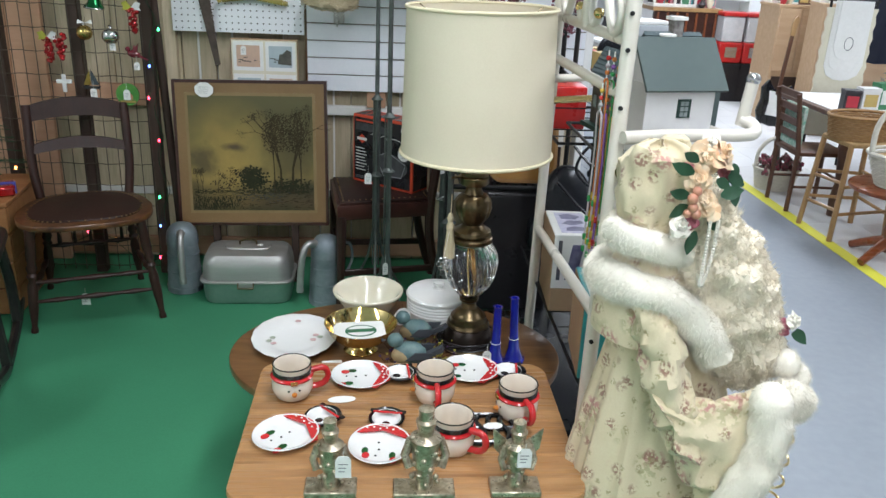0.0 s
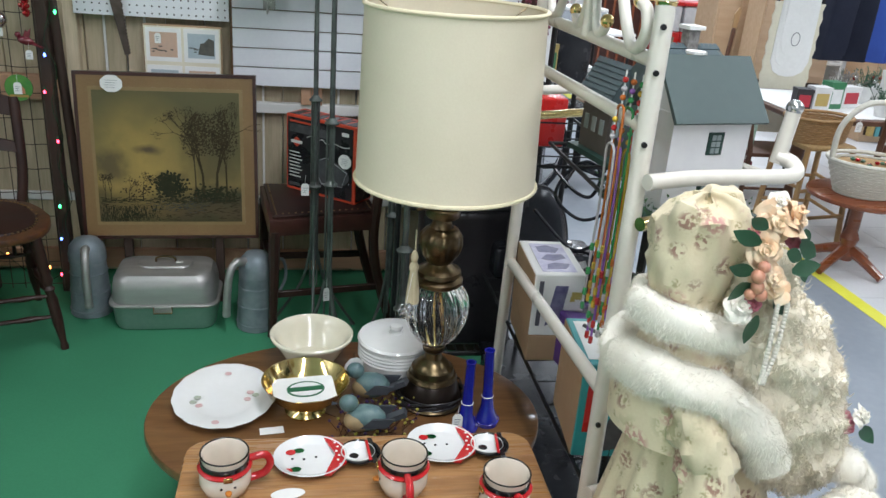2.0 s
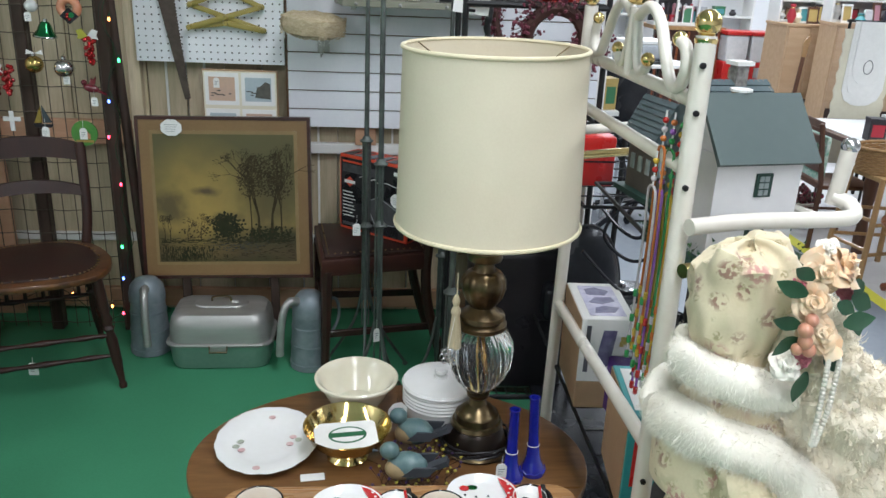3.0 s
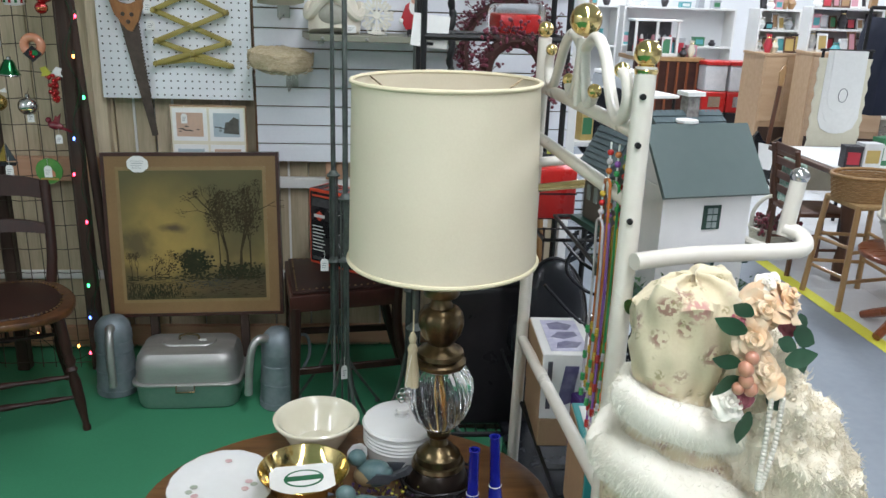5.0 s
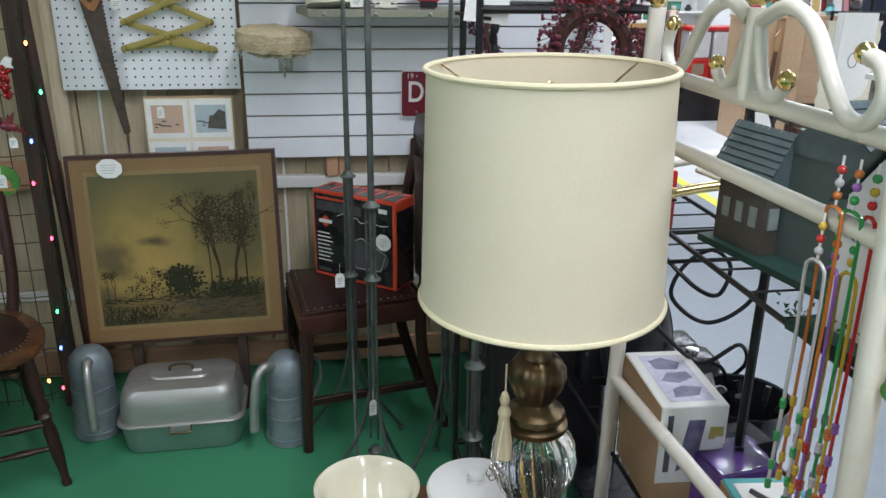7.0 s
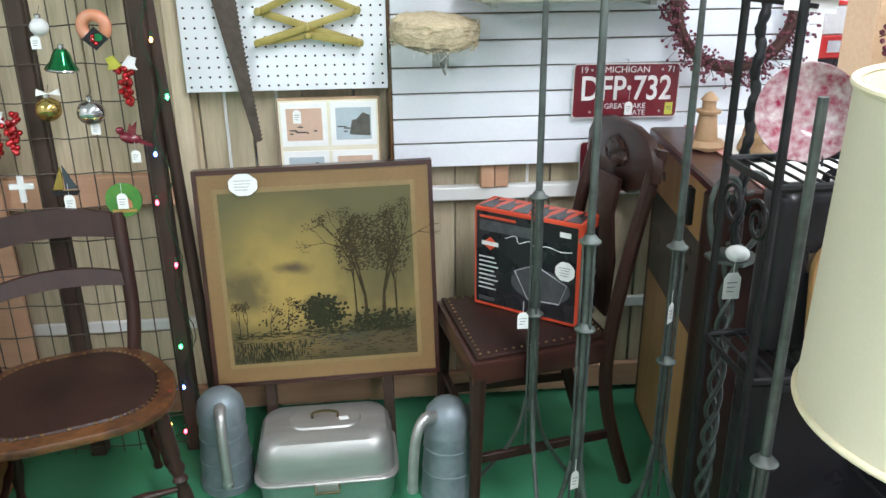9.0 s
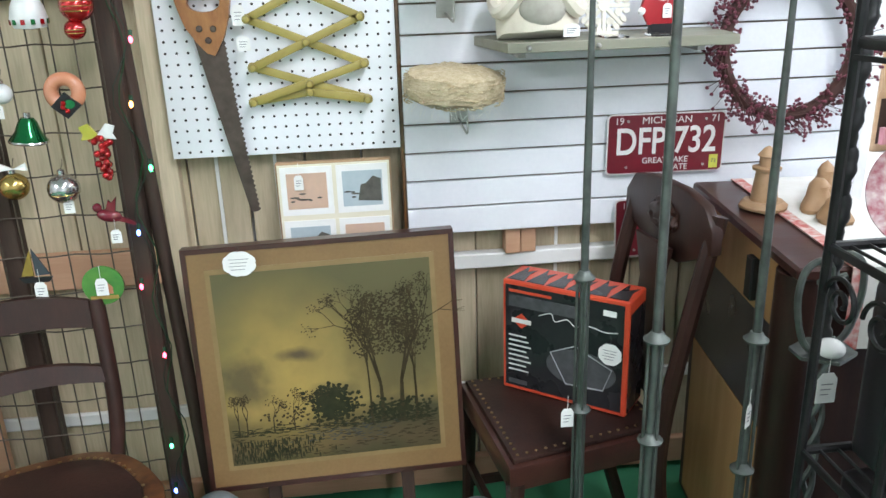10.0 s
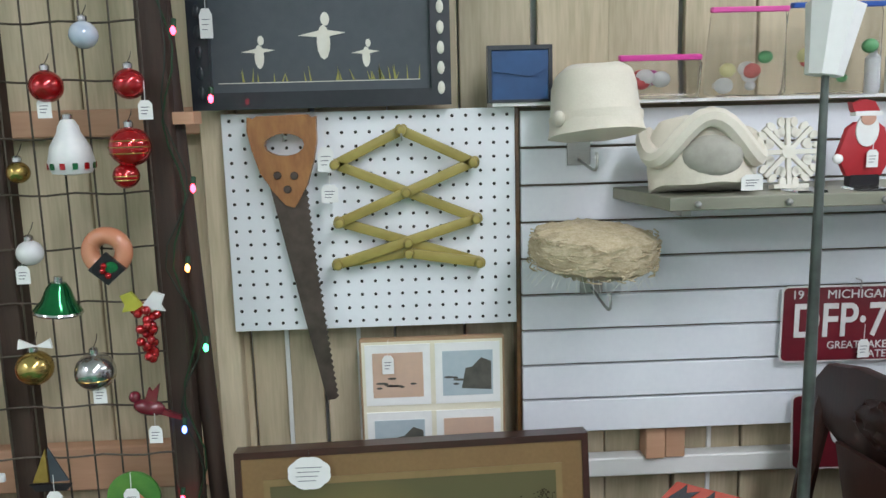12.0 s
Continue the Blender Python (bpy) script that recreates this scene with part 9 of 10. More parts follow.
for sx in (-0.22, 0.22):
    part("rocker", T(curve_pts([(sx, 0.36, 0.05), (sx, 0.18, 0.022), (sx, 0.0, 0.020), (sx, -0.2, 0.03), (sx, -0.42, 0.10)], 6), 0.017, 8), M_BLACKWOOD, rk)
    part("front_leg", T(curve_pts([(sx, 0.20, 0.03), (sx * 0.98, 0.21, 0.18), (sx * 0.93, 0.16, 0.36)], 5), 0.019, 8), M_BLACKWOOD, rk)
    part("back_leg", T([(sx, -0.16, 0.03), (sx * 0.92, -0.17, 0.37)], 0.018, 8), M_BLACKWOOD, rk)
    part("back_post", T(curve_pts([(sx * 0.9, -0.18, 0.37), (sx * 0.95, -0.24, 0.65), (sx * 0.95, -0.33, 0.92)], 5), 0.016, 8), M_BLACKWOOD, rk)
part("seat", P(rounded(-0.24, 0.24, -0.22, 0.24, 0.08), 0.365, 0.40, "z", bevel=0.01), M_BLACKWOOD, rk)
part("seat_pad", P(rounded(-0.20, 0.20, -0.18, 0.19, 0.07), 0.4005, 0.412, "z", bevel=0.005), mat("worn_tan_seat", (0.30, 0.20, 0.11), (0.2, 0.13, 0.07), 12, 0.6), rk, "worn tan seat")
for z in (0.55, 0.72, 0.88):
    part("back_slat", T([(-0.21, -0.215 - (z - 0.5) * 0.28, z), (0.21, -0.215 - (z - 0.5) * 0.28, z)], 0.013, 8), M_BLACKWOOD, rk)
bg = bmesh.new()
lathe(bg, [(0.0, 0.0), (0.10, 0.0), (0.13, 0.05), (0.135, 0.2), (0.11, 0.33), (0.06, 0.40), (0, 0.41)], 32)
whole("dark_bag", lumps(bg, 0.03, 0.08, 5), mat("dark_green_cloth", (0.012, 0.020, 0.016), (0.03, 0.04, 0.034), 22, 0.7, bump=0.4), (-1.205, 2.07, 0.0), "dark green cloth bag standing on the carpet", "bag")
price_tag(-1.065, 2.03, 0.10, 0.045, 0.05, 10)

# ---- floor tiles past the yellow line ----
tile = None
for i in range(9):
    for k in range(20):
        at_ = (2.432 + i * 0.3055, 0.6 + k * 0.3055, -0.004)
        if tile is None:
            tile = part("tile", B(0, 0.3035, 0, 0.3035, 0, 0.003), M_WTILE, tiles, smooth=False, at=at_)
        else:
            again(tile, tiles, at_)
restt = bmesh.new()
for i in range(9, 30):
    for k in range(-8, 34):
        x, y = 2.432 + i * 0.3055, 0.6 + k * 0.3055
        box(restt, x, x + 0.3035, y, y + 0.3035, -0.004, -0.001)
for i in range(9):
    for k in list(range(-8, 0)) + list(range(20, 34)):
        x, y = 2.432 + i * 0.3055, 0.6 + k * 0.3055
        box(restt, x, x + 0.3035, y, y + 0.3035, -0.004, -0.001)
tagged(part("far_tiles", restt, M_WTILE, tiles, smooth=False), kind="stuff")

# ---- things across the aisle ----
M_STOOLWOOD = mat("honey_beech", (0.42, 0.25, 0.11), (0.33, 0.18, 0.07), 6, 0.4, stretch=(4, 4, 0.7), coat=0.2)
M_RUSH = mat("woven_rush", (0.42, 0.27, 0.12), (0.30, 0.18, 0.07), 50, 0.8, bump=0.8)
M_WICKER = mat("honey_wicker", (0.36, 0.20, 0.075), (0.24, 0.125, 0.04), 40, 0.6, bump=0.5)
M_WWICKER = mat("white_wicker", (0.66, 0.63, 0.54), (0.56, 0.52, 0.43), 40, 0.6, bump=0.5)
M_CHERRY = mat("cherry_wood", (0.26, 0.075, 0.028), (0.17, 0.045, 0.017), 6, 0.3, stretch=(1, 5, 5), coat=0.3)
M_WALNUT = mat("walnut", (0.12, 0.05, 0.025), (0.075, 0.03, 0.016), 7, 0.38, stretch=(4, 4, 0.8))
stool = thing("rush_stool", pose(2.555, 4.11, 0, 0, 0, 4) @ Matrix.Diagonal((0.86, 0.86, 0.985, 1)), "honey beech bar stool with a woven rush seat", "stool")
part("seat", P(rounded(-0.17, 0.17, -0.16, 0.16, 0.03), 0.51, 0.535, "z", bevel=0.008), M_RUSH, stool, "woven rush seat")
for sx in (-1, 1):
    for sy in (-1, 1):
        part("leg", T([(sx * 0.185, sy * 0.175, 0), (sx * 0.15, sy * 0.14, 0.53)], 0.017, 10), M_STOOLWOOD, stool)
for z in (0.15, 0.30):
    f = 0.18 - 0.06 * z
    for a, b in (((-f, -f), (f, -f)), ((f, -f), (f, f)), ((f, f), (-f, f)), ((-f, f), (-f, -f))):
        part("rung", T([(*a, z), (*b, z + 0.02)], 0.010, 8), M_STOOLWOOD, stool)


def woven_basket(m, w, d, h, flare, mat_, label, hoop=0.0):
    t = thing("wicker_basket", m, label, "basket", "wicker baskets")
    n = 40
    for k in range(int(h / 0.011)):
        f = k / (h / 0.011)
        pts = []
        for i in range(n):
            a = 2 * math.pi * i / n
            s = (1 + flare * f) * (1 + 0.018 * math.cos(math.pi * i + math.pi * k))
            pts.append((w * s * math.cos(a), d * s * math.sin(a), 0.008 + k * 0.011))
        part("weave", T(pts, 0.0062, 5, closed=True), mat_, t)
    part("base", P(ellipse(w, d, 30), 0.0, 0.008, "z"), mat_, t)
    s = 1 + flare
    part("rim", T([(w * s * 1.02 * math.cos(a), d * s * 1.02 * math.sin(a), h + 0.006) for a in [2 * math.pi * i / n for i in range(n)]], 0.009, 8, closed=True), mat_, t)
    if hoop:
        part("handle", T(curve_pts([(-w * s, 0, h), (-w * s * 0.98, 0, h + hoop * 0.55), (-w * s * 0.55, 0, h + hoop * 0.93), (0, 0, h + hoop), (w * s * 0.55, 0, h + hoop * 0.93), (w * s * 0.98, 0, h + hoop * 0.55), (w * s, 0, h)], 6), 0.012, 10), mat_, t)
    return t


woven_basket(pose(2.545, 4.12, 0.5275, 0, 0, 10), 0.165, 0.115, 0.115, 0.12, M_WICKER, "honey-coloured oval wicker basket on a stool")
price_tag(2.68, 3.985, 0.63, 0.035, 0.05)
wbk = woven_basket(pose(2.56, 3.68, 0.384, 0, 0, -5) @ Matrix.Scale(1.1, 4), 0.12, 0.10, 0.14, 0.45, M_WWICKER, "white wicker flower basket with a tall hoop handle", 0.25)
part("filling", lumps(P(ellipse(0.15, 0.125, 30), 0.10, 0.128, "z"), 0.01, 0.03), M_RUSH, wbk)
for k in range(8):
    part("flower", S((0.1 * math.cos(k * 2.1) * (0.3 + 0.08 * k), 0.08 * math.sin(k * 2.1) * (0.3 + 0.08 * k), 0.135), 0.012, (1, 1, 0.6), 8, 6), (M_ORED, M_LEAF)[k % 2], wbk)
ped = thing("pedestal_table", (2.56, 3.68, 0), "small round cherry pedestal table", "table")
part("top", P(ellipse(0.245, 0.245, 56), 0.362, 0.383, "z", bevel=0.006), M_CHERRY, ped)
part("column", L([(0.035, 0.05), (0.05, 0.08), (0.032, 0.12), (0.045, 0.16), (0.028, 0.2), (0.03, 0.3), (0.06, 0.34), (0.07, 0.362)], 28), M_CHERRY, ped)
for k in range(4):
    a = radians(90 * k + 25)
    c, s = math.cos(a), math.sin(a)
    part("foot", T(curve_pts([(0.02 * c, 0.02 * s, 0.10), (0.09 * c, 0.09 * s, 0.075), (0.20 * c, 0.20 * s, 0.02)], 5), [0.028, 0.028, 0.027, 0.026, 0.025, 0.024, 0.023, 0.022, 0.021, 0.02, 0.02], 8), M_CHERRY, ped)


def ladder_chair(m, label, wood, cloth=None, k_=1.0):
    t = thing("ladder_back_chair", m, label, "chair", "chairs across the aisle")
    part("seat", P(rounded(-0.18, 0.18, -0.17, 0.17, 0.03), 0.36, 0.385, "z", bevel=0.006), M_RUSH if cloth is None else wood, t)
    for sx in (-0.165, 0.165):
        part("front_leg", T([(sx, -0.155, 0), (sx, -0.155, 0.37)], 0.015, 8), wood, t)
        part("back_post", T([(sx, 0.16, 0), (sx, 0.155, 0.38), (sx, 0.215, 0.74)], 0.0155, 8), wood, t)
        part("side_rung", T([(sx, -0.155, 0.16), (sx, 0.16, 0.16)], 0.009, 8), wood, t)
    part("front_rung", T([(-0.165, -0.155, 0.2), (0.165, -0.155, 0.2)], 0.009, 8), wood, t)
    for k in range(4):
        z = 0.45 + k * 0.085
        part("slat", B(-0.165, 0.165, 0.158 + k * 0.013, 0.170 + k * 0.013, z, z + 0.045, bevel=0.004), wood, t, smooth=False)
    if cloth:
        part("cloth", B(-0.15, 0.15, 0.135, 0.157, 0.40, 0.66, bevel=0.006), cloth, t, "green and white checked cloth")
    return t


M_GINGHAM = mat("green_check_cloth", (0.16, 0.38, 0.26), (0.55, 0.62, 0.55), 60, 0.9)
ladder_chair(pose(2.57, 4.60, 0, 0, 0, 88) @ Matrix.Diagonal((0.84, 0.95, 0.93, 1)), "walnut ladder-back chair with a green checked cloth", M_WALNUT, M_GINGHAM)
ladder_chair(pose(2.95, 3.92, 0, 0, 0, 150), "walnut side chair at a long table", M_WALNUT)
ladder_chair(pose(3.35, 3.85, 0, 0, 0, 190), "walnut side chair at a long table", M_WALNUT)
ladder_chair(pose(3.15, 3.35, 0, 0, 0, 200), "dark rush-seat chair on the white tiles", M_WALNUT)
ltab = thing("long_display_table", (0, 0, 0), "long walnut display table crowded with gifts", "table")
part("top", B(2.60, 4.4, 4.35, 5.25, 0.555, 0.583, bevel=0.004), M_WALNUT, ltab, smooth=False)
for tx in (2.66, 4.35):
    for ty in (4.4, 5.2):
        part("leg", L([(0.03, 0), (0.035, 0.1), (0.022, 0.2), (0.04, 0.4), (0.03, 0.555)], 16, c=(tx, ty, 0)), M_WALNUT, ltab)
cl = thing("table_cloth", (0, 0, 0), "white lace cloth spread on a display table", "cloth")
part("cloth", B(2.64, 4.3, 4.40, 5.2, 0.5835, 0.587), M_PAPER, cl, smooth=False)
gr = random.Random(77)
M_PASTEL = [mat("gift_" + n, c, None, 14, 0.4) for n, c in (("white", (0.74, 0.73, 0.72)), ("red", (0.50, 0.04, 0.06)), ("green", (0.05, 0.20, 0.09)), ("grey", (0.40, 0.42, 0.44)), ("teal", (0.10, 0.36, 0.38)), ("pink", (0.62, 0.30, 0.34)), ("gold", (0.5, 0.36, 0.12)), ("dark", (0.05, 0.045, 0.05)), ("wood", (0.36, 0.21, 0.10)))]


def planter(x, y, z, s, label):
    t = thing("winter_planter", (x, y, z), label, "planter", "winter planters")
    part("pot", L([(0.05 * s, 0), (0.068 * s, 0.09 * s), (0.07 * s, 0.10 * s), (0.062 * s, 0.098 * s), (0.0, 0.09 * s)], 24), M_WWICKER if gr.random() < 0.5 else M_PASTEL[0], t)
    bm = bmesh.new()
    for _ in range(70):
        a, r = gr.uniform(0, 6.283), gr.uniform(0, 0.08 * s)
        p = Vector((r * math.cos(a), r * math.sin(a), 0.09 * s))
        e = p + Vector((gr.uniform(-0.05, 0.05), gr.uniform(-0.05, 0.05), gr.uniform(0.02, 0.11) * s))
        tube(bm, [p, e], 0.0016, 4)
        d = Vector((gr.uniform(-1, 1), gr.uniform(-1, 1), gr.uniform(-1, 1))) * 0.014
        o = d.orthogonal().normalized() * 0.006
        bm.faces.new([bm.verts.new(e - o), bm.verts.new(e + o), bm.verts.new(e + d)])
    tagged(part("sprigs", bm, gr.choice((M_LEAF, M_WINE, mat("grey_sprig", (0.22, 0.20, 0.18)), M_LEAF)), t, smooth=False), kind="stuff")
    for _ in range(7):
        a, r = gr.uniform(0, 6.283), gr.uniform(0, 0.06 * s)
        part("berry", S((r * math.cos(a), r * math.sin(a), gr.uniform(0.10, 0.16) * s), 0.011 * s, (1, 1, 1), 8, 6), gr.choice((M_ORED, M_OSILVER, M_PASTEL[0])), t)


for k in range(13):
    planter(3.15 + 0.2 * (k % 7) + gr.uniform(-0.04, 0.04), 4.5 + 0.32 * (k // 7) + gr.uniform(-0.06, 0.06), 0.5875, gr.uniform(0.7, 1.1), "white planter of winter sprigs and red berries")


def gift_box(x, y, z, w, d, h, m, label="small boxed gift on display", turn=0):
    t = thing("gift_box", pose(x, y, z, 0, 0, turn), label, "box", "boxed gifts")
    part("body", B(-w / 2, w / 2, -d / 2, d / 2, 0, h, bevel=0.004), m, t, smooth=False)
    part("panel", B(-w * 0.36, w * 0.36, -d / 2 - 0.001, -d / 2 + 0.001, h * 0.2, h * 0.75), gr.choice(M_PASTEL), t, smooth=False)
    part("lid", B(-w * 0.51, w * 0.51, -d * 0.51, d * 0.51, h * 0.86, h + 0.002), m, t, smooth=False)


for k, (gx, gy, gw, gh, gm) in enumerate(((2.62, 4.95, 0.09, 0.12, 7), (2.74, 4.98, 0.11, 0.13, 0), (2.87, 5.05, 0.10, 0.15, 2), (3.0, 5.1, 0.14, 0.12, 0), (3.3, 5.1, 0.16, 0.22, 0), (3.55, 5.1, 0.2, 0.18, 3), (3.9, 5.05, 0.22, 0.2, 0))):
    gift_box(gx + 0.10, gy - 0.38, 0.5875, gw, 0.08, gh, M_PASTEL[gm], turn=gr.uniform(-15, 15))

# linen on a stand and coats
lin = thing("linen_stand", pose(3.06, 5.32, 0, 0, 0, -6) @ Matrix.Diagonal((0.92, 1, 0.93, 1)), "white embroidered linen hung on a garment stand", "linen")
for sx in (-0.16, 0.16):
    part("post", T([(sx, 0.02, 0), (sx, 0.02, 1.26)], 0.010, 8), M_BLACKMETAL, lin)
part("bar", T([(-0.18, 0.02, 1.25), (0.18, 0.02, 1.25)], 0.008, 8), M_BLACKMETAL, lin)
M_LINEN = mat("cream_linen", (0.72, 0.68, 0.54), (0.66, 0.61, 0.47), 12, 0.9, bump=0.3)
edge = [(-0.19 + 0.012 * (i % 2), 0.30 + i * 0.05) for i in range(19)] + [(0.17 - 0.012 * (i % 2), 1.20 - i * 0.05) for i in range(19)]
part("cloth", P(edge, 0.0, 0.012), M_LINEN, lin, "cream scalloped cloth", smooth=False)
for k, (w_, low) in enumerate(((0.135, 0.70), (0.118, 0.76), (0.10, 0.84))):
    hem = [(-w_, 1.25), (-w_ * 1.02, low + 0.10), (-w_ * 0.8, low + 0.035), (-w_ * 0.4, low + 0.006), (0, low), (w_ * 0.4, low + 0.008), (w_ * 0.82, low + 0.04), (w_ * 1.02, low + 0.11), (w_ * 0.98, 1.25)]
    part("towel", lumps(P(hem, -0.006 - 0.006 * k, -0.001 - 0.006 * k), 0.004, 0.05, k), M_PAPER, lin, "white embroidered towel with a curved hem", smooth=False)
part("motif", T([(0.03 * math.cos(a), -0.020, 0.96 + 0.045 * math.sin(a)) for a in [2 * math.pi * i / 20 for i in range(20)]], 0.0022, 5, closed=True), M_GREYINK, lin)
coat = thing("coat_rail", pose(3.78, 5.6, 0, 0, 0, 0), "rail of dark blue and purple coats", "coat rail")
part("rail", T([(-0.45, 0, 1.42), (0.8, 0, 1.42)], 0.012, 8), M_BLACKMETAL, coat)
for sx in (-0.45, 0.8):
    part("post", T([(sx, 0, 0), (sx, 0, 1.42)], 0.012, 8), M_BLACKMETAL, coat)
for k, c in enumerate(((0.015, 0.018, 0.035), (0.01, 0.012, 0.025), (0.03, 0.08, 0.36), (0.02, 0.05, 0.30), (0.16, 0.03, 0.16), (0.40, 0.14, 0.20), (0.02, 0.02, 0.03), (0.22, 0.04, 0.10))):
    x = -0.32 + k * 0.14
    part("coat", lumps(P([(x - 0.05, 1.36), (x + 0.05, 1.36), (x + 0.09, 1.25), (x + 0.10, 0.75), (x - 0.10, 0.75), (x - 0.09, 1.25)], -0.16, 0.16, bevel=0.02), 0.02, 0.09, k), mat("coat_cloth", c, None, 10, 0.85, bump=0.3), coat, "hanging coat")
    part("hanger", T([(x, 0, 1.36), (x, 0, 1.43)], 0.003, 5), M_OSILVER, coat)
sh2 = bmesh.new()
lathe(sh2, [(0.05, 0), (0.045, 0.05), (0.02, 0.10), (0, 0.12)], 16)
whole("santa_hat", sh2, M_REDFELT, pose(3.52, 5.6, 1.432), "small red felt hat hung on a rail", "hat")

# pale cabinets, guitar, gumball machines
def pale_cabinet(x, y, w, d, h, label, turn=0):
    t = thing("pale_cabinet", pose(x, y, 0, 0, 0, turn), label, "cabinet", "pale cabinets")
    part("body", B(0, w, 0, d, 0, h, bevel=0.004), M_PALEWOOD, t, smooth=False)
    part("top", B(-0.01, w + 0.01, -0.01, d, h, h + 0.02), M_PALEWOOD, t, smooth=False)
    for k in range(2):
        part("door", B(0.01 + k * w / 2, (k + 1) * w / 2 - 0.01, -0.014, 0.0, h * 0.45, h - 0.01, bevel=0.002), M_PALEWOOD, t, smooth=False)
    # the shelf's shaded depth is only a dark sheet behind the books
    part("bay", B(0.03, w - 0.03, -0.004, 0.0, 0.06, h * 0.40), M_POST, t, "dark sheet standing for the shade in an open shelf", smooth=False)
    for k in range(int(w / 0.05) - 2):
        bh = gr.uniform(0.12, 0.2)
        bk = part("book", B(0.05 + k * 0.05, 0.088 + k * 0.05, -0.05, 0.0, 0.06, 0.06 + bh), gr.choice(M_PASTEL), t, smooth=False)
    return t


pale_cabinet(3.46, 7.2, 0.40, 0.4, 1.0, "pale maple cabinet with an open book bay", 0)
pale_cabinet(3.56, 6.62, 0.60, 0.4, 1.05, "pale maple cabinet behind a guitar", -10)
pale_cabinet(4.45, 6.3, 0.9, 0.4, 1.0, "long pale maple cabinet", 0)
gt = thing("electric_guitar", pose(3.10, 6.3, 0.0, -10, 9, 0) @ Matrix.Scale(1.06, 4), "black electric guitar with white scratchplate on a stand", "guitar")
body = [(-0.10, 0.14), (-0.13, 0.22), (-0.11, 0.31), (-0.125, 0.40), (-0.085, 0.46), (-0.035, 0.40), (0.035, 0.40), (0.10, 0.45), (0.115, 0.38), (0.10, 0.31), (0.135, 0.22), (0.10, 0.14), (0.0, 0.12)]
part("body", P(body, -0.02, 0.02, bevel=0.006), M_BLACKGLAZE, gt)
part("scratchplate", P([(-0.06, 0.2), (-0.055, 0.30), (-0.07, 0.38), (0.03, 0.38), (0.07, 0.30), (0.06, 0.2)], -0.024, -0.02), M_PAPER, gt, smooth=False)
part("neck", B(-0.014, 0.014, -0.026, -0.008, 0.38, 0.80, bevel=0.003), M_WALNUT, gt, smooth=False)
part("headstock", P([(-0.014, 0.80), (0.014, 0.80), (0.022, 0.93), (0.004, 0.95), (-0.024, 0.90)], -0.024, -0.008), M_STOOLWOOD, gt, smooth=False)
part("stand", T([(-0.14, -0.08, 0.0), (-0.05, 0.03, 0.16), (0.05, 0.03, 0.16), (0.14, -0.08, 0.0)], 0.008, 8), M_BLACKMETAL, gt)


def gumball(x, y):
    t = thing("gumball_machine", pose(x, y, 0) @ Matrix.Diagonal((1, 1, 1.13, 1)), "red and clear gumball machine on a black stand", "gumball machine", "gumball machines")
    part("stand", B(-0.13, 0.13, -0.12, 0.12, 0, 0.34), M_BLACK, t, smooth=False)
    part("base", B(-0.12, 0.12, -0.12, 0.12, 0.342, 0.52, bevel=0.01), M_REDPAINT, t)
    part("globe", B(-0.11, 0.11, -0.11, 0.11, 0.522, 0.74, bevel=0.01), mat("clear_box", (0.5, 0.5, 0.5), (0.6, 0.58, 0.58), 20, 0.1), t)
    part("lid", B(-0.12, 0.12, -0.12, 0.12, 0.742, 0.775, bevel=0.006), M_REDPAINT, t)
    part("coin_plate", B(-0.06, 0.06, -0.126, -0.12, 0.39, 0.48), M_OSILVER, t, smooth=False)


gumball(3.47, 8.25)
gumball(3.72, 8.25)
desk = thing("slatted_desk", pose(2.78, 8.3, 0) @ Matrix.Diagonal((1, 1, 1.156, 1)), "low wooden desk with a slatted mahogany back", "desk")
part("top", B(-0.1, 0.62, 0, 0.5, 0.74, 0.77), M_STOOLWOOD, desk, smooth=False)
part("back", B(-0.08, 0.6, 0.02, 0.06, 0.0, 0.74), M_MAHOG, desk, smooth=False)
for k in range(7):
    part("slat", B(-0.05 + k * 0.1, -0.03 + k * 0.1, 0.005, 0.02, 0.02, 0.73), M_CHERRY, desk, smooth=False)
for k in range(5):
    gift_box(2.80 + 0.13 * k, 8.5, 0.8905, 0.1, 0.1, gr.uniform(0.08, 0.2), gr.choice(M_PASTEL))

# white display units with rows of small goods, further back
def display_unit(x, y, w, h, label, shelves=3, turn=0):
    t = thing("display_unit", pose(x, y, 0, 0, 0, turn), label, "display unit", "white display units")
    part("back", B(0, w, 0.28, 0.30, 0, h), M_HALLWALL, t, smooth=False)
    for s in (0, w - 0.02):
        part("side", B(s, s + 0.02, 0, 0.28, 0, h), M_WPAINT, t, smooth=False)
    for k in range(shelves + 1):
        z = 0.08 + k * (h - 0.1) / shelves
        part("shelf", B(0.02, w - 0.02, 0, 0.28, z, z + 0.018), M_WPAINT, t, smooth=False)
    for k in range(shelves + 1):
        z = 0.098 + k * (h - 0.1) / shelves
        xx = x + 0.08
        while xx < x + w - 0.1:
            hh = gr.uniform(0.06, 0.2)
            if gr.random() < 0.55:
                gift_box(xx, y + 0.12, z + 0.0005, gr.uniform(0.06, 0.12), 0.1, hh, gr.choice(M_PASTEL), turn=0)
            else:
                v = thing("china_vase", (xx, y + 0.12, z + 0.0005), "small china vase on a display shelf", "vase", "china vases")
                part("vase", L([(0.025, 0), (0.045, hh * 0.4), (0.02, hh * 0.8), (0.028, hh), (0.0, hh * 0.96)], 18), gr.choice((M_WHITECHINA, M_WHITECHINA, M_PASTEL[5], M_PASTEL[4], M_PASTEL[7])), v)
            xx += gr.uniform(0.13, 0.24)


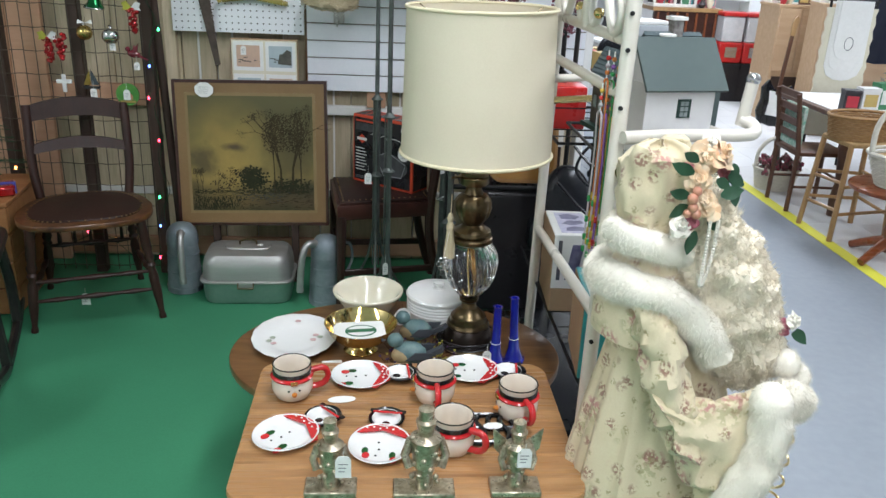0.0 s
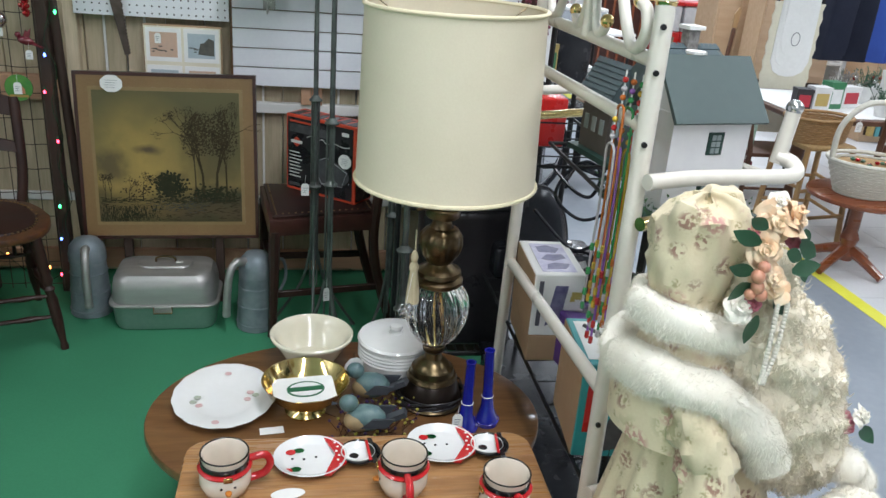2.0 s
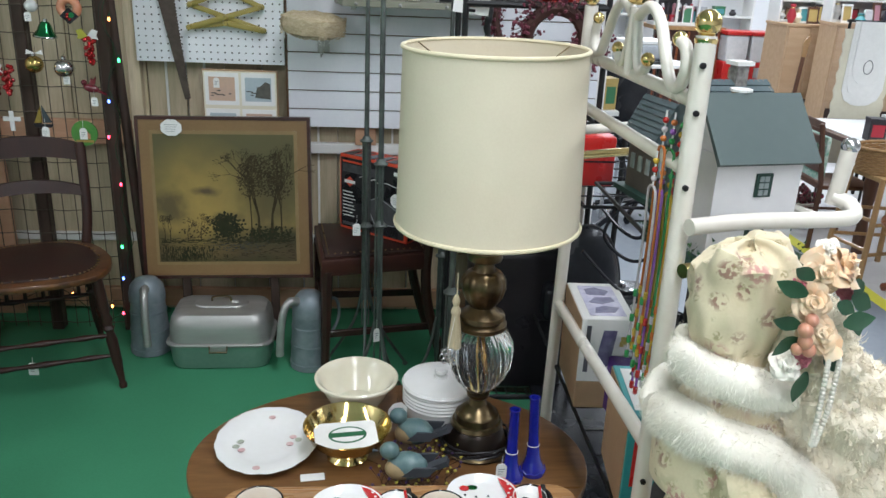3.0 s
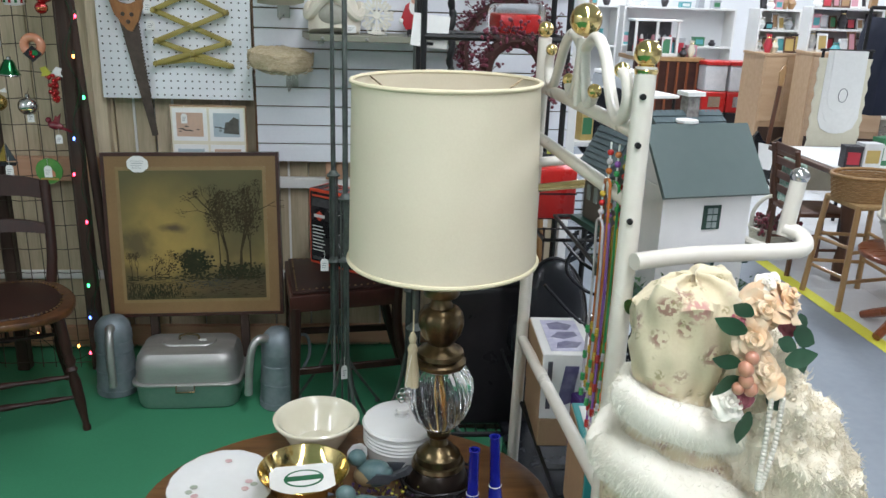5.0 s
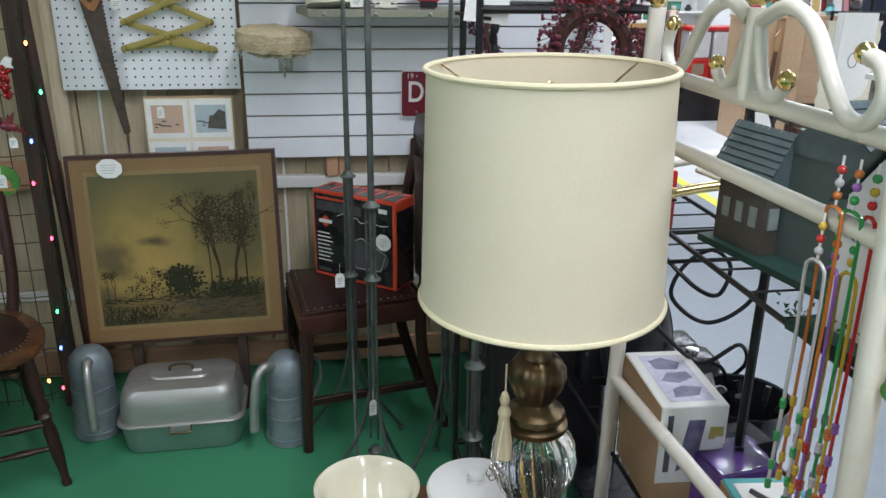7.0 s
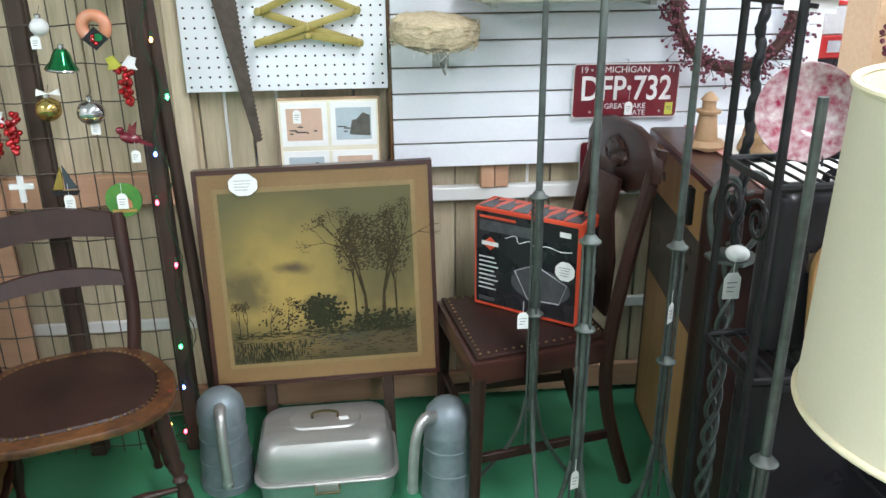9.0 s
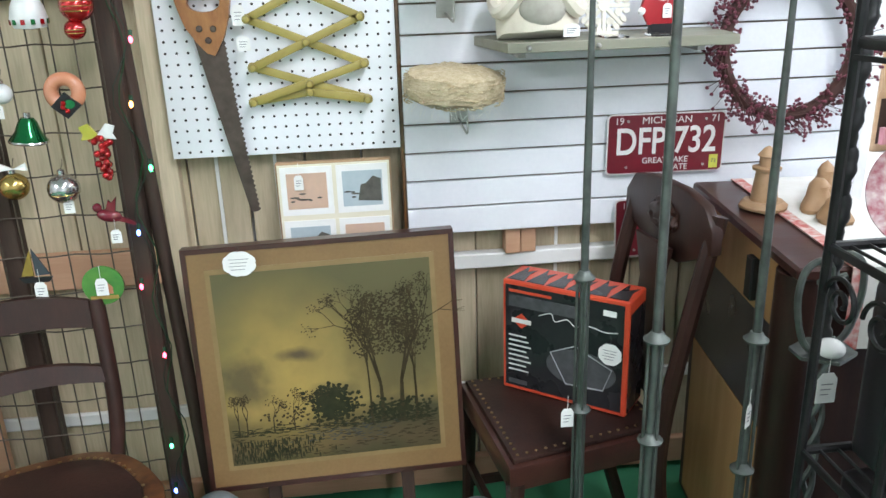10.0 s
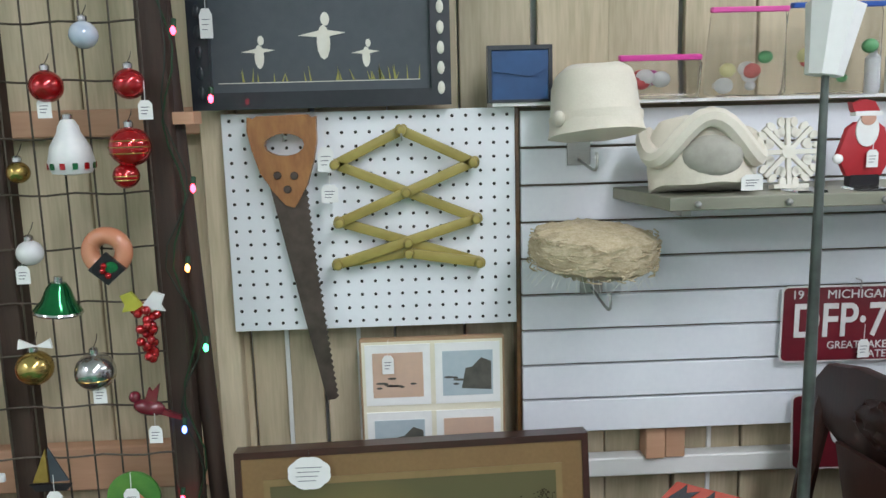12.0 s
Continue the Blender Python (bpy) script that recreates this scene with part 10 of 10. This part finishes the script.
display_unit(1.2, 9.3, 1.6, 1.35, "white shelf unit of small boxed goods")
display_unit(2.95, 9.6, 1.3, 1.35, "white shelf unit of china and boxes")
display_unit(4.35, 8.2, 1.4, 1.2, "white shelf unit of china and boxes")
display_unit(3.95, 7.3, 0.9, 1.25, "white shelf unit of small ornaments")
display_unit(5.6, 5.6, 1.6, 1.25, "white shelf unit of baskets and boxes")
display_unit(5.2, 4.3, 1.5, 1.0, "white shelf unit of boxed goods")
# bins along the aisle and a child's bicycle wheel
cr2 = woven_basket(pose(2.56, 4.96, 0.0, 0, 0, 0), 0.115, 0.10, 0.13, 0.22, M_WWICKER, "white wicker floor basket of tangled lights", 0.2)
tg = bmesh.new()
for _ in range(160):
    p = Vector((gr.uniform(-0.12, 0.12), gr.uniform(-0.10, 0.10), gr.uniform(0.11, 0.20)))
    ball(tg, p, 0.012, (1, 1, 1.4), 6, 5)
tagged(part("lights", tg, mat("tangled_lights", (0.02, 0.09, 0.05), (0.35, 0.03, 0.08), 60, 0.4), cr2), kind="stuff")
bike = thing("bicycle_wheel", pose(1.05, 4.6, 0.33, 0, 0, -20), "black bicycle wheel with thin spokes", "wheel")
part("tyre", T([(0.32 * math.cos(a), 0, 0.32 * math.sin(a)) for a in [2 * math.pi * i / 48 for i in range(48)]], 0.013, 8, closed=True), M_PLASTIC, bike)
part("rim", T([(0.30 * math.cos(a), 0, 0.30 * math.sin(a)) for a in [2 * math.pi * i / 48 for i in range(48)]], 0.006, 8, closed=True), M_OSILVER, bike)
part("hub", T([(0, -0.04, 0), (0, 0.04, 0)], 0.015, 10), M_OSILVER, bike)
for k in range(20):
    a = 2 * math.pi * k / 20
    part("spoke", T([(0, 0, 0), (0.3 * math.cos(a), 0, 0.3 * math.sin(a))], 0.0012, 4), M_OSILVER, bike)
for k, (tx, ty) in enumerate(((1.15, 5.2), (1.5, 5.6), (0.95, 5.9))):
    tb2 = thing("white_folding_table", (tx, ty, 0), "white folding table of mixed dark goods", "table", "folding tables")
    part("top", B(-0.25, 0.25, -0.3, 0.3, 0.62, 0.645), M_WPAINT, tb2, smooth=False)
    for sx in (-0.22, 0.22):
        for sy in (-0.26, 0.26):
            part("leg", T([(sx, sy, 0), (sx, sy, 0.62)], 0.012, 6), M_OSILVER, tb2)
    for q in range(6):
        gift_box(tx - 0.18 + 0.075 * q, ty + gr.uniform(-0.2, 0.2), 0.6455, 0.08, 0.1, gr.uniform(0.06, 0.22), gr.choice(M_PASTEL), turn=gr.uniform(-30, 30))

# ---- more goods along the far side of the aisle ----
def picture_frame(x, y, z, w, h, m, turn=0):
    t = thing("picture_frame", pose(x, y, z, -10, 0, turn), "small framed picture standing on a cabinet", "picture frame", "standing pictures")
    part("frame", ring_plate([(-w / 2, 0), (w / 2, 0), (w / 2, h), (-w / 2, h)], [(-w * 0.38, h * 0.12), (w * 0.38, h * 0.12), (w * 0.38, h * 0.88), (-w * 0.38, h * 0.88)], -0.008, 0.008), m, t, smooth=False)
    part("picture", B(-w * 0.39, w * 0.39, -0.002, 0.003, h * 0.11, h * 0.89), gr.choice(M_PASTEL), t, smooth=False)


def small_vase(x, y, z, h, m):
    v = thing("china_vase", (x, y, z), "small china vase on a cabinet top", "vase", "china vases")
    part("vase", L([(0.02, 0), (0.04, h * 0.4), (0.018, h * 0.8), (0.026, h), (0.0, h * 0.96)], 18), m, v)
    part("collar", L([(0.019, h * 0.78), (0.022, h * 0.81), (0.019, h * 0.84)], 18), M_BRASS, v)


for x0, x1, y, z, n in ((3.50, 3.82, 7.3, 1.0205, 5), (3.64, 4.10, 6.66, 1.0705, 7), (2.75, 3.33, 8.42, 0.8905, 7), (4.50, 5.25, 6.45, 1.0205, 8)):
    for k in range(n):
        x = x0 + (x1 - x0) * (k + 0.5) / n
        if gr.random() < 0.45:
            picture_frame(x, y + gr.uniform(-0.04, 0.06), z + 0.001, gr.uniform(0.06, 0.10), gr.uniform(0.09, 0.20), gr.choice((M_WPAINT, M_WALNUT, M_BRASS, M_BLACKWOOD)), gr.uniform(-20, 20))
        else:
            small_vase(x, y + gr.uniform(-0.05, 0.05), z, gr.uniform(0.07, 0.18), gr.choice((M_WHITECHINA, M_PASTEL[1], M_PASTEL[4], M_PASTEL[7], M_CREAMCHINA)))
# open hutches on the pale cabinets, and a glazed curio cabinet
def hutch(x, y, z, w, h, label, turn=0):
    t = thing("open_hutch", pose(x, y, z, 0, 0, turn), label, "hutch", "open hutches")
    part("back", B(0, w, 0.20, 0.215, 0, h), M_WPAINT, t, smooth=False)
    for sx in (0, w - 0.018):
        part("side", B(sx, sx + 0.018, 0, 0.2, 0, h, bevel=0.002), M_WPAINT, t, smooth=False)
    for k in range(3):
        zz = k * (h - 0.018) / 2
        part("shelf", B(0.018, w - 0.018, 0.0, 0.2, zz, zz + 0.016), M_WPAINT, t, smooth=False)
    m = pose(x, y, z, 0, 0, turn)
    for k in range(3):
        zz = k * (h - 0.018) / 2 + 0.0165
        n = max(3, int(w / 0.075))
        for i in range(n):
            p = m @ Vector((0.035 + (w - 0.07) * (i + 0.5) / n, 0.09, zz))
            pick = gr.random()
            if pick < 0.4:
                picture_frame(p.x, p.y, p.z, gr.uniform(0.055, 0.08), gr.uniform(0.08, 0.15), gr.choice((M_BLACKWOOD, M_WALNUT, M_WPAINT, M_OSILVER)), turn + gr.uniform(-25, 25))
            elif pick < 0.75:
                small_vase(p.x, p.y, p.z, gr.uniform(0.06, 0.15), gr.choice((M_WHITECHINA, M_WHITECHINA, M_PASTEL[7], M_PASTEL[3], M_PASTEL[8])))
            else:
                gift_box(p.x, p.y, p.z, gr.uniform(0.05, 0.08), 0.06, gr.uniform(0.05, 0.12), gr.choice((M_PASTEL[7], M_PASTEL[8], M_PASTEL[0], M_PASTEL[5])), turn=turn)
    return t


hutch(3.47, 7.42, 1.0205, 0.38, 0.36, "open white hutch crowded with small dark ornaments")
hutch(3.59, 6.80, 1.0705, 0.56, 0.34, "open white-backed hutch of frames and trinkets", -10)
curio = thing("curio_cabinet", pose(2.70, 8.38, 0.8905, 0, 0, 4), "white-framed glass curio cabinet with dolls inside", "curio cabinet")
part("base", B(0, 0.46, 0, 0.2, 0, 0.03, bevel=0.003), M_WPAINT, curio, smooth=False)
part("top", B(-0.01, 0.47, -0.01, 0.21, 0.33, 0.35, bevel=0.003), M_WPAINT, curio, smooth=False)
part("back", B(0.01, 0.45, 0.185, 0.198, 0.0305, 0.3295), M_GREYINK, curio, smooth=False)
for sx in (0.0, 0.218, 0.438):
    part("stile", B(sx, sx + 0.022, 0.0, 0.022, 0.0305, 0.3295), M_WPAINT, curio, smooth=False)
for k in range(7):
    x_ = 0.05 + 0.06 * k
    part("ornament", L([(0.018, 0.0305), (0.026, 0.08), (0.012, 0.13), (0.02, 0.16), (0.012, 0.2), (0, 0.205)], 14, c=(x_, 0.1, 0)), M_PASTEL[(1, 0, 7, 5, 0, 3, 1)[k]], curio)
printer = thing("grey_printer", pose(2.30, 7.4, 0.6505, 0, 0, 15), "light grey office printer on a low table", "printer")
part("body", B(-0.2, 0.2, -0.16, 0.16, 0, 0.15, bevel=0.015, seg=2), M_PASTEL[3], printer)
part("lid", B(-0.19, 0.19, -0.15, 0.16, 0.151, 0.185, bevel=0.008), M_WPAINT, printer)
part("tray", B(-0.14, 0.14, -0.24, -0.15, 0.03, 0.042), M_PLASTIC, printer, smooth=False)
ptable = thing("low_table", pose(2.30, 7.4, 0, 0, 0, 15), "low white table with black legs", "table")
part("top", B(-0.4, 0.4, -0.3, 0.3, 0.625, 0.65, bevel=0.003), M_WPAINT, ptable, smooth=False)
for sx in (-0.37, 0.37):
    for sy in (-0.27, 0.27):
        part("leg", T([(sx, sy, 0), (sx, sy, 0.625)], 0.014, 8), M_BLACKMETAL, ptable)
oc = thing("office_chair", pose(1.62, 5.05, 0, 0, 0, 25), "black office chair with a tall rounded back", "chair")
part("seat", P(rounded(-0.21, 0.21, -0.2, 0.2, 0.08), 0.40, 0.46, "z", bevel=0.02), M_PLASTIC, oc)
part("backrest", P(rounded(-0.19, 0.19, 0.50, 0.92, 0.14), 0.19, 0.24, bevel=0.015), M_PLASTIC, oc)
part("back_bar", T(curve_pts([(0, 0.0, 0.40), (0, 0.24, 0.42), (0, 0.26, 0.60)], 5), 0.015, 8), M_BLACKMETAL, oc)
part("post", T([(0, 0, 0.08), (0, 0, 0.40)], 0.025, 12), M_BLACKMETAL, oc)
for k in range(5):
    a = radians(72 * k)
    part("foot", T([(0, 0, 0.09), (0.25 * math.cos(a), 0.25 * math.sin(a), 0.05)], [0.022, 0.014], 8), M_PLASTIC, oc)
    part("caster", S((0.25 * math.cos(a), 0.25 * math.sin(a), 0.026), 0.026, (0.6, 1, 1), 12, 8), M_PLASTIC, oc)
drawers = thing("drawer_unit", pose(1.02, 5.05, 0, 0, 0, 8), "white plastic drawer tower", "drawers")
part("carcass", B(-0.16, 0.16, 0, 0.34, 0, 0.86, bevel=0.006), M_WPAINT, drawers, smooth=False)
for k in range(5):
    d_ = part("drawer", B(-0.145, 0.145, -0.012, 0.001, 0.03 + k * 0.165, 0.175 + k * 0.165, bevel=0.004), M_SLAT, drawers, smooth=False)
    part("grip", B(-0.05, 0.05, -0.020, -0.011, 0.10 + k * 0.165, 0.115 + k * 0.165, bevel=0.003), M_OSILVER, d_, smooth=False)

# ---- ceiling fixtures ----
M_FIXT = mat("lit_diffuser", (1.0, 0.98, 0.95), None, 5, 0.5, emit=3.0)
# a glowing fixture for every lamp, the added unseen ones too
for lx, ly in LAMPS:
    fx = thing("ceiling_light", (lx, ly, CEIL), "long white fluorescent ceiling fixture, its place assumed", "ceiling light", "ceiling lights")
    part("housing", B(-0.2, 0.2, -1.2, 1.2, -0.06, -0.001, bevel=0.004), M_WPAINT, fx, smooth=False)
    part("diffuser", B(-0.17, 0.17, -1.17, 1.17, -0.085, -0.061, bevel=0.004), M_FIXT, fx, "lit diffuser", smooth=False)
